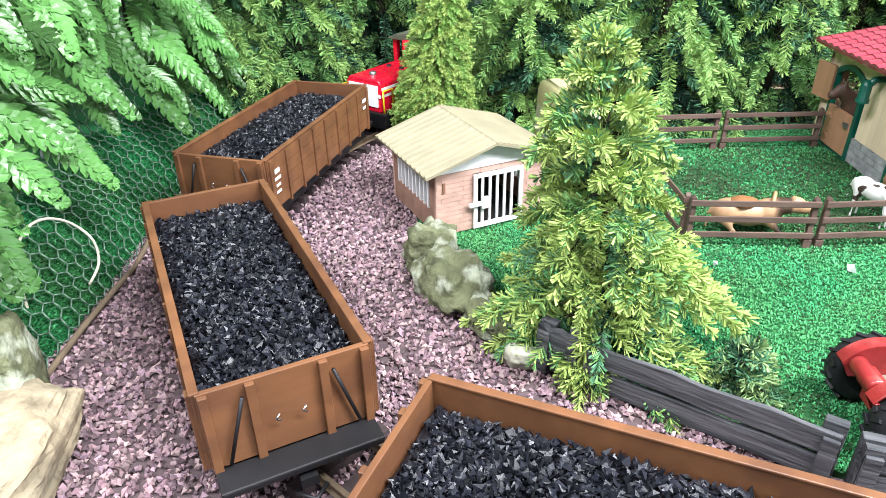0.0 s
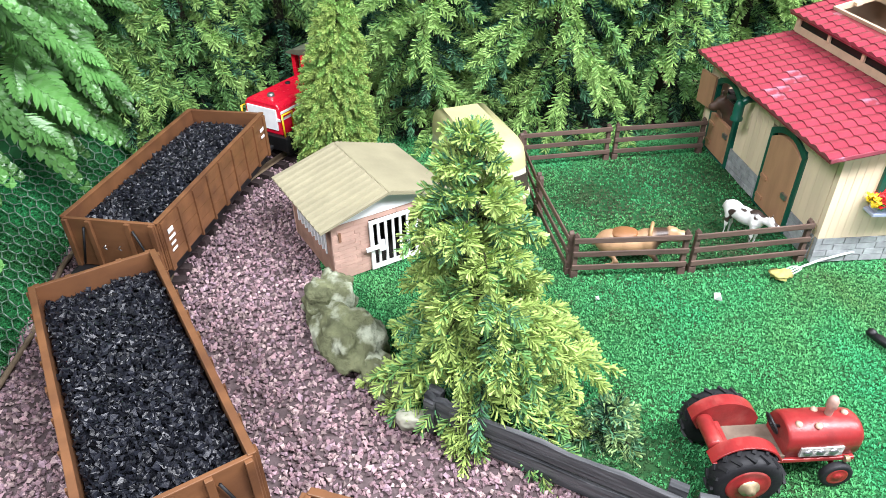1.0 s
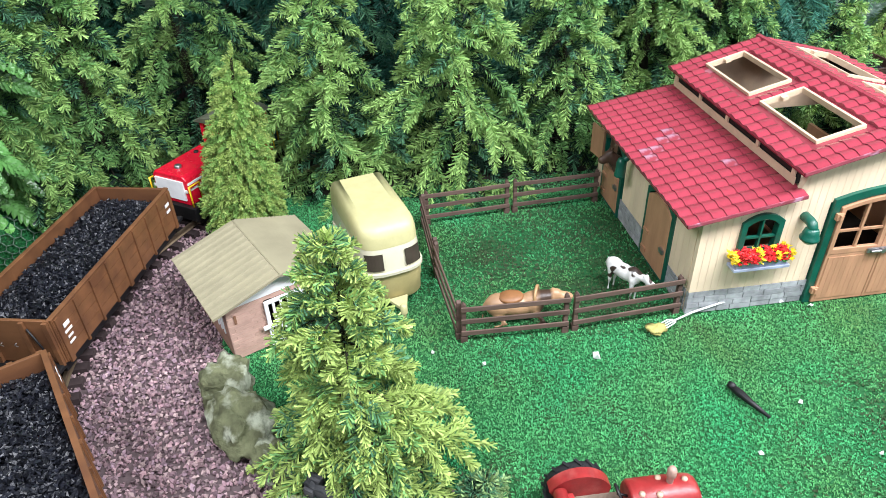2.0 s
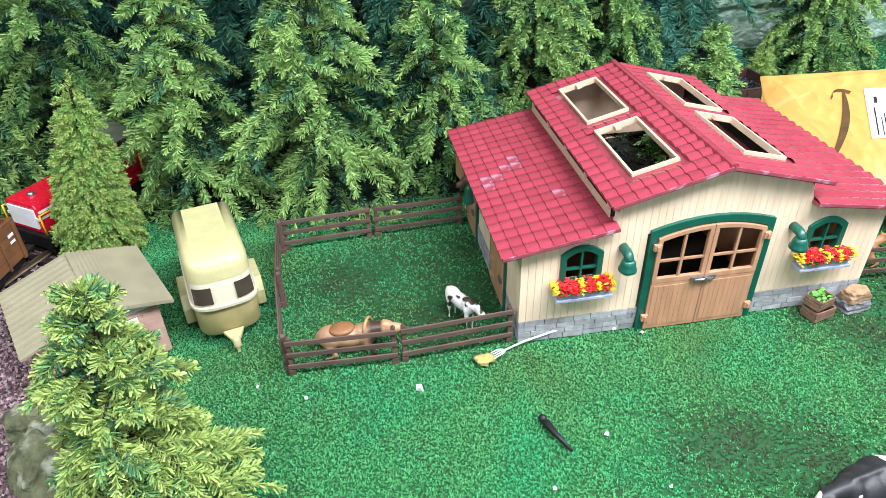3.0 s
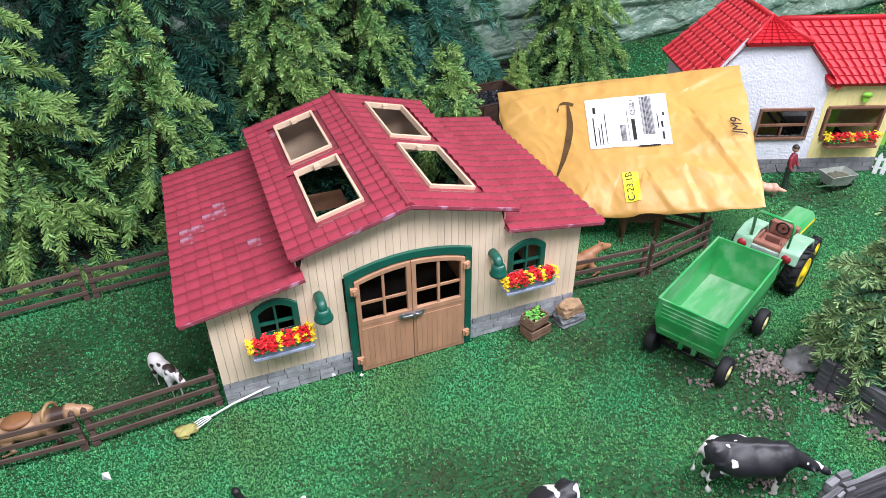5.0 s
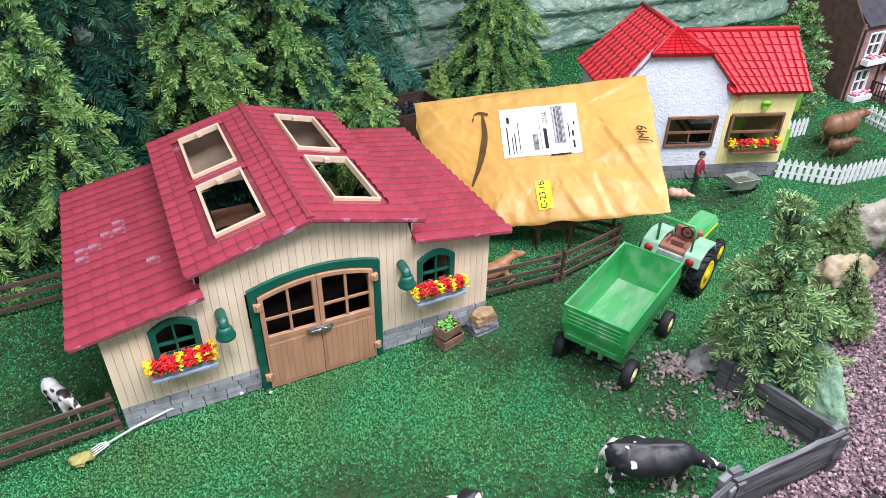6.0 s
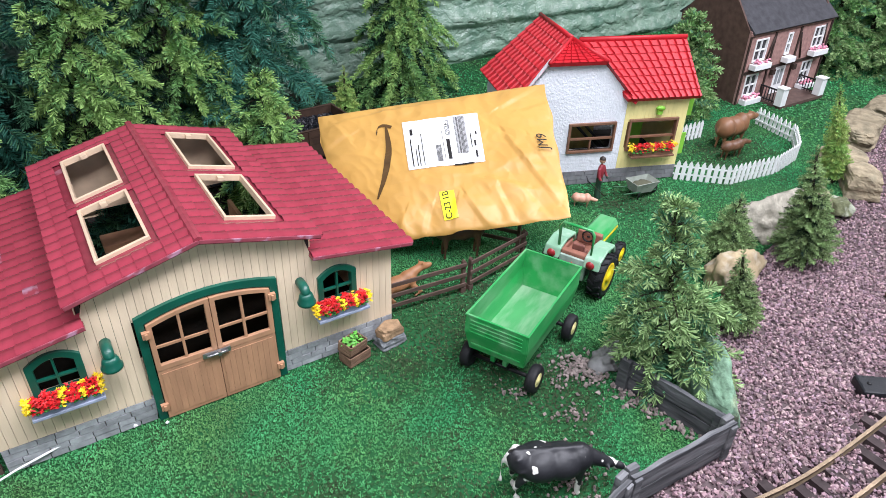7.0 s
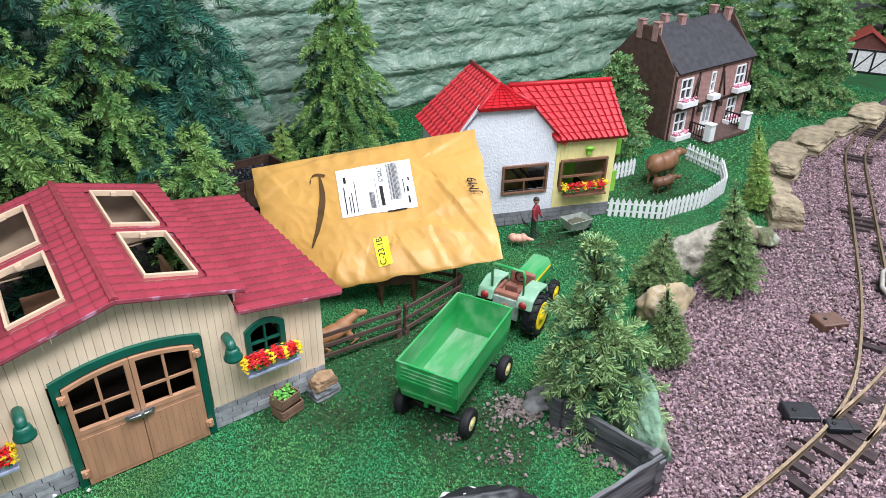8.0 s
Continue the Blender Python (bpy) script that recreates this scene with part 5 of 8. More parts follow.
# ---- rocks ----
def rock(c, r, seed, m, label, rough=0.5, turn=0.0, sub=4, group=""):
    """A broken stone: flat split faces with rounded, pitted edges."""
    rr = random.Random(seed * 31 + 5)
    planes = [(Vector((rr.gauss(0, 1), rr.gauss(0, 1), rr.gauss(0, 0.9))).normalized(), rr.uniform(0.55, 0.92)) for _ in range(10)]
    planes += [(Vector((rr.uniform(-0.2, 0.2), rr.uniform(-0.2, 0.2), 1)).normalized(), rr.uniform(0.75, 0.95))]
    g = G().blob((0, 0, 0), (1, 1, 1), seed, 0.0, 1, sub)
    v = []
    for p in g.v:
        d = Vector(p).normalized()
        k = 1.08
        for n_, o_ in planes:
            t = d.dot(n_)
            if t > 0.05:
                k = min(k, o_ / t)
        k *= 1 + rough * (0.16 * noise.noise(d * 3 + Vector((seed, 0, 0))) + 0.09 * noise.noise(d * 8 + Vector((seed, 3, 0))) + 0.04 * noise.noise(d * 20 + Vector((0, seed, 0))))
        v.append((d.x * k * r[0], d.y * k * r[1], max(d.z * k * r[2], -r[2] * 0.8)))
    g.v = v
    return tagged(part("rock", g, m, m=pose(c[0], c[1], c[2], 0, 0, turn)), label, "rock", group)


def ledge(c, r, seed, m, label, turn=0.0, name="rock", category="rock", split=0.045):
    """A squared, layered slab: flat top, split sides, broken corners."""
    n = 14
    bm = bmesh.new()
    bmesh.ops.create_cube(bm, size=2)
    bmesh.ops.subdivide_edges(bm, edges=bm.edges[:], cuts=n, use_grid_fill=True)
    off = Vector((seed * 3.7, seed, 0))
    for v in bm.verts:
        p = v.co.copy()
        strata = 1 - split * (math.floor((p.z + 1) * 2.5 + 0.7 * noise.noise(p + off)) % 2)
        k = 1 - 0.14 * max(0, noise.noise(p * 1.1 + off)) - 0.05 * abs(noise.noise(p * 4 + off))
        corner = max(0, abs(p.x) + abs(p.y) + max(0, p.z) - 1.75 + 0.5 * noise.noise(p * 1.6 + off))
        q = p * (1 - 0.22 * corner)
        v.co = Vector((q.x * k * strata * r[0], q.y * k * strata * r[1], (q.z * (1 - 0.10 * abs(noise.noise(p * 2.2 - off))) + 1) * r[2] * 0.5 - 0.004))
    me = bpy.data.meshes.new(name)
    bm.to_mesh(me)
    bm.free()
    me.materials.append(m)
    return tagged(part(name, me, m, m=pose(c[0], c[1], c[2], 0, 0, turn)), label, category)


MOSS = "mossy grey green rock edging the lawn"
rock((-0.592, -0.042, 0.012), (0.032, 0.038, 0.036), 1, ROCKG, MOSS, 1.5, 20)
rock((-0.566, -0.095, 0.008), (0.032, 0.064, 0.036), 2, ROCKG, MOSS, 1.5, 27)
rock((-0.527, -0.160, 0.002), (0.022, 0.046, 0.020), 3, ROCKG, MOSS, 1.5, 32)
rock((-0.497, -0.217, 0.006), (0.018, 0.016, 0.014), 4, mat("pale_lichen_rock", (0.42, 0.42, 0.33), 0.9, vary=0.4, bump=0.8, bscale=150), "small pale lichen covered rock by the timber wall")
ledge((-0.880, -0.355, 0.0), (0.040, 0.070, 0.045), 5, ROCK, "split tan rock at the foot of the bank", 12)
rock((-0.915, -0.285, 0.030), (0.035, 0.040, 0.055), 6, ROCKG, "grey green rock below the ferns")
rock((0.785, -0.338, 0.016), (0.032, 0.086, 0.072), 7, ROCKP, "tall green painted rock beside the gravel", 1.0, turn=-28)
rock((0.728, -0.210, 0.006), (0.032, 0.024, 0.026), 8, mat("grey_lichen_rock", (0.22, 0.22, 0.215), 0.85, vary=0.4, bump=0.8, bscale=120), "grey lichen rock at the end of the timber wall", 1.6)
rock((1.060, -0.168, 0.010), (0.034, 0.076, 0.048), 9, mat("sandy_boulder", (0.35, 0.275, 0.165), 0.85, vary=0.4, scale=30, bump=0.9, bscale=70, dist=0.003, dirt=0.5, dirt_col=(0.5, 0.47, 0.40), dirt_scale=45), "tan boulder leaning at the lawn edge", rough=1.0, turn=-80)
rock((1.28, -0.090, 0.016), (0.056, 0.128, 0.076), 10, mat("pale_boulder", (0.36, 0.335, 0.27), 0.9, vary=0.35, scale=60, bump=1.0, bscale=80, dist=0.004, dirt=0.5, dirt_col=(0.20, 0.185, 0.14), dirt_scale=50), "long pale grey boulder between the small firs", rough=1.2, turn=-78)
rock((1.40, -0.085, 0.016), (0.04, 0.06, 0.04), 12, ROCK, "tan boulder at the lawn edge", turn=-50)
rock((1.45, -0.125, 0.012), (0.05, 0.035, 0.024), 13, ROCKG, "flat grey rock at the gravel edge")
ledge((1.585, -0.088, 0.0), (0.045, 0.034, 0.056), 14, ROCK, "squared tan rock beside the gravel", 40)
ledge((1.69, 0.010, 0.0), (0.060, 0.050, 0.030), 15, ROCK, "flat tan ledge of rock beside the lawn", 30)
ledge((1.90, 0.088, 0.0), (0.115, 0.045, 0.048), 16, ROCK, "long tan ledge of rock edging the lawn", 22)
ledge((2.13, 0.135, 0.0), (0.10, 0.05, 0.040), 17, ROCK, "long tan ledge of rock edging the lawn", 12)
ledge((2.32, 0.145, 0.0), (0.085, 0.04, 0.034), 21, ROCK, "long tan ledge of rock edging the lawn", 6)
ledge((2.54, 0.165, 0.0), (0.11, 0.05, 0.036), 18, ROCK, "long tan ledge of rock edging the lawn", 14)

# loose stones strewn on the turf
n = 300
ang, rad = rng.uniform(0, 6.28, n), np.abs(rng.normal(size=n))
cx = rng.choice([0, 1, 2, 3, 4], n, p=[0.36, 0.18, 0.22, 0.10, 0.14])
cc = np.array([(0.664, -0.198), (0.620, -0.265), (0.545, -0.345), (0.586, -0.194), (-0.36, -0.235)])[cx]
pp = np.stack([cc[:, 0] + rad * np.cos(ang) * 0.026, cc[:, 1] + rad * np.sin(ang) * 0.020, np.full(n, 0.0015)], 1)
chips("loose_stones", pp, rng.uniform(0.0014, 0.0036, n), rng, LOOSE, jag=0.1, label="loose grey stones strewn on the turf")
n = 250
a = rng.uniform(0, 1, n) ** 1.9
w = 0.013 - 0.008 * a
pp = np.stack([0.690 + 0.030 * a + rng.normal(0, 1, n) * w, -0.190 - 0.180 * a + rng.normal(0, 1, n) * w, rng.uniform(0.0, 0.004, n)], 1)
chips("heaped_stones", pp, rng.uniform(0.0022, 0.0046, n), rng, LOOSE, jag=0.15, label="grey and pink gravel heaped along the inside of the timber wall")
q = [(-0.141, -0.059), (-0.34, -0.02), (-0.02, -0.23), (0.10, -0.25), (0.16, -0.31), (0.135, 0.0), (0.06, -0.17), (-0.28, -0.05), (0.17, -0.015)]
chips("white_stones", np.array([(x, y, 0.003) for x, y in q]), np.array([0.006] + [0.0035] * 8), rng, WHITE, label="a few white stones lying on the turf")


# ---- shed ----
def goat_shed(m):
    s = thing("toy_shed", "small pale pink toy shed with beige roof and barred door", "shed", m)
    W, D, H, R = 0.068, 0.064, 0.080, 0.100
    for y in (-D, D - 0.004):
        pts = [(-W, 0), (W, 0), (W, H), (0, R), (-W, H)]
        if y < 0:
            e = part("front_wall", G().prism([(-W, 0), (-0.022, 0), (-0.022, 0.068), (0.040, 0.068), (0.040, 0), (W, 0), (W, 0.074), (-W, 0.074)], y, y + 0.004, "y"), PINKB, s, "pale pink brick front")
            part("gable", G().prism([(-W, 0.0745), (W, 0.0745), (W, H), (0, R), (-W, H)], y - 0.001, y + 0.004, "y"), WHITE, s, "grey white gable board")
        else:
            part("back_wall", G().prism(pts, y, y + 0.004, "y"), PINKB, s)
    for r in range(13):
        for c in range(5):
            if r < 12 and c in (2, 3):
                continue
            x0 = -W + 0.001 + c * 0.0272 + (0.006 if r % 2 else 0)
            x1 = min(x0 + 0.0265, W - 0.001)
            if c == 1:
                x1 = min(x1, -0.0225)
            if c == 4:
                x0 = max(x0, 0.0405)
            if x1 - x0 > 0.004 and r < 13:
                part("brick", G().box(x0, x1, -D - 0.0004, -D, r * 0.0056 + 0.0003, r * 0.0056 + 0.0053), PINKB, e)
    for x, k in ((-W, -1), (W - 0.004, 1)):
        sd = part("side_wall", G().box(x, x + 0.004, -D + 0.0045, D - 0.0045, 0, 0.028).box(x, x + 0.004, -D + 0.0045, -D + 0.018, 0.028, H).box(x, x + 0.004, D - 0.018, D - 0.0045, 0.028, H)
                  .box(x, x + 0.004, -D + 0.018, D - 0.018, 0.072, H), mat("brown_shed_side", (0.27, 0.16, 0.115), 0.6), s, "brown side wall with a barred opening")
        for i in range(9):
            y = -D + 0.021 + i * 0.0108
            part("bar", G().box(x - 0.001, x + 0.003, y - 0.0012, y + 0.0012, 0.028, 0.072), WHITE, sd)
    d = part("door", G().ring([(-0.023, 0.001), (0.041, 0.001), (0.041, 0.0675), (-0.023, 0.0675)], [(-0.018, 0.007), (0.036, 0.007), (0.036, 0.0625), (-0.018, 0.0625)], -D - 0.004, -D - 0.001, "y"), WHITE, s, "white barred door", 0.0006)
    for i in range(5):
        x = -0.0115 + i * 0.0095
        part("bar", G().box(x - 0.0015, x + 0.0015, -D - 0.0035, -D - 0.0015, 0.006, 0.0635), WHITE, d)
    part("latch", G().box(-0.030, -0.006, -D - 0.0075, -D - 0.004, 0.030, 0.035).box(-0.014, -0.006, -D - 0.008, -D - 0.004, 0.026, 0.040), WHITE, d, bevel=0.0007)
    part("vent", G().box(-0.060, -0.057, -D - 0.0015, -D, 0.052, 0.064), BROWNW, s)
    part("shed_floor", G().box(-W + 0.005, W - 0.005, -D + 0.005, D - 0.005, 0, 0.003), DARKIN, s)
    for k in (-1, 1):
        ln = math.hypot(W + 0.017, (R - H) * (W + 0.017) / W)
        sl = math.degrees(math.atan2(R - H, W))
        mx = pose(0, 0, R + 0.003, 0, k * sl, 0)
        rf = part("roof", G().box(0 if k > 0 else -ln, ln if k > 0 else 0, -D - 0.013, D + 0.011, -0.002, 0.001, 0, mx), SHEDR, s, "beige corrugated roof slope")
        if k < 0:
            for i in range(12):
                y = -D - 0.0125 + i * (2 * D + 0.022) / 11.8
                part("roof_rib", G().prism([(y, 0.001), (y + 0.0042, 0.001), (y + 0.0031, 0.0034), (y + 0.0011, 0.0034)], -ln + 0.0005, -0.001, "x", 0, mx), SHEDR, rf)
        else:
            for i in range(17):
                x = 0.001 + i * (ln - 0.002) / 17
                part("roof_course", G().prism([(x, 0.0010), (x + ln / 17, 0.0010), (x + ln / 17, 0.0030), (x, 0.0014)], -D - 0.0125, D + 0.0105, "y", 0, mx), SHEDR, rf)
    return s


goat_shed(pose(-0.5535, 0.1050, 0, 0, 0, 27.6) @ Matrix.Scale(1.05, 4))


# ---- horse trailer ----
def horse_trailer(m):
    """The nose points along -y."""
    t = thing("horse_trailer", "ivory and olive toy horse trailer with two dark front windows", "trailer", m)
    W, Z0, ZM, ZT = 0.0425, 0.012, 0.062, 0.128

    def bow(a, s):
        c, q = math.cos(a), math.sin(a)
        return s * W * math.copysign(abs(c) ** 0.66, c), 0.033 * s * math.copysign(abs(q) ** 0.66, q)

    def ring_at(z, s, nose):
        pts = []
        for i in range(13):
            a = math.pi * (1 + i / 12)
            pts.append((bow(a, s)[0], -0.042 - nose + bow(a, s)[1], z))
        return [(s * W, 0.083, z)] + pts[::-1] + [(-s * W, 0.083, z)]

    def shell(levels, m_, name, label, cap=True):
        g = G()
        rows = [ring_at(*l) for l in levels]
        n = len(rows[0])
        v = [p for r in rows for p in r]
        fs = [(k * n + i, k * n + (i + 1) % n, (k + 1) * n + (i + 1) % n, (k + 1) * n + i) for k in range(len(rows) - 1) for i in range(n)]
        g.add(v, fs, 0, None, True)
        if cap:
            g.add(rows[-1], [tuple(range(n))])
        g.add(rows[0], [tuple(range(n))[::-1]])
        return part(name, g, m_, t, label)
    shell([(Z0, 0.93, -0.004), (Z0 + 0.006, 0.98, -0.001), (ZM, 1.0, 0)], BEIGE, "lower_body", "olive beige lower body")
    shell([(ZM, 1.05, 0.003), (ZM + 0.004, 1.05, 0.003)], IVORY, "waist_moulding", "off white waist moulding")
    up = shell([(ZM + 0.0042, 1.0, 0.0), (0.085, 0.985, -0.002), (0.098, 0.965, -0.006)], IVORY, "upper_body", "off white upper body")
    shell([(0.0982, 0.975, -0.006), (0.112, 0.965, -0.008), (0.1205, 0.94, -0.011), (0.1265, 0.88, -0.016), (0.1292, 0.79, -0.022), (0.1298, 0.60, -0.032)], OLIVE, "roof", "yellowed ivory roof")
    for k in (-1, 1):
        a0, a1 = (math.pi * 1.5 + k * 0.20, math.pi * 1.5 + k * 0.95)
        g = G()
        n, v = 6, []
        for i in range(n + 1):
            a = a0 + (a1 - a0) * i / n
            for z, s in ((0.070, 1.045), (0.0935, 1.02)):
                v.append((bow(a, s)[0], -0.042 + bow(a, s)[1] + (0.0035 if z > 0.08 else 0.0), z))
        g.add(v, [(2 * i, 2 * i + 2, 2 * i + 3, 2 * i + 1) if k > 0 else (2 * i, 2 * i + 1, 2 * i + 3, 2 * i + 2) for i in range(n)])
        w = part("front_window", g, mat("window_dark", (0.05, 0.04, 0.03), 0.2, vary=0.2), t, "dark open front window")
        wh = part("wheel", G().lathe([(0.004, -0.005), (0.013, -0.005), (0.015, -0.003), (0.015, 0.003), (0.013, 0.005), (0.004, 0.005)], 18), RUBBER, t, m=pose(k * 0.0485, 0.020, 0.015, 0, 90, 0))
        part("mudguard", G().prism([(-0.018, 0.006), (0.052, 0.006), (0.052, 0.038), (0.044, 0.047), (-0.006, 0.047), (-0.018, 0.030)], k * 0.0427, k * 0.056, "x") if k > 0
             else G().prism([(-0.018, 0.006), (0.052, 0.006), (0.052, 0.038), (0.044, 0.047), (-0.006, 0.047), (-0.018, 0.030)], -0.056, -0.0427, "x"), OLIVE, t, "ivory mudguard", 0.002)
        part("side_lamp", G().box(k * 0.030 - 0.003, k * 0.030 + 0.003, -0.069, -0.064, 0.048, 0.052), BEIGE, t, bevel=0.001)
    dr = part("drawbar", G().prism([(-0.014, -0.074), (0.014, -0.074), (0.005, -0.096), (-0.005, -0.096)], 0.016, 0.021, "z"), OLIVE, t, "ivory triangular drawbar", 0.0008)
    part("hitch", G().lathe([(0.005, 0), (0.005, 0.012), (0.003, 0.014), (0.0005, 0.014)], 10, 0, pose(0, -0.097, 0.010)), OLIVE, dr)
    part("jockey_leg", G().box(-0.002, 0.002, -0.099, -0.095, -0.001, 0.012), OLIVE, dr)
    part("roof_mark", G().lathe([(0.003, 0), (0.003, 0.0006), (0.0005, 0.0008)], 8, 0, pose(0.006, -0.02, 0.1288)), BEIGE, t)
    return t


horse_trailer(pose(-0.394, 0.150, 0, 0, 0, 15))


# ---- figures: each one plain mesh ----
def figure(name, m, label, category, blobs, tubes, mt, voxel=0.0019):
    """A moulded toy figure: swelling shapes fused into one skin."""
    g = G()
    for i, (c, r) in enumerate(blobs):
        g.blob(c, r, i, 0.0, 1, 3)
    for pts, rr in tubes:
        g.tube(pts, rr, 10)
    ob = part(name, g, mt, m=m)
    r = ob.modifiers.new("fuse", "REMESH")
    r.mode, r.voxel_size, r.use_smooth_shade = "VOXEL", voxel, True
    s = ob.modifiers.new("soften", "SMOOTH")
    s.factor, s.iterations = 0.5, 4
    return tagged(ob, label, category)


def quadruped(L, H, fat=1.0, head=0.3, down=0.0, lying=False, neck=0.6, big=1.0):
    """Blobs and limbs of a standing beast facing +x, L long in the trunk and H high at the back."""
    tz = H * 0.70 if not lying else H * 0.42
    b = [((-L * 0.30, 0, tz), (L * 0.26, L * 0.19 * fat, H * 0.24 * fat)), ((0, 0, tz - H * 0.02), (L * 0.36, L * 0.185 * fat, H * 0.23 * fat)), ((L * 0.28, 0, tz + H * 0.02), (L * 0.22, L * 0.17 * fat, H * 0.25 * fat))]
    nz = tz + H * (0.10 + neck * 0.5) - down * H
    hx = L * (0.50 + head * 0.5)
    b += [((hx + L * 0.10, 0, nz - H * 0.04), (L * 0.17 * big, L * 0.075 * big, H * 0.095 * big)), ((hx, 0, nz + H * 0.02), (L * 0.10 * big, L * 0.08 * big, H * 0.11 * big))]
    t = [([(L * 0.30, 0, tz + H * 0.08), (L * 0.42, 0, (tz + nz) / 2 + H * 0.05), (hx, 0, nz)], [L * 0.13 * big, L * 0.11 * big, L * 0.085 * big])]
    for sy in (-1, 1):
        t.append(([(hx - L * 0.03, sy * L * 0.05, nz + H * 0.08), (hx - L * 0.05, sy * L * 0.075, nz + H * 0.19)], [L * 0.025, L * 0.012]))
        for x in (-L * 0.36, L * 0.32):
            y = sy * L * 0.10
            if not lying:
                t.append(([(x, y, tz), (x + L * 0.02, y, H * 0.33), (x - L * 0.01 * sy, y, H * 0.05), (x + L * 0.02, y, 0.0)], [L * 0.085, L * 0.05, L * 0.035, L * 0.045]))
            else:
                t.append(([(x, y * 1.3, tz * 0.7), (x + L * 0.16, y * 2.4, H * 0.10), (x - L * 0.05, y * 2.6, H * 0.07)], [L * 0.08, L * 0.045, L * 0.03]))
    t.append(([(-L * 0.52, 0, tz + H * 0.12), (-L * 0.60, 0, tz - H * 0.05), (-L * 0.59, 0, tz - H * 0.34)], [L * 0.03, L * 0.022, L * 0.03]))
    return b, t


def patched(name, a, b, scale, lo=0.50, hi=0.53, rough=0.5):
    """Two coat colours in hard-edged patches."""
    m = mat(name, a, rough, vary=0.15, dirt=1.0, dirt_col=b, dirt_scale=scale)
    for nd in m.node_tree.nodes:
        if nd.type == "MAP_RANGE" and abs(nd.inputs[1].default_value - 0.52) < 1e-4:
            nd.inputs[1].default_value, nd.inputs[2].default_value = lo, hi
        if nd.type == "TEX_NOISE" and abs(nd.inputs["Scale"].default_value - scale) < 1e-4:
            nd.inputs["Detail"].default_value = 1.5
    return m


COW = patched("black_white_coat", (0.014, 0.014, 0.017), (0.68, 0.67, 0.62), 66, 0.66, 0.675, 0.5)


def whiter(m, parts_):
    """More white patches past given places: (axis, from, to, amount) along the body."""
    ns, ln = links(m)
    rng_node = [q for q in ns if q.type == "MAP_RANGE" and abs(q.inputs[1].default_value - 0.66) < 1e-4][0]
    src = rng_node.inputs[0].links[0].from_socket
    sep = ns.new("ShaderNodeSeparateXYZ")
    ln.new([q for q in ns if q.type == "TEX_COORD"][0].outputs["Object"], sep.inputs[0])
    for axis, lo, hi, amount in parts_:
        r, ad = ns.new("ShaderNodeMapRange"), ns.new("ShaderNodeMath")
        r.inputs[1].default_value, r.inputs[2].default_value, r.inputs[4].default_value = lo, hi, amount
        ad.operation = "ADD"
        ln.new(sep.outputs[axis], r.inputs[0])
        ln.new(src, ad.inputs[0])
        ln.new(r.outputs[0], ad.inputs[1])
        src = ad.outputs[0]
    ln.new(src, rng_node.inputs[0])
    return m


whiter(COW, [(0, -0.018, -0.038, 0.125), (0, -0.050, -0.054, 0.30), (2, 0.030, 0.014, 0.20), (0, 0.060, 0.072, 0.20)])


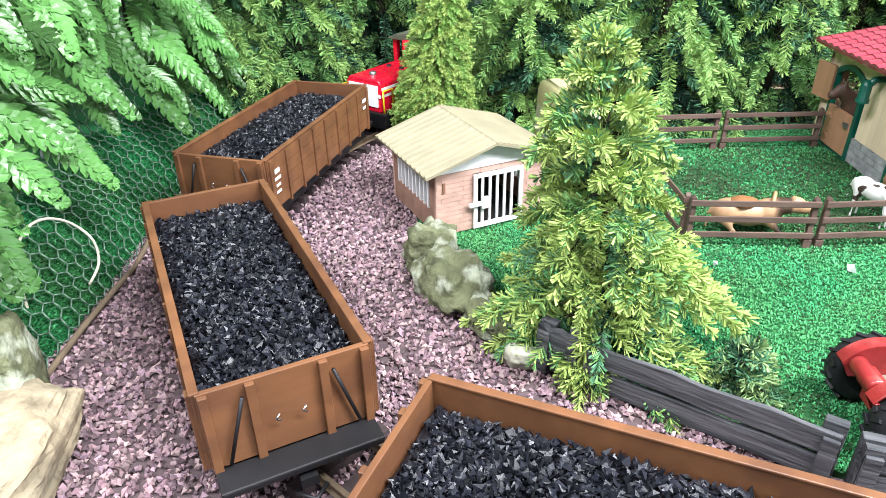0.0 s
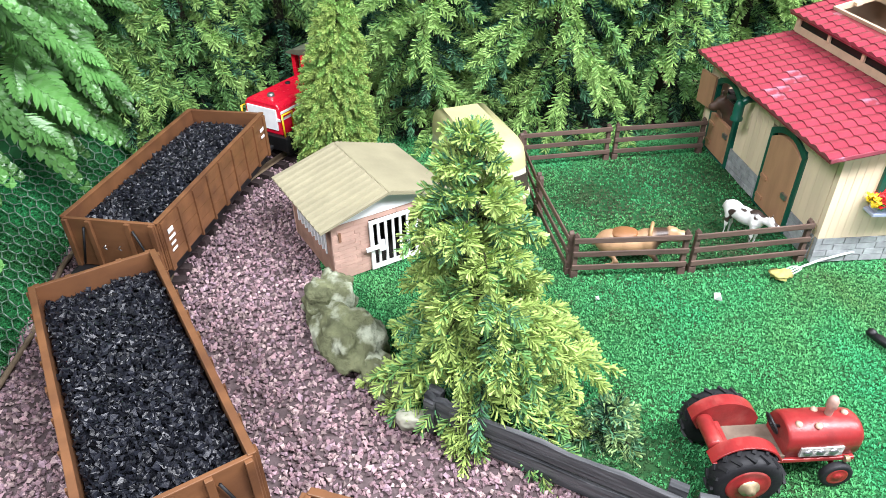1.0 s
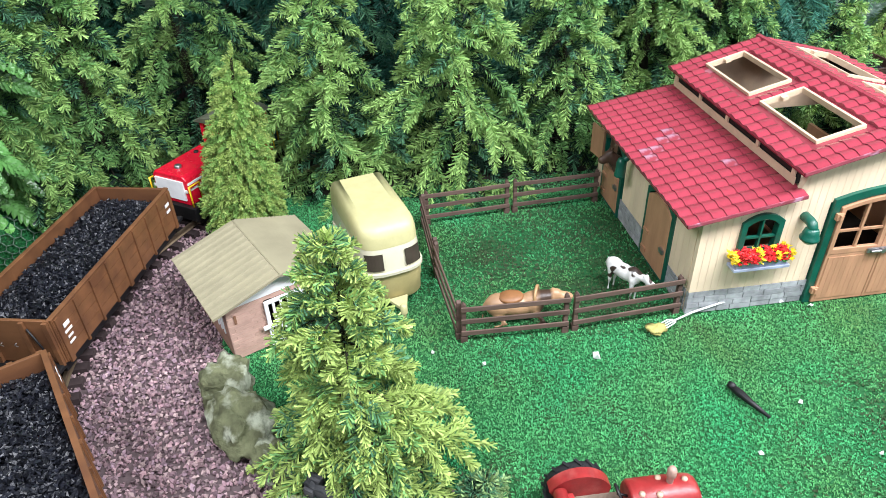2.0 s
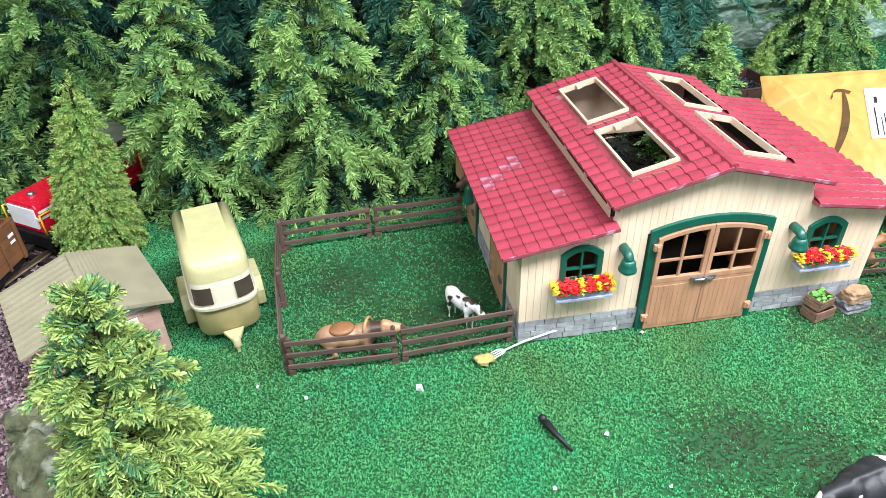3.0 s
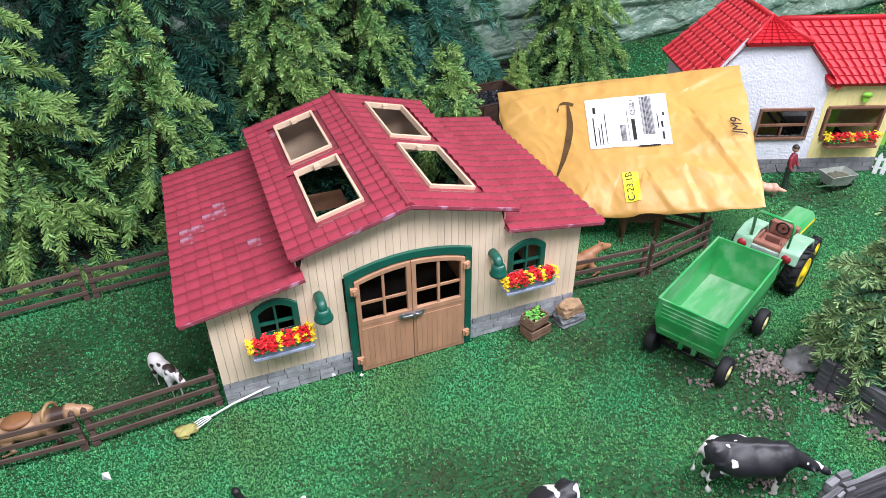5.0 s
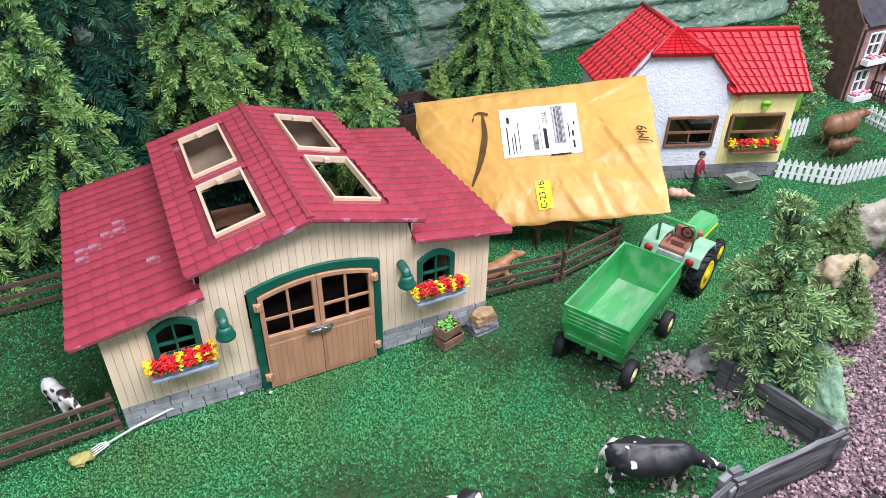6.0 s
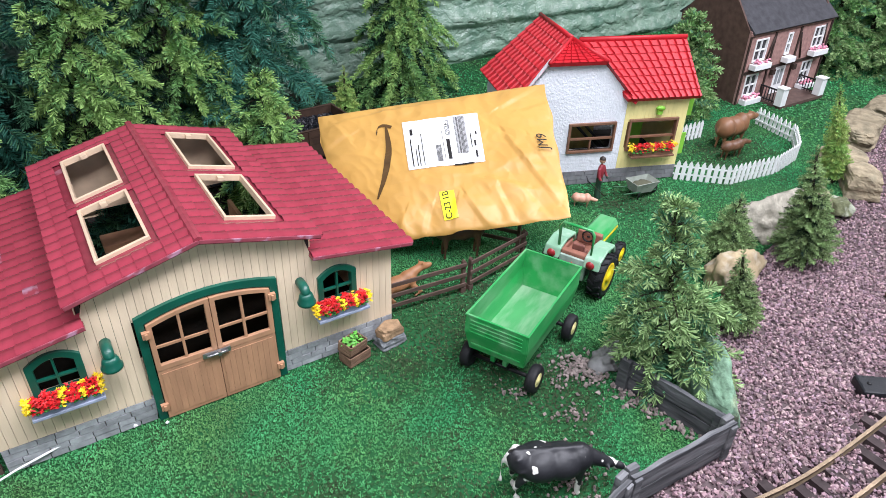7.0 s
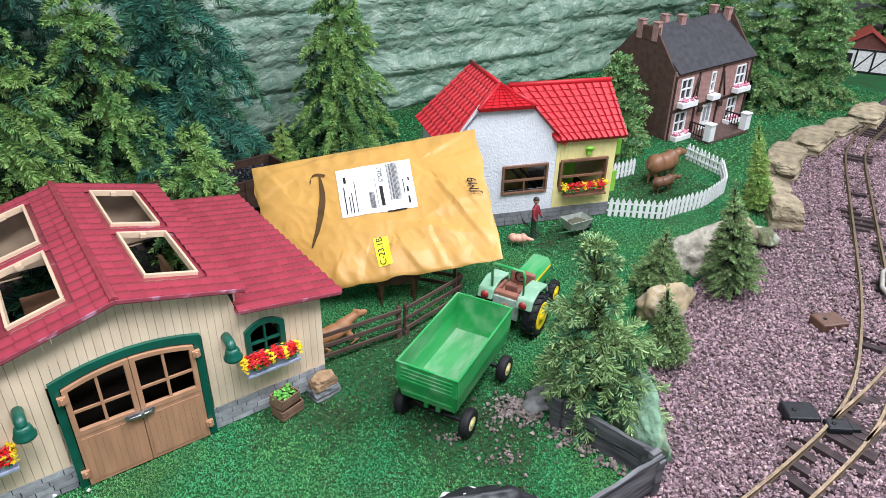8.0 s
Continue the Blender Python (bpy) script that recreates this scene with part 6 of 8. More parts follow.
def cow_shape(L, H, down):
    """A dairy cow facing +x: square hips, level back, deep barrel, bony shoulder, lowered head with ears, tufted tail."""
    z = H * 0.70
    b = [((-L * 0.36, 0, z + H * 0.03), (L * 0.16, L * 0.155, H * 0.20)), ((-L * 0.40, L * 0.085, z + H * 0.15), (L * 0.05, L * 0.045, H * 0.055)), ((-L * 0.40, -L * 0.085, z + H * 0.15), (L * 0.05, L * 0.045, H * 0.055)),
         ((-L * 0.14, 0, z - H * 0.05), (L * 0.28, L * 0.245, H * 0.27)), ((L * 0.10, 0, z - H * 0.06), (L * 0.25, L * 0.225, H * 0.27)), ((L * 0.30, 0, z + H * 0.00), (L * 0.16, L * 0.155, H * 0.23)),
         ((-L * 0.20, 0, H * 0.47), (L * 0.07, L * 0.06, H * 0.07))]
    hz = z + H * 0.16 - down * H
    hx = L * 0.66
    b += [((hx, 0, hz), (L * 0.085, L * 0.062, H * 0.085)), ((hx + L * 0.10, 0, hz - H * 0.07), (L * 0.085, L * 0.048, H * 0.062)), ((hx + L * 0.16, 0, hz - H * 0.11), (L * 0.045, L * 0.046, H * 0.05))]
    t = [([(-L * 0.46, 0, z + H * 0.20), (-L * 0.1, 0, z + H * 0.195), (L * 0.32, 0, z + H * 0.21)], [L * 0.035, L * 0.03, L * 0.035]),
         ([(L * 0.30, 0, z + H * 0.06), (L * 0.46, 0, (z + hz) / 2 + H * 0.06), (hx - L * 0.02, 0, hz + H * 0.01)], [L * 0.125, L * 0.092, L * 0.066]),
         ([(-L * 0.50, 0, z + H * 0.20), (-L * 0.56, 0, z + H * 0.02), (-L * 0.555, 0, z - H * 0.30), (-L * 0.55, 0, z - H * 0.42)], [L * 0.022, L * 0.016, L * 0.016, L * 0.032])]
    for k in (-1, 1):
        t.append(([(hx - L * 0.03, k * L * 0.045, hz + H * 0.05), (hx - L * 0.05, k * L * 0.13, hz + H * 0.05)], [L * 0.026, L * 0.016]))
        t.append(([(-L * 0.36, k * L * 0.09, z), (-L * 0.33, k * L * 0.10, H * 0.46), (-L * 0.41, k * L * 0.095, H * 0.27), (-L * 0.385, k * L * 0.095, H * 0.06), (-L * 0.36, k * L * 0.095, 0)], [L * 0.10, L * 0.065, L * 0.036, L * 0.032, L * 0.042]))
        t.append(([(L * 0.30, k * L * 0.08, z - H * 0.05), (L * 0.31, k * L * 0.085, H * 0.36), (L * 0.31, k * L * 0.085, H * 0.06), (L * 0.33, k * L * 0.085, 0)], [L * 0.075, L * 0.042, L * 0.031, L * 0.040]))
    return b, t


PIEB = patched("piebald_coat", (0.78, 0.76, 0.74), (0.045, 0.028, 0.022), 48, 0.60, 0.62)
TAN = mat("tan_coat", (0.38, 0.225, 0.12), 0.45, vary=0.3, scale=35, dirt=0.4, dirt_col=(0.20, 0.09, 0.03), dirt_scale=25)


def banded(m, a, b, c, d, colour):
    """A second coat colour between two places along the body."""
    ns, ln = links(m)
    sock = ns["Principled BSDF"].inputs["Base Color"]
    src = sock.links[0].from_socket
    sep, rmp, mx = ns.new("ShaderNodeSeparateXYZ"), ns.new("ShaderNodeValToRGB"), ns.new("ShaderNodeMix")
    mx.data_type = "RGBA"
    el = rmp.color_ramp.elements
    for p, v in ((a, 0.0), (b, 1.0), (c, 1.0), (d, 0.0)):
        e = el.new(p)
        e.color = (v, v, v, 1)
    el[0].color = el[-1].color = (0, 0, 0, 1)
    ln.new([q for q in ns if q.type == "TEX_COORD"][0].outputs["Object"], sep.inputs[0])
    ln.new(sep.outputs[0], rmp.inputs[0])
    ln.new(rmp.outputs[0], mx.inputs[0])
    ln.new(src, mx.inputs[6])
    mx.inputs[7].default_value = (*colour, 1)
    ln.new(mx.outputs[2], sock)
    return m


banded(TAN, 0.024, 0.029, 0.044, 0.047, (0.05, 0.028, 0.018))
CHEST = mat("chestnut_coat", (0.22, 0.105, 0.050), 0.5, vary=0.3, scale=30)
PIG = mat("pig_pink", (0.66, 0.34, 0.24), 0.5, vary=0.12)
b, t = quadruped(0.075, 0.062, 1.10, 0.34, 0.14, True, 0.45, 1.35)
figure("horse_figure", pose(-0.222, 0.030, -0.001, 0, 0, -6), "tan toy horse with dark harness lying behind the rails", "figurine", b, t, TAN)
b, t = quadruped(0.056, 0.058, 0.9, 0.3, 0.30, False, 0.6)
figure("horse_figure", pose(-0.066, 0.056, -0.001, 0, 0, -62), "white and dark brown piebald toy foal on the turf", "figurine", b, t, PIEB)
b, t = cow_shape(0.102, 0.075, 0.34)
figure("cow_figure", pose(0.515, -0.333, -0.001, 0, 0, -26), "black and white toy cow with lowered head", "figurine", b, t, COW)
b, t = cow_shape(0.096, 0.070, 0.05)
figure("cow_figure", pose(0.272, -0.308, -0.001, 0, 0, 192), "black and white toy cow on trodden turf", "figurine", b, t, COW)
b, t = quadruped(0.075, 0.06, 1.0, 0.3, 0.1, True, 0.5)
figure("horse_figure", pose(0.545, 0.075, -0.001, 0, 0, 5), "chestnut toy foal lying by the stable wall", "figurine", b, t, mat("light_chestnut", (0.36, 0.17, 0.075), 0.5, vary=0.2))
b, t = quadruped(0.085, 0.075, 1.0, 0.3, 0.2, False, 0.5)
figure("horse_figure", pose(0.70, 0.125, -0.001, 0, 0, -20), "dark brown toy horse standing under the mailer", "figurine", b, t, mat("dark_bay", (0.09, 0.045, 0.025), 0.5))
b, t = quadruped(0.036, 0.027, 1.5, 0.2, 0.25, False, 0.2, 1.3)
figure("pig_figure", pose(1.010, 0.155, -0.001, 0, 0, -40), "pink toy pig standing on the grass", "figurine", b, t, PIG, 0.001)
b, t = quadruped(0.090, 0.076, 1.4, 0.3, 0.02, False, 0.25, 1.2)
figure("horse_figure", pose(1.530, 0.205, -0.001, 0, 0, -2), "brown toy mare inside the white picket enclosure", "figurine", b, t, CHEST, 0.002)
b, t = quadruped(0.058, 0.045, 1.25, 0.3, 0.12, False, 0.25, 1.25)
figure("horse_figure", pose(1.478, 0.158, -0.001, 0, 0, -8), "dark brown toy foal inside the white picket enclosure", "figurine", b, t, mat("dark_chestnut", (0.13, 0.06, 0.03), 0.5), 0.0016)
figure("horse_figure", pose(-0.004, 0.293, 0.0), "dark brown toy horse looking out over the half door", "figurine", [((-0.015, 0, 0.086), (0.0095, 0.0065, 0.0075)), ((-0.006, 0, 0.092), (0.010, 0.008, 0.010)), ((0.032, 0, 0.052), (0.030, 0.016, 0.02))],
       [([(0.022, 0, 0.058), (0.010, 0, 0.078), (-0.006, 0, 0.094)], [0.016, 0.012, 0.009]), ([(-0.004, 0.005, 0.10), (-0.003, 0.006, 0.110)], [0.0025, 0.0012]), ([(-0.004, -0.005, 0.10), (-0.003, -0.006, 0.110)], [0.0025, 0.0012]), ([(0.04, 0.01, 0.05), (0.04, 0.01, 0.003)], 0.006), ([(0.04, -0.01, 0.05), (0.04, -0.01, 0.003)], 0.006)], mat("bay_coat", (0.10, 0.055, 0.038), 0.5, vary=0.3))
# dark harness lying round the tan horse's neck
hn = thing("horse_harness", "dark leather loop harness hung on the toy horse", "harness", pose(-0.196, 0.030, 0.032))
part("collar", G().tube([(0.006 * math.cos(a), 0.013 * math.cos(a), 0.017 * math.sin(a)) for a in [i * 0.3927 for i in range(16)]], 0.0022, 6, 0, None, True), mat("harness_leather", (0.36, 0.22, 0.10), 0.5), hn)
part("saddle_pad", G().blob((-0.034, 0, 0.006), (0.017, 0.014, 0.006), 3, 0.1, 1, 3), mat("saddle_tan", (0.25, 0.11, 0.04), 0.5), hn)


# ---- farmer figure and barrow ----
def farmer(m):
    fig = [((0, 0, 0.040), (0.0065, 0.0045, 0.012)), ((0, 0, 0.0575), (0.004, 0.0044, 0.0052)), ((0, 0, 0.029), (0.006, 0.0045, 0.006))]
    tb = [([(0.003, 0, 0.028), (0.0035, 0, 0.013), (0.0035, -0.002, 0)], [0.0034, 0.0028, 0.003]), ([(-0.003, 0, 0.028), (-0.0035, 0, 0.013), (-0.0035, -0.002, 0)], [0.0034, 0.0028, 0.003]),
          ([(0.0065, 0, 0.047), (0.009, -0.003, 0.036), (0.008, -0.008, 0.030)], [0.0024, 0.002, 0.0018]), ([(-0.0065, 0, 0.047), (-0.009, -0.003, 0.036), (-0.009, -0.008, 0.030)], [0.0024, 0.002, 0.0018])]
    mm = mat("painted_figure", (0.03, 0.10, 0.05), 0.5)
    # dark trousers, red shirt, dark hair by height
    ns, ln = links(mm)
    sep = ns.new("ShaderNodeSeparateXYZ")
    ln.new(ns["Texture Coordinate"].outputs["Object"], sep.inputs[0])
    rp = ns.new("ShaderNodeValToRGB")
    rp.color_ramp.interpolation = "CONSTANT"
    mr = ns.new("ShaderNodeMapRange")
    mr.inputs[2].default_value = 0.07
    ln.new(sep.outputs[2], mr.inputs[0])
    ln.new(mr.outputs[0], rp.inputs[0])
    el = rp.color_ramp.elements
    el[0].color = (0.02, 0.05, 0.03, 1)
    el[1].position, el[1].color = 0.47, (0.22, 0.02, 0.03, 1)
    for p_, c_ in ((0.745, (0.45, 0.25, 0.17, 1)), (0.825, (0.03, 0.02, 0.015, 1))):
        e_ = el.new(p_)
        e_.color = c_
    ln.new(rp.outputs[0], ns["Principled BSDF"].inputs["Base Color"])
    return figure("farmer_figure", m, "small painted toy farmer in red shirt and dark overalls", "figurine", fig, tb, mm, 0.0008)


farmer(pose(1.061, 0.164, -0.002, 0, 0, 20) @ Matrix.Scale(1.52, 4))
hf = thing("hay_fork", "tiny dark hay fork leaning beside the farmer figure", "fork", pose(1.050, 0.157, 0.0))
part("handle", G().tube([(0.022, -0.014, 0.004), (-0.012, 0.004, 0.038)], 0.0009, 5), BARK, hf)
part("tines", G().tube([(-0.012, 0.004, 0.038), (-0.022, 0.004, 0.043), (-0.026, 0.006, 0.053)], 0.0007, 4).tube([(-0.012, 0.004, 0.038), (-0.016, 0.011, 0.044), (-0.020, 0.014, 0.054)], 0.0007, 4).tube([(-0.012, 0.004, 0.038), (-0.019, 0.008, 0.044), (-0.023, 0.010, 0.054)], 0.0007, 4), BLACK, hf)
wb = thing("wheelbarrow", "grey green toy wheelbarrow with black wheel", "wheelbarrow", pose(1.148, 0.128, 0, 0, 0, -8))
v = [(-0.022, -0.013, 0.014), (0.018, -0.013, 0.012), (0.018, 0.013, 0.012), (-0.022, 0.013, 0.014), (-0.028, -0.020, 0.036), (0.030, -0.019, 0.036), (0.030, 0.019, 0.036), (-0.028, 0.020, 0.036)]
tray = part("tray", G().add(v, [(0, 3, 2, 1), (0, 1, 5, 4), (1, 2, 6, 5), (2, 3, 7, 6), (3, 0, 4, 7)]), mat("barrow_grey", (0.30, 0.33, 0.28), 0.5), wb)
tray.modifiers.new("thick", "SOLIDIFY").thickness = 0.0012
part("load", G().blob((0, 0, 0.026), (0.024, 0.0155, 0.006), 4, 0.3, 3, 3), mat("barrow_soil", (0.10, 0.10, 0.065), 0.9, bump=0.8), wb, "dark soil heaped in the tray")
part("wheel", G().lathe([(0.002, -0.003), (0.008, -0.003), (0.0095, -0.0015), (0.0095, 0.0015), (0.008, 0.003), (0.002, 0.003)], 16), RUBBER, wb, m=pose(0.034, 0, 0.0095, 90, 0, 0))
for k in (-1, 1):
    part("handle", G().tube([(0.036, k * 0.005, 0.010), (-0.02, k * 0.014, 0.017), (-0.058, k * 0.018, 0.022)], 0.0014, 6), mat("barrow_green", (0.03, 0.12, 0.05), 0.5), wb)
    part("leg", G().tube([(-0.012, k * 0.013, 0.016), (-0.016, k * 0.014, 0.0)], 0.0013, 5), BLACK, wb)


# ---- crates, bales, loose bits ----
def crate(m, label, fill=False, w=0.030, d=0.021, h=0.017):
    c = thing("wooden_crate", label, "crate", m, "stacked crates")
    W_ = mat("crate_wood", (0.19, 0.115, 0.075), 0.7, vary=0.35, obj=0.12)
    part("base", G().box(-w / 2, w / 2, -d / 2, d / 2, 0, 0.0015), W_, c)
    for r in range(3):
        z = 0.0012 + r * h / 3
        for k in (-1, 1):
            part("slat", G().box(-w / 2, w / 2, k * d / 2 - 0.0008, k * d / 2 + 0.0008, z, z + h / 3 - 0.0010), W_, c)
            part("slat", G().box(k * w / 2 - 0.0008, k * w / 2 + 0.0008, -d / 2 + 0.001, d / 2 - 0.001, z, z + h / 3 - 0.0010), W_, c)
    if fill:
        g = G()
        rnd = random.Random(5)
        for i in range(60):
            p = Vector((rnd.uniform(-w / 2, w / 2) * 0.95, rnd.uniform(-d / 2, d / 2) * 0.95, h * 0.85 + rnd.uniform(-0.002, 0.005)))
            mx = Matrix.Translation(p) @ Euler((rnd.uniform(-0.8, 0.8), rnd.uniform(-0.8, 0.8), rnd.uniform(0, 6))).to_matrix().to_4x4()
            g.add([(-0.0045, 0, 0), (0, -0.0025, 0.001), (0.0045, 0, 0), (0, 0.0025, 0.001)], [(0, 1, 2, 3)], 0, mx)
        part("lettuce", g, mat("lettuce_green", (0.13, 0.42, 0.06), 0.5, island=0.3), c, "bright green lettuce leaves", kind="stuff")
    return c


crate(pose(0.423, -0.024, 0.0, 0, 0, 14), "brown slatted toy crate on the turf", False, 0.036, 0.024, 0.016)
crate(pose(0.420, -0.022, 0.0175, 4, 6, 22), "brown slatted toy crate full of green lettuce", True, 0.033, 0.023, 0.016)
STRAW = mat("straw_bale", (0.30, 0.195, 0.11), 0.85, vary=0.4, scale=90, bump=0.9, bscale=250)
ledge((0.482, -0.016, 0.0185), (0.0185, 0.012, 0.017), 31, STRAW, "brown toy straw bale on a grey block", 12, "hay_bale", "bale", 0.015)
ledge((0.483, -0.016, 0.003), (0.022, 0.0145, 0.0165), 33, mat("grey_block", (0.17, 0.18, 0.185), 0.8, vary=0.4, scale=120, bump=0.8), "rough grey toy stone block", 8, "stone_block", "block", 0.02)

fk = thing("pitch_fork", "white toy pitchfork with yellow hay tuft lying on the turf", "fork", pose(-0.045, -0.027, 0.003, 0, 0, 22))
part("handle", G().tube([(0.024, 0, 0.004), (0.055, -0.002, 0.006), (0.105, -0.012, 0.010)], 0.0014, 6), WHITE, fk)
for k in (-1.5, -0.5, 0.5, 1.5):
    part("tine", G().tube([(0.024, k * 0.002, 0.004), (0.016, k * 0.0034, 0.005), (0.0, k * 0.0036, 0.003)], 0.0008, 5), WHITE, fk)
g = G().blob((-0.006, 0, 0.004), (0.012, 0.009, 0.005), 2, 0.8, 2, 3)
part("hay_tuft", g, mat("hay_olive", (0.36, 0.33, 0.11), 0.9, vary=0.4, bump=1.0, bscale=300), fk, "yellow hay tuft")
tagged(part("black_tool", G().tube([(-0.026, 0, 0.006), (-0.010, 0, 0.007), (0.004, 0.001, 0.006), (0.030, 0.004, 0.004)], [0.0035, 0.005, 0.0035, 0.0018], 8).blob((-0.022, 0, 0.008), (0.006, 0.005, 0.005), 4, 0.5, 2, 2), BLACK, m=pose(0.0, -0.16, 0, 0, 0, -72)), "small black plastic tool lying on the turf", "tool")


# ---- red tractor ----
def tyre(parent, mx, r, w, hub, hub_m, lugs=0, rim=0.6):
    t = part("wheel", G().lathe([(r * rim, -w * 0.42), (r * 0.86, -w * 0.5), (r * 0.97, -w * 0.38), (r, -w * 0.15), (r, w * 0.15), (r * 0.97, w * 0.38), (r * 0.86, w * 0.5), (r * rim, w * 0.42)], 28), RUBBER, parent, "black rubber wheel", m=mx)
    part("rim", G().lathe([(r * rim * 1.02, w * 0.41), (r * rim * 0.97, w * 0.47), (r * rim * 0.85, w * 0.45), (r * 0.26, w * 0.43), (r * 0.24, w * 0.50), (r * 0.15, w * 0.55), (0.0004, w * 0.55)], 22), hub_m, t, hub)
    if lugs:
        g = G()
        for i in range(lugs):
            for k in (-1, 1):
                a = 6.2832 * (i + (0.25 if k > 0 else -0.25)) / lugs
                mx2 = Matrix.Rotation(a, 4, "Z") @ Matrix.Translation((r, 0, k * w * 0.22)) @ Matrix.Rotation(k * 0.6, 4, "X")
                g.box(-r * 0.03, r * 0.05, -r * 0.045, r * 0.045, -w * 0.24, w * 0.24, 0, mx2)
        part("tread", g, RUBBER, t, kind="stuff")
    return t


TCAP = mat("worn_pale_caps", (0.52, 0.36, 0.26), 0.5, vary=0.4, scale=200)
HUBS = mat("dull_brass_hub", (0.42, 0.33, 0.20), 0.45, vary=0.4, metal=0.6)


def red_tractor(m):
    t = thing("red_tractor", "worn red vintage toy tractor with black tyres", "tractor", m)
    prof = [(-0.0185, 0.036), (-0.0195, 0.050)] + [(-0.0195 * math.cos(a), 0.0535 + 0.0155 * math.sin(a)) for a in [0.25 + 2.64 * i / 11 for i in range(12)]] + [(0.0195, 0.050), (0.0185, 0.036)]
    rows = [(0.017, 0.93), (0.020, 1.0), (0.050, 1.0), (0.078, 0.97), (0.085, 0.93), (0.0885, 0.85), (0.0895, 0.70)]
    n = len(prof)
    g = G().add([(x, y * q, 0.036 + (z - 0.036) * q) for x, q in rows for y, z in prof], [(i * n + j, i * n + (j + 1) % n, (i + 1) * n + (j + 1) % n, (i + 1) * n + j) for i in range(len(rows) - 1) for j in range(n)], 0, None, True)
    g.add([(rows[-1][0], y * rows[-1][1], 0.036 + (z - 0.036) * rows[-1][1]) for y, z in prof], [tuple(range(n))]).add([(rows[0][0], y * rows[0][1], 0.036 + (z - 0.036) * rows[0][1]) for y, z in prof], [tuple(range(n))[::-1]])
    part("hood", g.weld(), TRED, t, "faded red bonnet")
    part("grille", G().box(0.0880, 0.0912, -0.011, 0.011, 0.038, 0.056), mat("grille_grey", (0.55, 0.53, 0.5), 0.4, vary=0.4, scale=200), t, "worn silver grille", 0.001)
    for k in (-1, 1):
        en = part("engine_block", G().box(0.030, 0.070, k * 0.0195 - 0.0015, k * 0.0195 + 0.0015, 0.038, 0.049), mat("engine_silver", (0.5, 0.47, 0.44), 0.4, vary=0.6, scale=260, bump=0.8), t, "silver engine detail")
        for i in range(3):
            part("cylinder", G().blob((0.037 + i * 0.012, k * 0.021, 0.0435), (0.0045, 0.002, 0.004), i, 0.3, 2, 2), METAL, en)
        tyre(t, pose(-0.026, k * 0.036, 0.032, -90 * k, 0, 0), 0.0325, 0.020, "red rim with silver hub", TRED, 16, 0.62)
        tyre(t, pose(0.070, k * 0.024, 0.0145, -90 * k, 0, 0), 0.0150, 0.008, "red front rim", TRED, 0, 0.66)
        part("hub", G().lathe([(0.0095, 0), (0.0090, 0.002), (0.0055, 0.003), (0.0040, 0.006), (0.0005, 0.0065)], 14, 0, pose(-0.026, k * 0.0462, 0.032, -90 * k, 0, 0)), HUBS, t, "dull brass wheel hub")
        part("headlight", G().lathe([(0.0034, 0), (0.0034, 0.004), (0.0005, 0.0050)], 10, 0, pose(0.074, k * 0.0215, 0.033, 0, 90, 0)), HUBS, t, "small brass headlight")
        fd = []
        for i in range(24):
            a = math.radians(25 + i * 125 / 23)
            fd.append((-0.026 + 0.037 * math.cos(a), 0.032 + 0.0365 * math.sin(a)))
        inn = [(-0.026 + 0.0350 * math.cos(math.radians(25 + i * 125 / 23)), 0.032 + 0.0345 * math.sin(math.radians(25 + i * 125 / 23))) for i in range(24)]
        part("fender", G().ring(fd, inn, k * 0.020, k * 0.032, "y") if k > 0 else G().ring(fd, inn, -0.032, -0.020, "y"), TRED, t, "faded red mudguard", 0.001)
        part("fender_side", G().prism([(x, z) for x, z in fd] + [(-0.050, 0.036), (0.006, 0.034)], k * 0.019, k * 0.0205, "y"), TRED, t)
    part("chassis", G().box(-0.040, 0.086, -0.012, 0.012, 0.020, 0.037), TRED, t, "red chassis", 0.0015)
    part("side_beam", G().box(0.0, 0.084, -0.021, 0.021, 0.030, 0.0345), TRED, t, bevel=0.001)
    part("front_axle", G().tube([(0.070, -0.022, 0.015), (0.070, 0, 0.024), (0.070, 0.022, 0.015)], 0.003, 6), TRED, t)
    part("platform", G().box(-0.042, 0.018, -0.019, 0.019, 0.034, 0.038), mat("platform_brown", (0.16, 0.12, 0.09), 0.7), t, "brown foot platform")
    part("seat", G().box(-0.046, -0.034, -0.015, 0.015, 0.036, 0.052).tube([(-0.048, -0.017, 0.053), (-0.048, 0.017, 0.053)], 0.0075, 10), TRED, t, "red padded seat back", 0.002)
    part("steering_wheel", G().tube([(0.008 - 0.004 * math.cos(a), 0.0095 * math.sin(a), 0.062 + 0.009 * math.cos(a)) for a in [i * 0.5236 for i in range(12)]], 0.0014, 5, 0, None, True).tube([(0.006, 0, 0.062), (0.018, 0, 0.056)], 0.0014, 5).tube([(0.008, -0.0095, 0.062), (0.008, 0.0095, 0.062)], 0.001, 4), BLACK, t, "black steering wheel")
    part("exhaust_pipe", G().lathe([(0.0035, 0), (0.0035, 0.010), (0.005, 0.012), (0.005, 0.020), (0.003, 0.024), (0.0005, 0.024)], 10, 0, pose(0.060, 0.002, 0.066, 0, 0, 0)), mat("exhaust_worn", (0.40, 0.25, 0.2), 0.5, vary=0.5), t, "worn exhaust pipe")
    for x, y in ((0.028, -0.008), (0.045, -0.011), (0.076, 0.003), (0.050, 0.008)):
        part("cap", G().lathe([(0.003, 0), (0.003, 0.003), (0.0005, 0.0038)], 10, 0, pose(x, y, 0.0665)), TCAP, t, "worn pale cap")
    return t


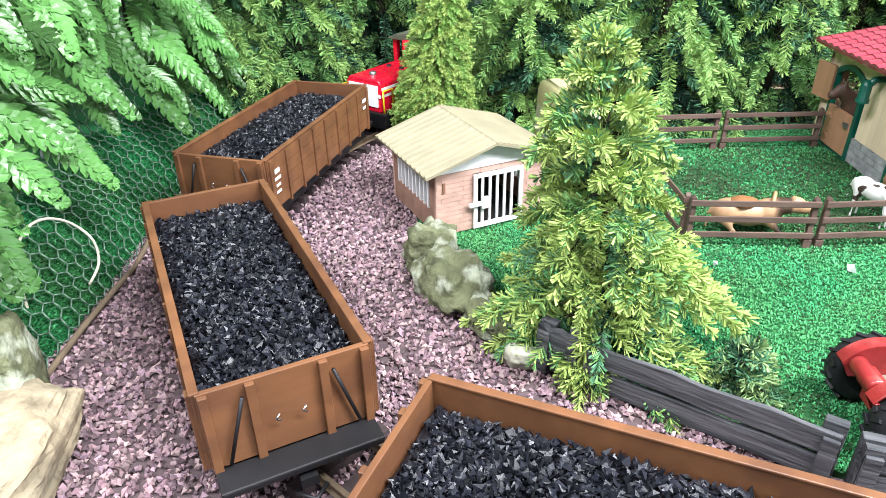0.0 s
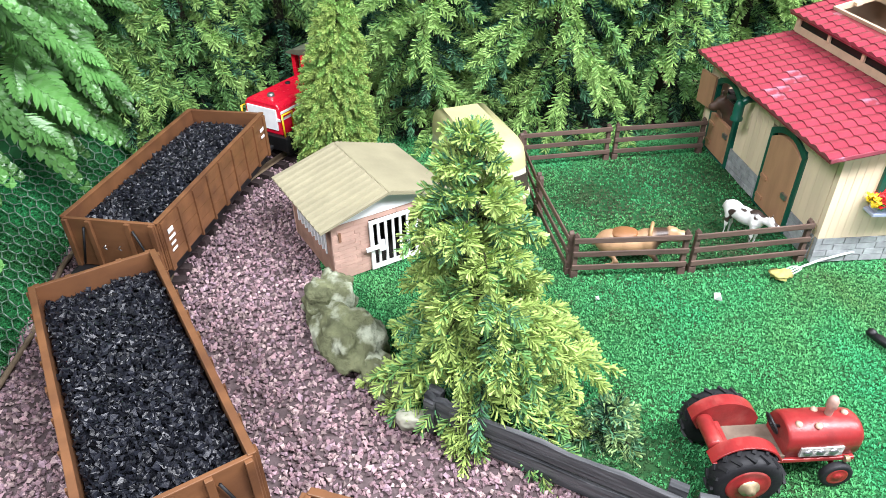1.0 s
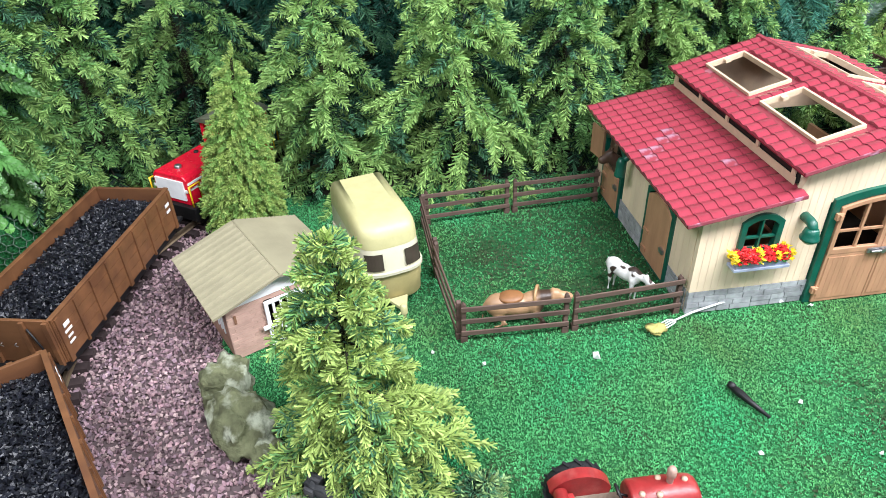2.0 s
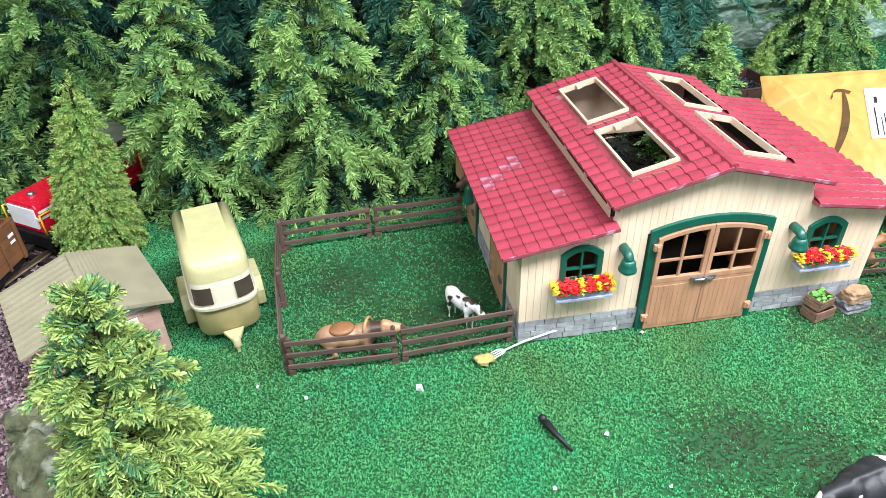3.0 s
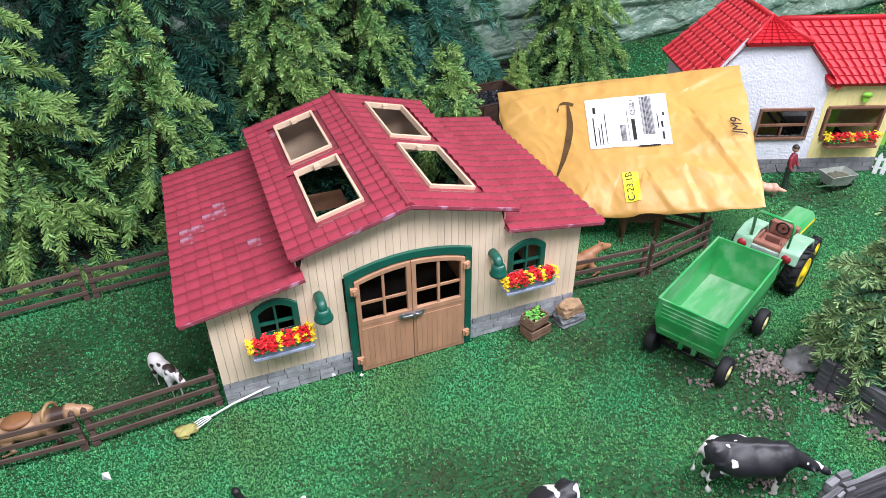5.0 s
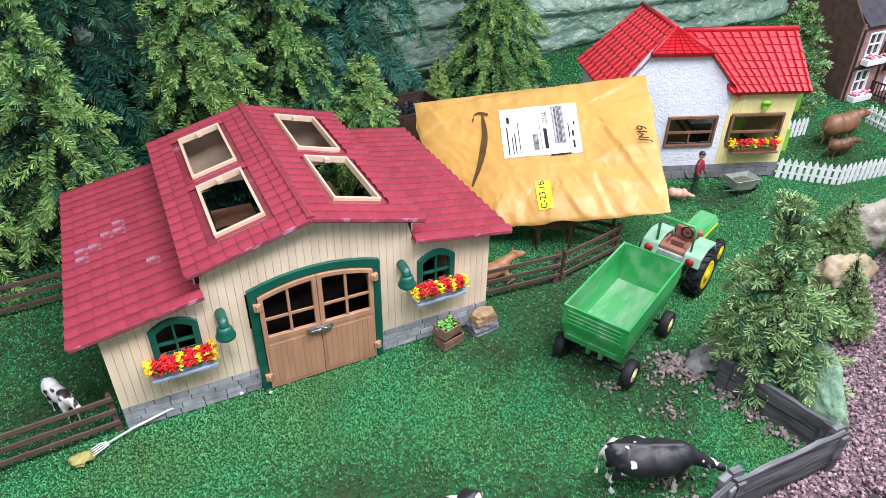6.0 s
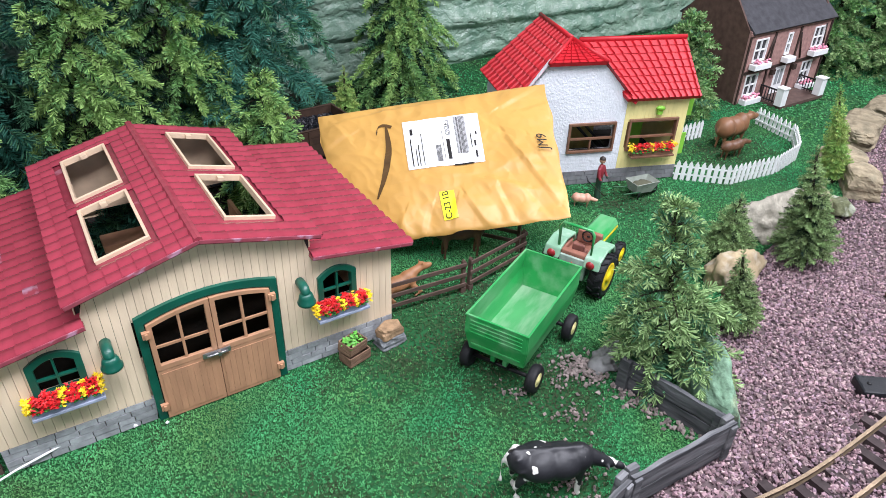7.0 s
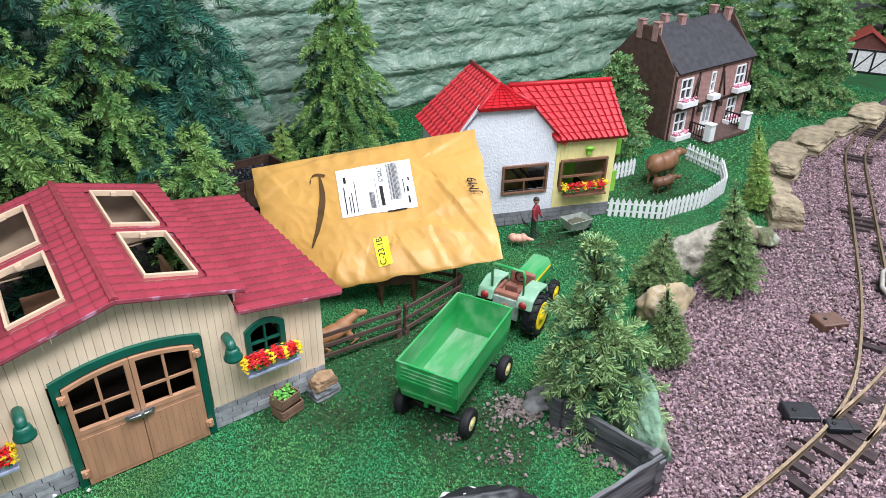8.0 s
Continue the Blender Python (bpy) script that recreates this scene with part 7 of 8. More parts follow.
red_tractor(pose(-0.209, -0.288, 0, 0, 0, -1) @ Matrix.Scale(0.90, 4))


# ---- green trailer and tractor ----
def hopper(m):
    """Tipping trailer; x points to the drawbar."""
    t = thing("farm_trailer", "scuffed green toy tipping trailer with black tyres", "trailer", m)
    L, W, Z0, Z1 = 0.091, 0.043, 0.050, 0.108
    lo = [(-L + 0.006, -W + 0.004, Z0), (L - 0.010, -W + 0.004, Z0), (L - 0.010, W - 0.004, Z0), (-L + 0.006, W - 0.004, Z0)]
    mi = [(-L - 0.001, -W - 0.001, Z0 + 0.030), (L - 0.004, -W - 0.001, Z0 + 0.030), (L - 0.004, W + 0.001, Z0 + 0.030), (-L - 0.001, W + 0.001, Z0 + 0.030)]
    hi = [(-L, -W, Z1), (L, -W, Z1), (L, W, Z1), (-L, W, Z1)]
    b = G().add(lo, [(3, 2, 1, 0)])
    ob = part("bed_floor", b, JDF, t, "scuffed green bed floor")
    ob.modifiers.new("thick", "SOLIDIFY").thickness = 0.002
    for i, nm in enumerate(("side", "front", "side", "tailgate")):
        j = (i + 1) % 4
        w = part(nm, G().add([lo[i], lo[j], mi[i], mi[j], hi[i], hi[j]], [(0, 1, 3, 2), (2, 3, 5, 4)]), JD, t, "scuffed green trailer wall")
        s = w.modifiers.new("thick", "SOLIDIFY")
        s.thickness, s.offset = 0.0022, 0
        if nm == "tailgate":
            for k in range(4):
                part("rib", G().box(-L - 0.0028, -L + 0.001, -W + 0.006, W - 0.006, Z0 + 0.032 + k * 0.006, Z0 + 0.034 + k * 0.006), JD, w, bevel=0.0005)
            part("rib", G().box(-L + 0.001, -L + 0.005, -W + 0.007, W - 0.007, Z0 + 0.010, Z0 + 0.012), JD, w)
    part("rim_edge", G().ring([(-L - 0.002, -W - 0.002), (L + 0.002, -W - 0.002), (L + 0.002, W + 0.002), (-L - 0.002, W + 0.002)], [(-L + 0.001, -W + 0.001), (L - 0.001, -W + 0.001), (L - 0.001, W - 0.001), (-L + 0.001, W - 0.001)], Z1 - 0.002, Z1 + 0.001, "z"), JD, t, bevel=0.0006)
    for x in (-0.05, -0.02, 0.01, 0.045):
        for y in (-0.022, 0.018):
            part("bolt", G().lathe([(0.0016, 0), (0.0012, 0.0008), (0.0003, 0.001)], 6, 0, pose(x, y, Z0 + 0.0002)), BLACK, t)
    part("chassis", G().box(-0.075, 0.085, -0.012, -0.006, 0.030, 0.048).box(-0.075, 0.085, 0.006, 0.012, 0.030, 0.048).box(0.08, 0.10, -0.012, 0.012, 0.028, 0.036), JD, t)
    part("drawbar", G().tube([(0.06, 0, 0.030), (0.105, 0, 0.026), (0.135, 0, 0.024)], 0.0032, 6), JD, t)
    for x in (-0.064, 0.064):
        part("axle", G().tube([(x, -0.05, 0.019), (x, 0.05, 0.019)], 0.003, 6).tube([(x, -0.01, 0.019), (x, -0.01, 0.036)], 0.004, 5).tube([(x, 0.01, 0.019), (x, 0.01, 0.036)], 0.004, 5), BLACK, t)
        for k in (-1, 1):
            tyre(t, pose(x, k * 0.049, 0.0195, -90 * k, 0, 0), 0.0200, 0.014, "cream yellow hub", mat("hub_cream", (0.75, 0.68, 0.30), 0.5), 0, 0.5)
    return t


hopper(pose(0.636, -0.127, 0, 0, 0, 27))


def green_tractor(m):
    t = thing("green_tractor", "green toy tractor with yellow wheels, brown seat and roll bar", "tractor", m)
    part("bonnet", G().prism([(-0.019, 0.040), (0.019, 0.040), (0.019, 0.066), (0.013, 0.074), (-0.013, 0.074), (-0.019, 0.066)], 0.020, 0.092, "x"), JD, t, "bright green bonnet", 0.002)
    for k in (-1, 1):
        part("stripe", G().box(0.026, 0.088, k * 0.0193 - 0.0006, k * 0.0193 + 0.0006, 0.060, 0.0635), JDY, t, "yellow stripe")
        tyre(t, pose(-0.022, k * 0.041, 0.034, -90 * k, 0, 0), 0.0345, 0.024, "yellow rim", JDY, 16, 0.68)
        tyre(t, pose(0.074, k * 0.033, 0.020, -90 * k, 0, 0), 0.0205, 0.014, "yellow front rim", JDY, 12, 0.6)
        fe = [(-0.060, 0.060), (-0.054, 0.076), (-0.028, 0.083), (0.004, 0.078), (0.012, 0.062), (0.008, 0.060), (0.0, 0.073), (-0.028, 0.078), (-0.050, 0.071), (-0.055, 0.060)]
        part("fender", G().prism(fe, k * 0.020, k * 0.046, "y") if k > 0 else G().prism(fe, -0.046, -0.020, "y"), mat("fender_pale_green", (0.24, 0.44, 0.29), 0.4, vary=0.3, scale=20, dirt=0.75, dirt_col=(0.56, 0.64, 0.56), dirt_scale=30), t, "pale scuffed green mudguard", 0.002)
        part("tail_light", G().lathe([(0.0068, 0), (0.0062, 0.0018), (0.0005, 0.0026)], 14, 0, pose(-0.0605, k * 0.032, 0.068, 0, -90, 0)), mat("lamp_red", (0.34, 0.025, 0.03), 0.4), t, "red tail light")
    part("rear_panel", G().box(-0.052, -0.046, -0.022, 0.022, 0.030, 0.066), mat("panel_grey_green", (0.36, 0.47, 0.40), 0.45, vary=0.25), t, "pale grey green rear panel", 0.001)
    part("warning_triangle", G().prism([(-0.009, 0.044), (0.009, 0.044), (0, 0.059)], -0.0545, -0.052, "x"), mat("triangle_orange", (0.75, 0.13, 0.08), 0.5), t, "orange warning triangle")
    part("chassis", G().box(-0.04, 0.088, -0.015, 0.015, 0.018, 0.041), BLACK, t)
    part("cockpit", G().box(-0.046, 0.018, -0.024, 0.024, 0.052, 0.058).box(-0.048, -0.036, -0.026, 0.026, 0.058, 0.072).box(-0.036, 0.0, -0.027, -0.021, 0.058, 0.068).box(-0.036, 0.0, 0.021, 0.027, 0.058, 0.068).box(0.010, 0.020, -0.02, 0.02, 0.058, 0.080),
         mat("seat_brown", (0.30, 0.13, 0.09), 0.6, vary=0.2), t, "reddish brown moulded cockpit", 0.002)
    part("seat", G().box(-0.030, -0.014, -0.010, 0.010, 0.058, 0.065).box(-0.034, -0.028, -0.010, 0.010, 0.058, 0.080), mat("seat_dark", (0.22, 0.09, 0.07), 0.6), t, bevel=0.002)
    part("steering_wheel", G().tube([(0.004, 0.009 * math.sin(a), 0.076 + 0.009 * math.cos(a)) for a in [i * 0.5236 for i in range(12)]], 0.0015, 5, 0, None, True).tube([(0.004, 0, 0.076), (0.014, 0, 0.070)], 0.0016, 5), BLACK, t, "black steering wheel")
    part("roll_bar", G().tube([(-0.046, -0.026, 0.060), (-0.048, -0.027, 0.112), (-0.047, -0.023, 0.119), (-0.047, 0.023, 0.119), (-0.048, 0.027, 0.112), (-0.046, 0.026, 0.060)], 0.0024, 8), JD, t, "green roll bar")
    return t


green_tractor(pose(0.838, -0.033, 0, 0, 0, 24) @ Matrix.Scale(1.03, 4))


# ---- padded mailer ----
ml = thing("padded_mailer", "yellow kraft padded mailing envelope leaning on the toy fence", "envelope")
C00, C10, C11, C01 = Vector((0.516, 0.222, 0.014)), Vector((0.824, -0.004, 0.106)), Vector((0.950, 0.236, 0.234)), Vector((0.588, 0.462, 0.157))


CREASES = ((0.93, 0.02, 0.80, 0.30), (0.97, 0.10, 0.86, 0.42), (0.86, 0.42, 0.80, 0.62), (0.80, 0.62, 0.70, 0.80), (0.99, 0.25, 0.90, 0.56), (0.95, 0.98, 0.80, 0.84), (0.99, 0.86, 0.88, 0.80), (0.66, 0.02, 0.60, 0.20),
           (0.52, 0.02, 0.55, 0.17), (0.40, 0.03, 0.44, 0.15), (0.28, 0.03, 0.32, 0.14), (0.05, 0.96, 0.13, 0.75), (0.02, 0.70, 0.13, 0.78), (0.10, 0.90, 0.34, 0.94), (0.30, 0.93, 0.62, 0.95), (0.78, 0.04, 0.74, 0.24), (0.70, 0.30, 0.84, 0.22))


def creased(u, v):
    """Sharp paper folds along set lines, turn about raised and sunk."""
    h = 0.0
    for i, (a, b, c, d) in enumerate(CREASES):
        dx, dy = c - a, d - b
        k = max(0.0, min(1.0, ((u - a) * dx + (v - b) * dy) / (dx * dx + dy * dy)))
        e = math.hypot(u - a - k * dx, (v - b - k * dy) * 0.8)
        side = (u - a) * dy - (v - b) * dx
        wide = 0.075 if side > 0 else 0.022
        h += (0.0062 if i % 3 else -0.0050) * max(0.0, 1 - e / wide) * (0.35 + 0.65 * math.sin(math.pi * (0.15 + 0.7 * k)))
    return h


def mailer_at(u, v, w=0.0):
    """A place on the mailer: u along it, v up it, w out of it."""
    u, v = u + 0.018 * noise.noise(Vector((v * 7, 2.2, 0))) * (1 - u) ** 10 + 0.010 * noise.noise(Vector((v * 6, 7.7, 0))) * max(0, u) ** 12, v + 0.014 * noise.noise(Vector((u * 8, 5.1, 0))) * (1 - v) ** 10 + 0.012 * noise.noise(Vector((u * 7, 9.4, 0))) * max(0, v) ** 10
    p = C00 * (1 - u) * (1 - v) + C10 * u * (1 - v) + C11 * u * v + C01 * (1 - u) * v
    n = ((C10 - C00).cross(C01 - C00)).normalized()
    puff = (max(0, math.sin(math.pi * min(1, max(0, u)))) ** 0.45) * (max(0, math.sin(math.pi * min(1, max(0, v)))) ** 0.45)
    cr = 0.009 * noise.noise(Vector((u * 3.0, v * 2.2, 1.7))) + 0.006 * (0.5 - abs(noise.noise(Vector((u * 6 + v * 3, v * 5, 4.1))))) + 0.003 * (0.5 - abs(noise.noise(Vector((u * 17, v * 11 + u * 5, 8.1)))))
    # puckers along the seams
    edge = min(v, 1 - v)
    cr += 0.0035 * max(0, 1 - edge / 0.16) * math.sin(u * 52 + 2 * math.sin(u * 17)) * max(0.0, min(1, edge / 0.03))
    eu = min(u, 1 - u)
    cr += 0.003 * max(0, 1 - eu / 0.10) * math.sin(v * 34 + 1.5 * math.sin(v * 11)) * max(0.0, min(1, eu / 0.02))
    cr += creased(u, v)
    return p + n * (0.022 * puff + 0.85 * cr * (0.25 + 0.75 * puff) + w)


def mailer_sheet(u0, u1, v0, v1, nu, nv, w, back=False):
    vs, fs = [], []
    for j in range(nv + 1):
        for i in range(nu + 1):
            u, v = u0 + (u1 - u0) * i / nu, v0 + (v1 - v0) * j / nv
            p = mailer_at(u, v, w)
            if back:
                n = ((C10 - C00).cross(C01 - C00)).normalized()
                puff = (math.sin(math.pi * min(1, max(0, u))) ** 0.45) * (math.sin(math.pi * min(1, max(0, v))) ** 0.45) if 0 < u < 1 and 0 < v < 1 else 0
                p = p - n * (0.034 * puff + 0.0006)
            vs.append(p)
    for j in range(nv):
        for i in range(nu):
            k = j * (nu + 1) + i
            fs.append((k, k + 1, k + nu + 2, k + nu + 1) if not back else (k, k + nu + 1, k + nu + 2, k + 1))
    return vs, fs


g = G().add(*mailer_sheet(0, 1, 0, 1, 230, 150, 0), 0, None, True).add(*mailer_sheet(0, 1, 0, 1, 40, 30, 0, True), 0, None, True)
part("envelope_body", g, MAILER, ml, "creased yellow kraft paper body")
U0, U1, V0, V1 = 0.372, 0.696, 0.425, 0.808
lb = part("address_label", G().add(*mailer_sheet(U0, U1, V0, V1, 30, 20, 0.0012), 0, None, True), LABEL, ml, "white shipping label with black bars")


def ink(u0, u1, v0, v1, parent, name="printed_bar", m=INK, w=0.0019):
    """A printed mark on the label, in shares of the label."""
    a, b = U0 + (U1 - U0) * u0, U0 + (U1 - U0) * u1
    c, d = V0 + (V1 - V0) * v0, V0 + (V1 - V0) * v1
    return G().add(*mailer_sheet(a, b, c, d, max(1, int(abs(u1 - u0) * 12)), max(2, int(abs(v1 - v0) * 14)), w))


def merge(gs):
    out = G()
    for x in gs:
        out.add(x.v, x.f)
    return out


rnd = random.Random(9)
bars, v = [], 0.10
u = 0.675
while u < 0.82:
    k = rnd.uniform(0.003, 0.010)
    bars.append(ink(u, u + k, 0.20, 0.96, lb))
    u += k + rnd.uniform(0.003, 0.008)
part("barcode", merge(bars), INK, lb, "black barcode stripes", kind="stuff")
part("black_block", ink(0.545, 0.590, 0.12, 0.52, lb), INK, lb)
part("black_block", ink(0.085, 0.120, 0.70, 0.82, lb), INK, lb)
part("black_block", ink(0.60, 0.86, -0.015, 0.012, lb), INK, lb)
part("small_barcode", merge([ink(0.40, 0.47, 0.10 + i * 0.018, 0.11 + i * 0.018, lb) for i in range(18)]), INK, lb, "fine printed lines", kind="stuff")
part("printed_lines", merge([ink(0.07 + 0.0, 0.085, 0.05, 0.62, lb), ink(0.13, 0.142, 0.05, 0.40, lb), ink(0.165, 0.178, 0.05, 0.48, lb), ink(0.22, 0.23, 0.06, 0.70, lb), ink(0.60, 0.606, 0.60, 0.92, lb),
                             ink(0.86, 0.872, 0.30, 0.60, lb), ink(0.90, 0.925, 0.10, 0.24, lb), ink(0.90, 0.925, 0.32, 0.44, lb), ink(0.93, 0.95, 0.55, 0.62, lb), ink(0.50, 0.506, 0.10, 0.7, lb)]), INK, lb, "small unreadable printed lines", kind="stuff")
# curved brown mark along the short end
g = G()
cur = []
for i in range(25):
    a = i / 24
    v_ = 0.27 + 0.53 * a
    uc = 0.215 + 0.085 * a + 0.030 * math.sin(math.pi * a)
    wd = 0.004 + 0.011 * math.sin(math.pi * min(1, a * 1.02)) ** 0.8
    cur.append((mailer_at(uc - wd, v_, 0.0014), mailer_at(uc + wd, v_, 0.0014)))
vv = [p for c in cur for p in c]
g.add(vv, [(2 * i, 2 * i + 1, 2 * i + 3, 2 * i + 2) for i in range(24)])
HOOK = [(0.256, 0.748), (0.258, 0.775), (0.266, 0.806), (0.282, 0.814), (0.302, 0.806), (0.324, 0.786)]
for (ua, va), (ub, vb) in zip(HOOK[:-1], HOOK[1:]):
    g.add([mailer_at(ua - 0.004, va - 0.010, 0.0014), mailer_at(ub - 0.004, vb - 0.010, 0.0014), mailer_at(ub + 0.004, vb + 0.010, 0.0014), mailer_at(ua + 0.004, va + 0.010, 0.0014)], [(0, 1, 2, 3)])
part("curved_mark", g, SMILE, ml, "brown curved printed mark")
st = part("sticker", G().add(*mailer_sheet(0.482, 0.545, 0.070, 0.248, 8, 14, 0.0016), 0, None, True), NEON, ml, "bright yellow sticker")


def writing(text, u, v, size, m, parent, name, du, dv, w=0.0026):
    """Raised print in the built-in letters; du runs along the line, dv up the letters."""
    cu = bpy.data.curves.new(name, "FONT")
    cu.body, cu.size, cu.extrude, cu.align_x, cu.align_y = text, size, 0.0001, "CENTER", "CENTER"
    cu.materials.append(m)
    o = mailer_at(u, v, w)
    ax = (mailer_at(u + du[0] * 0.05, v + du[1] * 0.05, w) - mailer_at(u - du[0] * 0.05, v - du[1] * 0.05, w)).normalized()
    ay = (mailer_at(u + dv[0] * 0.05, v + dv[1] * 0.05, w) - mailer_at(u - dv[0] * 0.05, v - dv[1] * 0.05, w)).normalized()
    az = ax.cross(ay).normalized()
    ay = az.cross(ax)
    ob = new(name, cu)
    ob.parent = parent
    ob.matrix_basis = Matrix(((ax.x, ay.x, az.x, o.x), (ax.y, ay.y, az.y, o.y), (ax.z, ay.z, az.z, o.z), (0, 0, 0, 1)))
    return ob


writing("C-23.1B", 0.508, 0.160, 0.0155, INK, st, "sticker_print", (0, 1), (-1, 0))
writing("JM9", 0.945, 0.51, 0.025, INK, ml, "print", (0, 1), (-1, 0), 0.0055)
writing("CYCLE 1", U0 + (U1 - U0) * 0.575, V0 + (V1 - V0) * 0.76, 0.0095, INK, lb, "label_print", (0, 1), (-1, 0), 0.0024)


# ---- yellow and white farmhouse ----
HM = pose(1.279, 0.158, 0, 0, 0, -20) @ Matrix.Diagonal((0.925, 0.925, 1.10, 1))
hs = thing("toy_farmhouse", "white stucco and lemon board toy farmhouse with bright red roof", "house", HM)


def wall_with_holes(x0, x1, z0, z1, holes, y0, y1, top=None):
    """A wall in strips round its openings; top gives a sloping head."""
    g = G()
    xs_ = sorted({x0, x1, *[h[0] for h in holes], *[h[1] for h in holes]})
    for a, b in zip(xs_[:-1], xs_[1:]):
        zz = z0
        for h in sorted([h for h in holes if h[0] <= a + 1e-6 and h[1] >= b - 1e-6], key=lambda h: h[2]):
            g.box(a, b, y0, y1, zz, h[2])
            zz = h[3]
        g.box(a, b, y0, y1, zz, z1)
    return g


WW = (-0.275, -0.174, 0.071, 0.120)
YW = (-0.133, -0.024, 0.069, 0.122)
part("white_wall", wall_with_holes(-0.402, -0.151, 0.024, 0.172, [WW], -0.003, 0.004).prism([(-0.402, 0.172), (-0.275, 0.172), (-0.174, 0.172), (-0.151, 0.172), (-0.225, 0.244), (-0.340, 0.244)], -0.003, 0.004, "y").weld(), STUCCO, hs, "rough white stucco front")
part("side_wall", G().box(-0.402, -0.398, 0.005, 0.225, 0.0, 0.172), STUCCO, hs)
part("back_wall", G().box(-0.398, 0.0, 0.222, 0.226, 0.0, 0.172), STUCCO, hs)
part("end_wall", G().box(-0.004, 0.0, 0.006, 0.180, 0.024, 0.178).prism([(0.006, 0.178), (0.18, 0.178), (0.092, 0.243)], -0.004, 0.0, "x"), LEMON, hs, "lemon yellow end wall")
yw = part("yellow_wall", G().box(-0.151, -0.001, 0.0035, 0.005, 0.024, 0.05), LEMON, hs)
boards(yw, Matrix.Translation((-0.150, -0.002, 0)), 0.150, 0.0092, lambda x: 0.178, 0.024, [(0.015, 0.128, YW[2], YW[3])], LEMON, 0.006)
bricks(hs, Matrix.Translation((0, -0.004, 0)), -0.402, 0.0, 0.0, 3, 0.0093, 0.026, mat("grey_house_plinth", (0.22, 0.22, 0.23), 0.7, obj=0.15), 0.008, "plinth_stone")
part("plinth_core", G().box(-0.400, -0.001, 0.0045, 0.178, 0, 0.023), SLATE, hs)
for nm, h, cross in (("window", WW, True), ("window", YW, False)):
    w = part(nm, G().ring([(h[0] - 0.005, h[2] - 0.005), (h[1] + 0.005, h[2] - 0.005), (h[1] + 0.005, h[3] + 0.005), (h[0] - 0.005, h[3] + 0.005)], [(h[0], h[2]), (h[1], h[2]), (h[1], h[3]), (h[0], h[3])], -0.008, 0.004, "y"), BROWNW, hs, "brown framed open window", 0.0008)
    part("transom", G().box(h[0], h[1], -0.004, 0.002, h[2] + 0.020, h[2] + 0.0235), BROWNW, w)
    if cross:
        part("mullion", G().box((h[0] + h[1]) / 2 - 0.0015, (h[0] + h[1]) / 2 + 0.0015, -0.0035, 0.0015, h[2], h[2] + 0.020), BROWNW, w)
flower_box(hs, pose(-0.130, -0.008, 0.055), 0.106, 330, 77, BROWNW)
part("inner_floor", G().box(-0.397, -0.005, 0.0055, 0.22, 0.024, 0.027), DARKIN, hs)
part("inner_wall", G().box(-0.120, -0.050, 0.09, 0.094, 0.027, 0.15), LIME, hs, "lime green inner wall")
part("inner_wall", G().box(-0.36, -0.16, 0.12, 0.124, 0.027, 0.15), mat("inner_yellow", (0.5, 0.42, 0.15), 0.6), hs, "yellow inner wall")
part("stair_rail", G().tube([(-0.26, 0.03, 0.12), (-0.19, 0.03, 0.06)], 0.003, 5).tube([(-0.24, 0.03, 0.12), (-0.175, 0.03, 0.065)], 0.003, 5), BLACK, hs)
for z in (0.05, 0.13):
    part("shutter", G().box(0.001, 0.026, 0.02, 0.023, z - 0.01, z + 0.035), LIME, hs, "lime green open shutter", 0.0008)
part("bird_box", G().blob((-0.072, -0.010, 0.148), (0.012, 0.006, 0.005), 2, 0.2, 1, 2).box(-0.077, -0.067, -0.012, -0.004, 0.136, 0.147), LIME, hs, "small green and white bird box")


def tiled(corners, n, parent, m, label, steps=0, rib=0.0026):
    """A roof slope: slab, and raised ribs from eave to top. corners: eave a, eave b, top b, top a."""
    a, b, c, d = [Vector(p) for p in corners]
    nr = (b - a).cross(d - a).normalized()
    if nr.z < 0:
        nr = -nr
    th = 0.006
    s = part("roof_slope", G().add([a, b, c, d, a - nr * th, b - nr * th, c - nr * th, d - nr * th], [(0, 1, 2, 3), (7, 6, 5, 4), (0, 4, 5, 1), (1, 5, 6, 2), (2, 6, 7, 3), (3, 7, 4, 0)]), m, parent, label)
    k = 8
    for j in range(k):
        lo_a, lo_b, hi_a, hi_b = a.lerp(d, j / k), b.lerp(c, j / k), a.lerp(d, (j + 1) / k), b.lerp(c, (j + 1) / k)
        lo_a, lo_b = lo_a + nr * 0.0022, lo_b + nr * 0.0022
        part("tile_course", G().add([lo_a, lo_b, hi_b + nr * 0.0004, hi_a + nr * 0.0004, lo_a - nr * 0.0019, lo_b - nr * 0.0019], [(0, 1, 2, 3), (0, 4, 5, 1)]), m, s)
    for i in range(n):
        u = (i + 0.5) / n
        p, q = a.lerp(b, u), d.lerp(c, u)
        side = (b - a).normalized() * rib
        for j in range(k):
            e, f_ = p.lerp(q, j / k), p.lerp(q, (j + 0.985) / k)
            hgt = rib * 1.2
            v_ = [e - side, e + nr * hgt * 1.9, e + side, f_ - side, f_ + nr * hgt * 1.0, f_ + side]
            part("rib_tile", G().add(v_, [(0, 1, 4, 3), (1, 2, 5, 4), (0, 2, 1), (3, 4, 5)]), m, s)
    return s


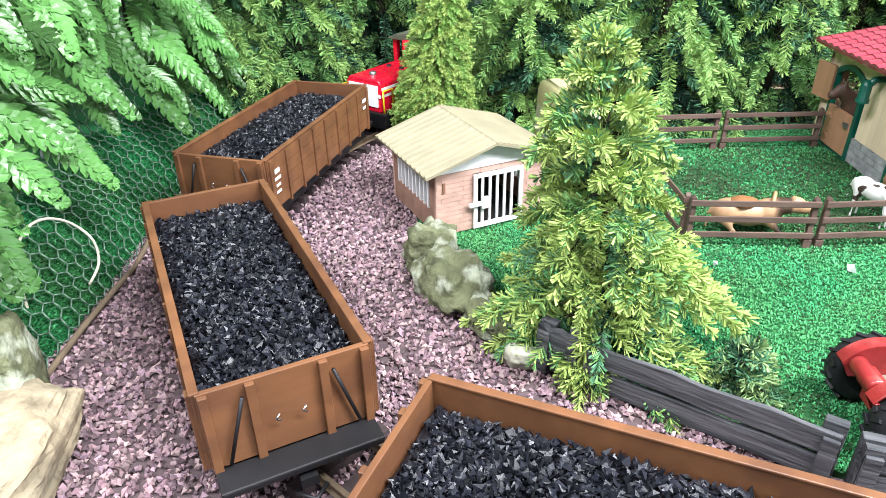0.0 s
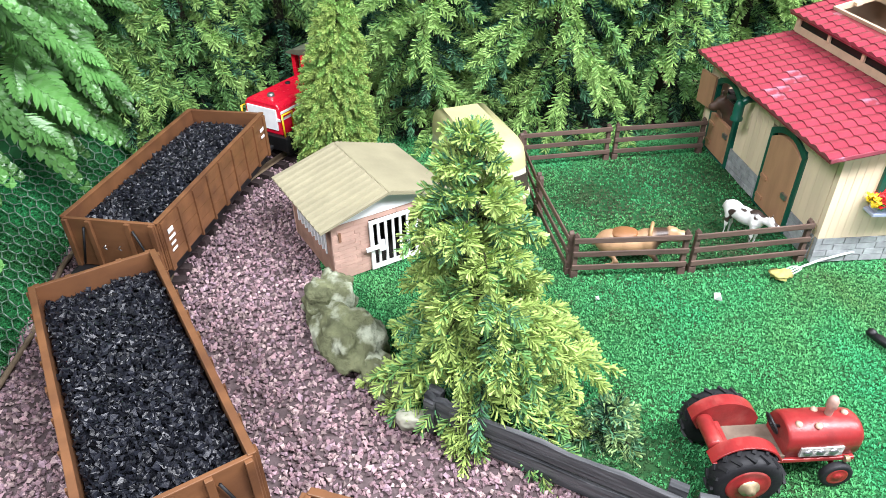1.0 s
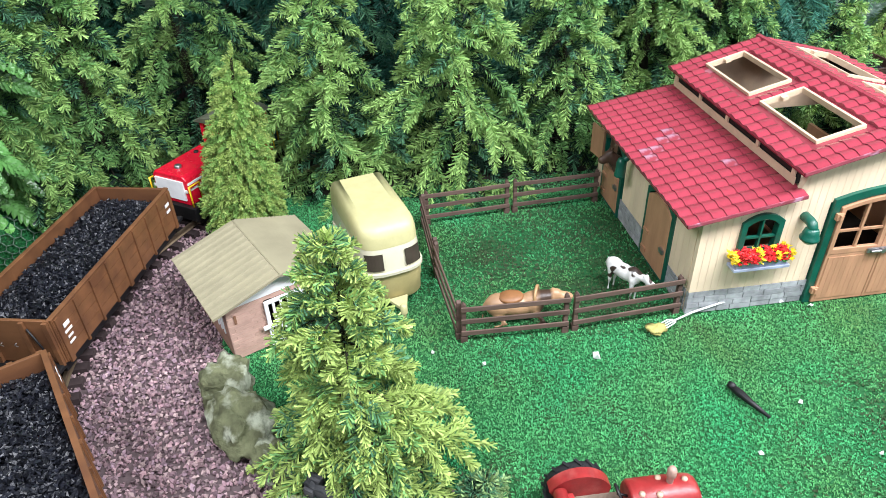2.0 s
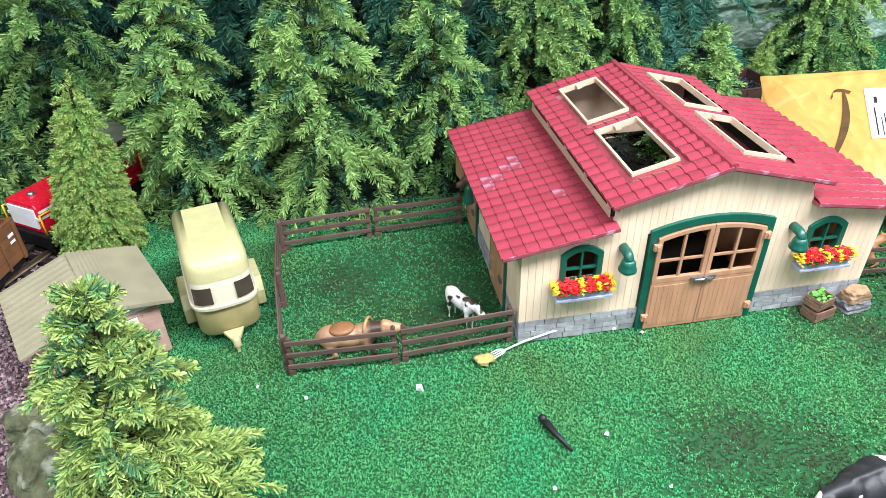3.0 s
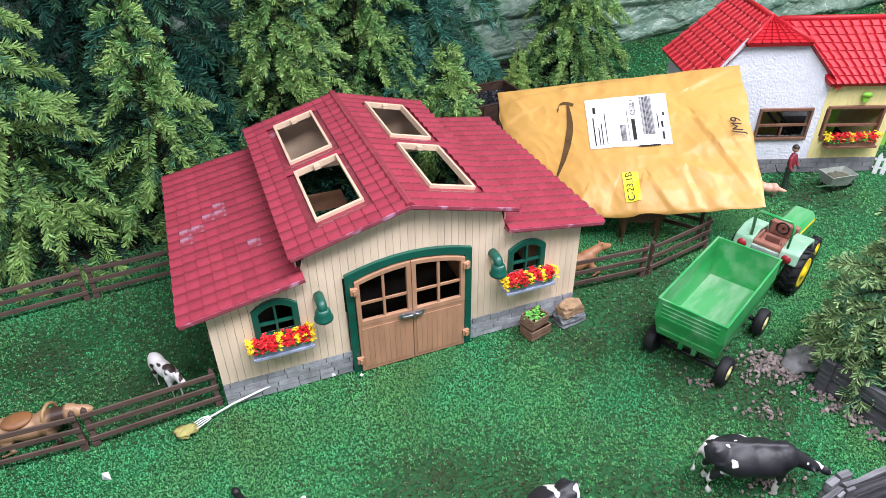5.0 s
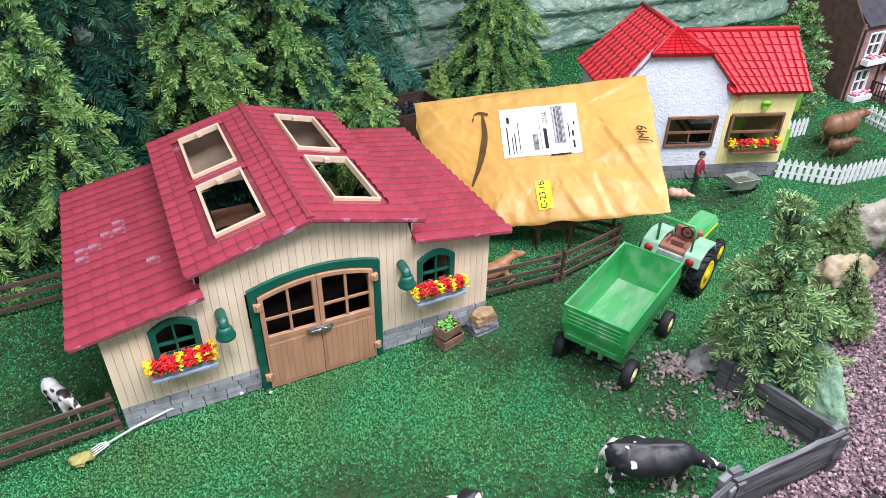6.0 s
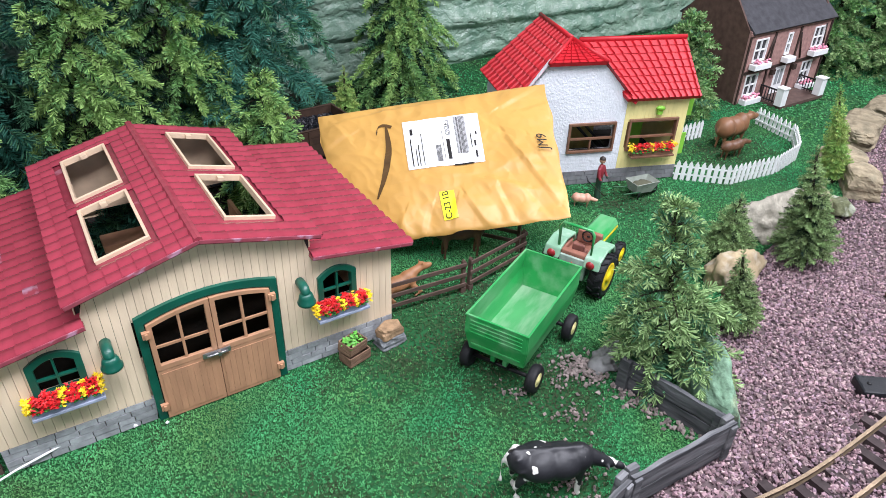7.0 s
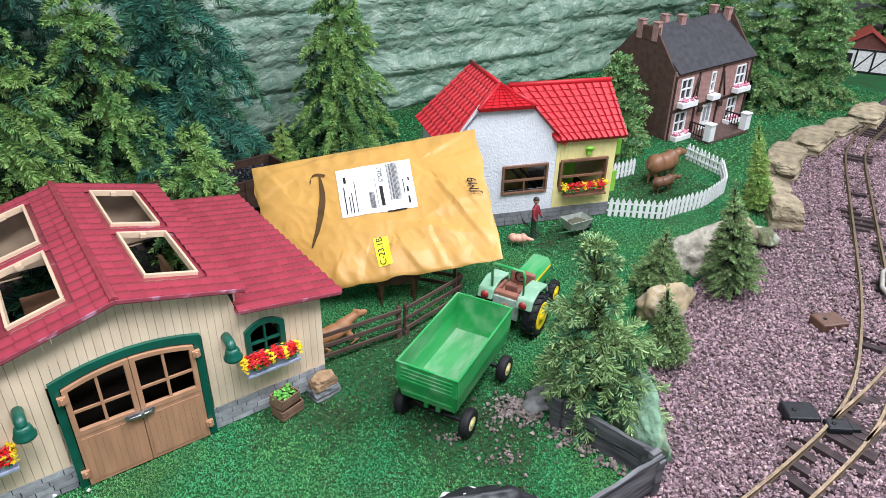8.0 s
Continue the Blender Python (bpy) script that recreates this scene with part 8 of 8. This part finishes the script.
tiled([(-0.418, -0.014, 0.164), (-0.418, 0.24, 0.164), (-0.280, 0.24, 0.268), (-0.280, 0.045, 0.268)], 11, hs, HRED, "steep bright red roof slope")
tiled([(-0.134, -0.014, 0.164), (-0.134, 0.24, 0.164), (-0.280, 0.24, 0.268), (-0.280, 0.045, 0.268)], 11, hs, HRED, "steep bright red roof slope")
tiled([(-0.346, -0.016, 0.240), (-0.218, -0.016, 0.240), (-0.278, 0.045, 0.268), (-0.282, 0.045, 0.268)], 7, hs, HRED, "small bright red half hip", 0, 0.002)
g = G().add([(-0.346, -0.014, 0.238), (-0.280, 0.045, 0.267), (-0.418, -0.014, 0.164)], [(0, 1, 2)]).add([(-0.218, -0.014, 0.238), (-0.134, -0.014, 0.164), (-0.280, 0.045, 0.267)], [(0, 1, 2)])
part("hip_infill", g, HRED, hs)
tiled([(-0.158, -0.018, 0.170), (0.016, -0.018, 0.170), (0.016, 0.092, 0.252), (-0.235, 0.092, 0.252)], 12, hs, HRED, "bright red roof slope over the lemon boards")
tiled([(-0.158, 0.20, 0.170), (0.016, 0.20, 0.170), (0.016, 0.092, 0.252), (-0.235, 0.092, 0.252)], 12, hs, HRED, "bright red roof slope over the lemon boards")
part("ridge_cap", G().tube([(-0.280, 0.045, 0.269), (-0.280, 0.242, 0.269)], 0.005, 8).tube([(-0.280, 0.045, 0.269), (-0.347, -0.016, 0.241)], 0.004, 8).tube([(-0.280, 0.045, 0.269), (-0.217, -0.016, 0.241)], 0.004, 8), HRED, hs)
part("ridge_cap", G().tube([(-0.24, 0.092, 0.254), (0.017, 0.092, 0.254)], 0.005, 8), HRED, hs)

# ---- dark brick house ----
bh = thing("brick_house", "dark red brick toy house with slate roof, white windows and porch", "house", pose(1.792, 0.386, -0.004, 0, -2, -2) @ Matrix.Diagonal((1.03, 0.98, 1.08, 1)))
BHW, BHD, BHE, BHR = 0.345, 0.245, 0.188, 0.279
wins = [(0.028, 0.078, 0.108, 0.165), (0.158, 0.178, 0.108, 0.165), (0.272, 0.320, 0.108, 0.165), (0.022, 0.072, 0.018, 0.076), (0.258, 0.302, 0.018, 0.076)]
DR = (0.142, 0.186, 0.004, 0.080)
part("front_wall", wall_with_holes(0, BHW, 0, BHE, wins + [DR], 0, 0.006).weld(), BRICK, bh, "dark red brick front")
DKB = mat("dark_brown_gable", (0.10, 0.058, 0.045), 0.7, vary=0.3)
for x in (0, BHW - 0.006):
    part("gable_wall", G().prism([(0.0065, 0), (BHD, 0), (BHD, BHE), (BHD * 0.62, BHR + 0.004), (BHD * 0.38, BHR + 0.004), (0.0065, BHE)], x, x + 0.006, "x"), DKB, bh, "dark brown gable")
part("back_wall", G().box(0.006, BHW - 0.006, BHD - 0.006, BHD, 0, BHE), DKB, bh)
for k in (0, 1):
    ya, yb = (-0.010, BHD / 2) if k == 0 else (BHD + 0.010, BHD / 2)
    g = G().add([(0.004, ya, BHE - 0.004), (BHW + 0.004, ya, BHE - 0.004), (BHW + 0.004, yb, BHR), (0.004, yb, BHR)], [(0, 1, 2, 3)])
    r_ = part("roof", g, SLATE, bh, "dark slate roof")
    r_.modifiers.new("thick", "SOLIDIFY").thickness = 0.005
part("dentil_course", G().box(0, BHW, -0.004, 0.0, BHE - 0.012, BHE - 0.006), BRICK, bh)
part("gable_stack", G().box(-0.001, 0.010, BHD * 0.34, BHD * 0.66, BHR - 0.03, BHR + 0.006), DKB, bh, "dark brown parapet over the gable", 0.001)
for x, y, w in ((-0.002, BHD * 0.385, 0.017), (-0.002, BHD * 0.615, 0.017), (0.128, BHD * 0.5, 0.020), (BHW - 0.020, BHD * 0.45, 0.018), (0.098, BHD * 0.64, 0.018), (BHW - 0.020, BHD * 0.66, 0.018)):
    ch = part("chimney", G().box(x, x + w, y - 0.010, y + 0.010, BHR - 0.03, BHR + 0.016), BRICK, bh, "brick chimney", 0.001)
    part("chimney_cap", G().box(x - 0.0015, x + w + 0.0015, y - 0.0115, y + 0.0115, BHR + 0.016, BHR + 0.0185), BRICK, ch)
for h in wins:
    w = part("window", G().ring([(h[0], h[2]), (h[1], h[2]), (h[1], h[3]), (h[0], h[3])], [(h[0] + 0.004, h[2] + 0.004), (h[1] - 0.004, h[2] + 0.004), (h[1] - 0.004, h[3] - 0.004), (h[0] + 0.004, h[3] - 0.004)], -0.002, 0.004, "y"), WHITE, bh, "white sash window")
    part("sash_bar", G().box(h[0] + 0.004, h[1] - 0.004, -0.001, 0.003, (h[2] + h[3]) / 2 - 0.0015, (h[2] + h[3]) / 2 + 0.0015), WHITE, w)
    if h[1] - h[0] > 0.03:
        part("sash_bar", G().box((h[0] + h[1]) / 2 - 0.0015, (h[0] + h[1]) / 2 + 0.0015, -0.0012, 0.0028, h[2] + 0.004, h[3] - 0.004), WHITE, w)
    pn = part("pane", G().box(h[0] + 0.004, h[1] - 0.004, 0.0035, 0.0045, h[2] + 0.004, h[3] - 0.004), mat("pane_dark", (0.05, 0.05, 0.055), 0.1), w)
    fb = part("flower_box", G().box(h[0] - 0.008, h[1] + 0.008, -0.024, -0.002, h[2] - 0.016, h[2] - 0.002), WHITE, bh, "white flower box with pink flowers", 0.001)
    if h[1] - h[0] > 0.03:
        g = G()
        rnd = random.Random(int(h[0] * 1e4) + int(h[2] * 1e3))
        for i in range(26):
            g.blob((rnd.uniform(h[0] - 0.004, h[1] + 0.004), -0.013 + rnd.uniform(-0.008, 0.008), h[2] + rnd.uniform(-0.002, 0.006)), (0.0035, 0.0035, 0.003), i, 0.3, 1, 1)
        part("pink_flowers", g, mat("pink_petals", (0.72, 0.28, 0.38), 0.5, island=0.3), fb, kind="stuff")
dd = part("front_door", G().box(DR[0], DR[1], -0.001, 0.004, DR[2], DR[3]), WHITE, bh, "white panelled front door", 0.001)
for i in range(2):
    part("door_pane", G().box(DR[0] + 0.008 + i * 0.016, DR[0] + 0.019 + i * 0.016, -0.0018, -0.001, 0.03, 0.07), mat("pane_grey", (0.3, 0.32, 0.33), 0.2), dd)
TIM = mat("dark_timber", (0.04, 0.025, 0.02), 0.7)
for x in (0.0, 0.100, 0.205, 0.338):
    part("timber", G().box(x, x + 0.006, -0.003, 0.0, 0.086, BHE - 0.012), TIM, bh)
for x in (0.0, 0.100, 0.205, 0.338):
    part("timber", G().box(x, x + 0.006, -0.003, 0.0, 0.0, 0.080), TIM, bh)
part("timber", G().box(0, BHW, -0.0035, 0.0, 0.080, 0.086), TIM, bh)
for a, b in (((0.083, 0.09), (0.10, 0.165)), ((0.33, 0.09), (0.318, 0.168)), ((0.235, 0.09), (0.212, 0.16))):
    part("timber", G().tube([(a[0], -0.002, a[1]), (b[0], -0.002, b[1])], 0.003, 4), TIM, bh)
for x in (0.115, 0.205):
    part("wall_lantern", G().box(x, x + 0.014, -0.012, -0.004, 0.064, 0.078), TIM, bh)
part("porch", G().box(0.085, 0.268, -0.085, -0.001, -0.002, 0.006), mat("porch_boards", (0.10, 0.065, 0.055), 0.6), bh, "brown porch floor")
for x in (0.092, 0.256):
    part("porch_post", G().box(x - 0.011, x + 0.011, -0.086, -0.064, 0.006, 0.050).box(x - 0.013, x + 0.013, -0.088, -0.062, 0.050, 0.054), WHITE, bh, "white porch post", 0.001)
    rl = part("porch_rail", G().box(x - 0.002, x + 0.002, -0.064, -0.004, 0.040, 0.043), BLACK, bh, "black porch railing")
    part("lower_rail", G().box(x - 0.002, x + 0.002, -0.064, -0.004, 0.010, 0.012), BLACK, rl)
    for i in range(7):
        part("baluster", G().box(x - 0.001, x + 0.001, -0.060 + i * 0.009, -0.058 + i * 0.009, 0.006, 0.041), BLACK, rl)

# ---- half timbered house at the far end ----
fh = thing("half_timbered_house", "white half timbered toy house with orange red roof", "house", pose(3.10, 0.55, 0, 0, 0, -62) @ Matrix.Scale(0.66, 4))
part("wall", G().box(0, 0.3, 0, 0.2, 0, 0.14), mat("white_render", (0.7, 0.7, 0.68), 0.7), fh, "white rendered wall")
part("gable", G().prism([(0, 0.14), (0.3, 0.14), (0.15, 0.24)], 0.002, 0.19, "y"), mat("red_gable", (0.15, 0.055, 0.045), 0.7), fh, "red brick gable")
for k in (-1, 1):
    g = G().add([(0.15 + k * 0.18, -0.02, 0.122), (0.15 + k * 0.18, 0.22, 0.122), (0.15, 0.22, 0.245), (0.15, -0.02, 0.245)], [(0, 1, 2, 3)])
    r_ = part("roof", g, mat("orange_red_tiles", (0.36, 0.055, 0.045), 0.5, vary=0.2), fh, "orange red tiled roof")
    r_.modifiers.new("thick", "SOLIDIFY").thickness = 0.006
for x in (0.0, 0.095, 0.19, 0.29):
    part("timber", G().box(x, x + 0.010, -0.003, 0.0, 0, 0.14), BLACK, fh)
for z in (0.0, 0.13):
    part("timber", G().box(0.0105, 0.2895, -0.0025, 0.0, z, z + 0.010), BLACK, fh)
for a, b in (((0.10, 0.01), (0.19, 0.13)), ((0.19, 0.01), (0.29, 0.13))):
    part("timber", G().tube([(a[0], -0.001, a[1]), (b[0], -0.001, b[1])], 0.004, 4), BLACK, fh)
part("window", G().box(0.03, 0.08, -0.003, 0.0, 0.05, 0.11), BLACK, fh, "dark window")


# ---- white picket enclosure ----
def picket(a, b, label):
    ln = math.hypot(b[0] - a[0], b[1] - a[1])
    f = thing("picket_fence", label, "fence", pose(a[0], a[1], 0, 0, 0, math.degrees(math.atan2(b[1] - a[1], b[0] - a[0]))), "picket fence panels")
    n = max(2, round(ln / 0.0135))
    pk = G().prism([(-0.0042, -0.002), (0.0042, -0.002), (0.0042, 0.036), (0, 0.044), (-0.0042, 0.036)], -0.0012, 0.0012, "y").mesh("picket", [WHITE])
    for i in range(n):
        part("picket", pk, [WHITE], f, m=pose((i + 0.5) * ln / n, 0, 0, 0, random.uniform(-2, 2), 0))
    for z in (0.009, 0.027):
        part("rail", G().box(0.0, ln, 0.0014, 0.0036, z, z + 0.0035), WHITE, f)


PK = [(1.272, 0.150), (1.362, 0.070), (1.50, 0.055), (1.61, 0.075), (1.70, 0.145), (1.725, 0.270)]
for a, b in zip(PK[:-1], PK[1:]):
    picket(a, b, "white toy picket fence panel on the grass")
picket((1.34, 0.285), (1.52, 0.275), "white toy picket fence panel beside the farmhouse")


# ---- bank with chicken wire and ferns ----
def bank(y, t):
    """The bank's skin: y along it, t from its foot to its crest."""
    foot = -0.940 - 0.012 * math.sin(y * 9) + 0.10 * max(0, y - 0.12) ** 1.0
    x = foot - 0.062 * t - 0.02 * t * t
    z = -0.006 + 0.092 * t ** 0.85 + 0.004 * math.sin(y * 31 + t * 5)
    return Vector((x, y, z))


g = G()
nv, nt = 60, 10
pts = [bank(-0.42 + 0.95 * i / nv, j / nt) for i in range(nv + 1) for j in range(nt + 1)]
pts += [Vector((-1.75, -0.42 + 0.95 * i / nv, 0.10)) for i in range(nv + 1)]
fs = [(i * (nt + 1) + j, (i + 1) * (nt + 1) + j, (i + 1) * (nt + 1) + j + 1, i * (nt + 1) + j + 1) for i in range(nv) for j in range(nt)]
o = (nv + 1) * (nt + 1)
fs += [(i * (nt + 1) + nt, (i + 1) * (nt + 1) + nt, o + i + 1, o + i) for i in range(nv)]
g.add(pts, fs, 0, None, True)
part("bank", g, TURF, label="steep green turf bank under chicken wire", kind="structure")
nb = 46000
yy, tt = rng.uniform(-0.40, 0.50, nb), rng.uniform(0, 1, nb)
base = np.array([bank(a, b)[:] for a, b in zip(yy, tt)])
lean = unit(np.stack([0.8 + 0.5 * rng.normal(size=nb), 0.7 * rng.normal(size=nb), 0.6 + 0.5 * rng.normal(size=nb)], 1)) * rng.uniform(0.003, 0.006, nb)[:, None]
side = unit(np.cross(lean, rng.normal(size=(nb, 3)))) * 0.0009
v = np.stack([base - side, base + side, base + lean], 1)
part("bank_grass", fast_mesh("bank_grass", v.reshape(-1, 3), np.array([0, 1, 2])[None] + 3 * np.arange(nb)[:, None], [BANKG]), [BANKG], label="green artificial grass on the bank", kind="stuff")


def wire_at(y, t):
    """Over the bank, then up in front of the ferns."""
    if t < 1:
        p = bank(y, t)
        return p + Vector((0.006, 0, 0.004))
    p = bank(y, 1.0)
    return p + Vector((0.006 - 0.05 * (t - 1), 0, 0.004 + 0.11 * (t - 1)))


wire = thing("chicken_wire", "hexagonal galvanised chicken wire over the green bank", "wire netting")
g = G()
cell, rows, cols = 0.0185, 13, 48
for r in range(rows):
    for c in range(cols):
        y0 = -0.36 + c * cell + (cell / 2 if r % 2 else 0)
        t0 = r * 0.125
        h, w = 0.125 / 3, cell / 2
        pt = [(y0 - w, t0 + h), (y0, t0), (y0 + w, t0 + h), (y0 + w, t0 + 3 * h)]
        p = [wire_at(a + 0.0015 * math.sin(a * 70 + b * 9), max(0.0, b)) for a, b in pt]
        g.tube([p[0], p[1]], 0.0008, 4).tube([p[1], p[2]], 0.0008, 4).tube([p[2], p[3]], 0.0011, 4)
part("netting", g, WIRE, wire, "twisted hexagon mesh", kind="stuff")
part("batten", G().tube([bank(-0.36 + 0.86 * i / 14, 0.0) + Vector((0.012, 0, 0.006)) for i in range(15)], 0.0032, 6), mat("batten_wood", (0.16, 0.12, 0.08), 0.8), wire, "thin wooden batten along the foot")
sg = thing("string_loop", "frayed cream string tied in a loop to the netting", "string")
LOOP = [(-0.950, -0.195, 0.005), (-0.955, -0.185, 0.055), (-0.958, -0.165, 0.088), (-0.952, -0.140, 0.098), (-0.942, -0.115, 0.085), (-0.928, -0.105, 0.060), (-0.925, -0.110, 0.035), (-0.932, -0.125, 0.018)]
part("loop", G().tube([tuple(q) for q in spline(LOOP, 40)[0]], 0.0015, 6), STRING, sg)


def frond(rng_, root, d, ln, wid, droop, face, n=12):
    """A fern leaf: a bending stalk with pairs of tapered, toothed leaflets, turned to one side like a hand held out."""
    g = G()
    d, face = Vector(d).normalized(), Vector(face).normalized()
    pts = [Vector(root) + d * ln * i / n + Vector((0.25, 0, -1)) * droop * ln * (i / n) ** 2 for i in range(n + 1)]
    g.tube(pts, [0.0015 - 0.0010 * i / n for i in range(n + 1)], 4)
    for i in range(1, n + 1):
        t = i / n
        tan = (pts[i] - pts[i - 1]).normalized()
        sd = tan.cross(face).normalized()
        up = sd.cross(tan).normalized()
        step = (pts[i] - pts[i - 1]).length
        full = wid * (0.18 + 0.82 * math.sin(math.pi * min(1.0, 0.30 + 0.68 * t)) ** 0.8) * rng_.uniform(0.9, 1.08)
        for k in (-1, 1):
            sweep = 0.42 + 0.55 * t + rng_.uniform(-0.08, 0.08)
            way = (sd * k * math.cos(sweep) + tan * math.sin(sweep)).normalized()
            wide = up.cross(way).normalized()
            sag = rng_.uniform(0.08, 0.28)
            v = []
            for q, (f, half) in enumerate(((0.0, 0.40), (0.25, 0.52), (0.45, 0.44), (0.65, 0.40), (0.85, 0.24), (1.0, 0.03))):
                mid = pts[i] + way * full * f - up * full * sag * f * f
                tooth = 1.0 + (0.10 if q % 2 else -0.06)
                v += [mid - wide * step * half * tooth + up * 0.0014, mid - up * 0.0008, mid + wide * step * half * tooth + up * 0.0014]
            g.add(v, [(3 * q + e, 3 * q + e + 1, 3 * q + e + 4, 3 * q + e + 3) for q in range(5) for e in range(2)], 0, None, False)
    return g


rf = random.Random(21)
for px_, py_, pz_, cnt in ((-0.955, -0.235, 0.10, 24), (-0.972, -0.125, 0.145, 24), (-0.985, -0.005, 0.145, 26), (-0.990, 0.115, 0.135, 26), (-0.980, 0.240, 0.105, 28), (-0.962, 0.365, 0.085, 28), (-0.940, 0.490, 0.070, 28)):
    fern = thing("hanging_fern", "glossy green artificial fern hanging above the wire bank", "plant", pose(px_ - 0.03, py_, pz_), "ferns")
    part("stem", G().tube([(0, 0, 0.32), (-0.01, 0.01, 0.16), (0, 0, 0.0)], [0.004, 0.004, 0.002], 6), BARK, fern)
    for k in range(cnt):
        a = rf.uniform(-1.5, 0.5)
        z0 = 0.03 + 0.27 * (k + rf.random()) / cnt
        d = (0.7 * math.cos(a), 0.7 * math.sin(a), rf.uniform(-0.75, 0.05))
        root = (rf.uniform(-0.02, 0.03), rf.uniform(-0.06, 0.06), z0)
        face = (0.75 + rf.uniform(-0.35, 0.35), -0.55 + rf.uniform(-0.35, 0.35), 0.55 + rf.uniform(-0.3, 0.3))
        part("frond", frond(rf, root, d, rf.uniform(0.060, 0.100), rf.uniform(0.020, 0.031), rf.uniform(0.25, 0.6), face), FERN, fern)
# near-black sheet added so the gaps behind the ferns look shaded
part("fern_backing", G().box(-1.32, -1.30, -0.7, 0.75, 0.0, 0.75), mat("dark_green_backing", (0.006, 0.02, 0.012), 0.9), label="near black green sheet added for the shade behind the ferns", kind="structure")
tagged(part("grey_bracket", G().box(-0.014, 0.014, -0.003, 0.003, -0.03, 0.03), mat("bracket_grey", (0.35, 0.38, 0.42), 0.5), m=pose(-1.03, 0.03, 0.125, 10, 0, 70), bevel=0.003), "grey plastic bracket behind the netting", "bracket")


# ---- switch boxes beside the right hand track ----
def switch_box(m, mt, label, w=0.058, d=0.036, h=0.018):
    s = thing("switch_box", label, "switch", m, "point motors")
    part("housing", G().box(-w / 2, w / 2, -d / 2, d / 2, -0.004, h), mt, s, bevel=0.003)
    part("lid_screw", G().lathe([(0.003, 0), (0.003, 0.0012), (0.0005, 0.0014)], 10, 0, pose(-w * 0.2, 0, h)), BLACK, s)
    part("lug", G().box(w / 2, w / 2 + 0.012, -0.006, 0.006, -0.004, 0.004), mt, s)


BBOX = mat("charcoal_plastic", (0.012, 0.013, 0.015), 0.45, vary=0.2, spec=0.25)
switch_box(pose(1.008, -0.441, -0.002, 0, 0, -38), BBOX, "charcoal plastic point motor box in the gravel", 0.046, 0.036, 0.012)
switch_box(pose(1.268, -0.352, -0.002, 0, 0, -25), mat("rust_plastic", (0.11, 0.055, 0.035), 0.5), "rust brown point motor box in the gravel", 0.050, 0.038, 0.013)
switch_box(pose(1.022, -0.487, 0.004, 0, 0, -40), BBOX, "small charcoal box between the rails", 0.034, 0.022, 0.008)
ck = thing("check_rail", "grey curved check rail laid across the points", "rail")
part("bar", G().tube([(1.42, -0.385, 0.014), (1.44, -0.36, 0.016), (1.50, -0.335, 0.016), (1.62, -0.33, 0.014)], 0.0045, 6), mat("grey_cable", (0.35, 0.33, 0.3), 0.5), ck)
BRANCH = [(1.02, -0.500), (1.14, -0.497), (1.28, -0.485), (1.45, -0.46), (1.7, -0.41), (2.2, -0.3)]
track("railway_track", BRANCH, "brass railed branch track leaving the points")
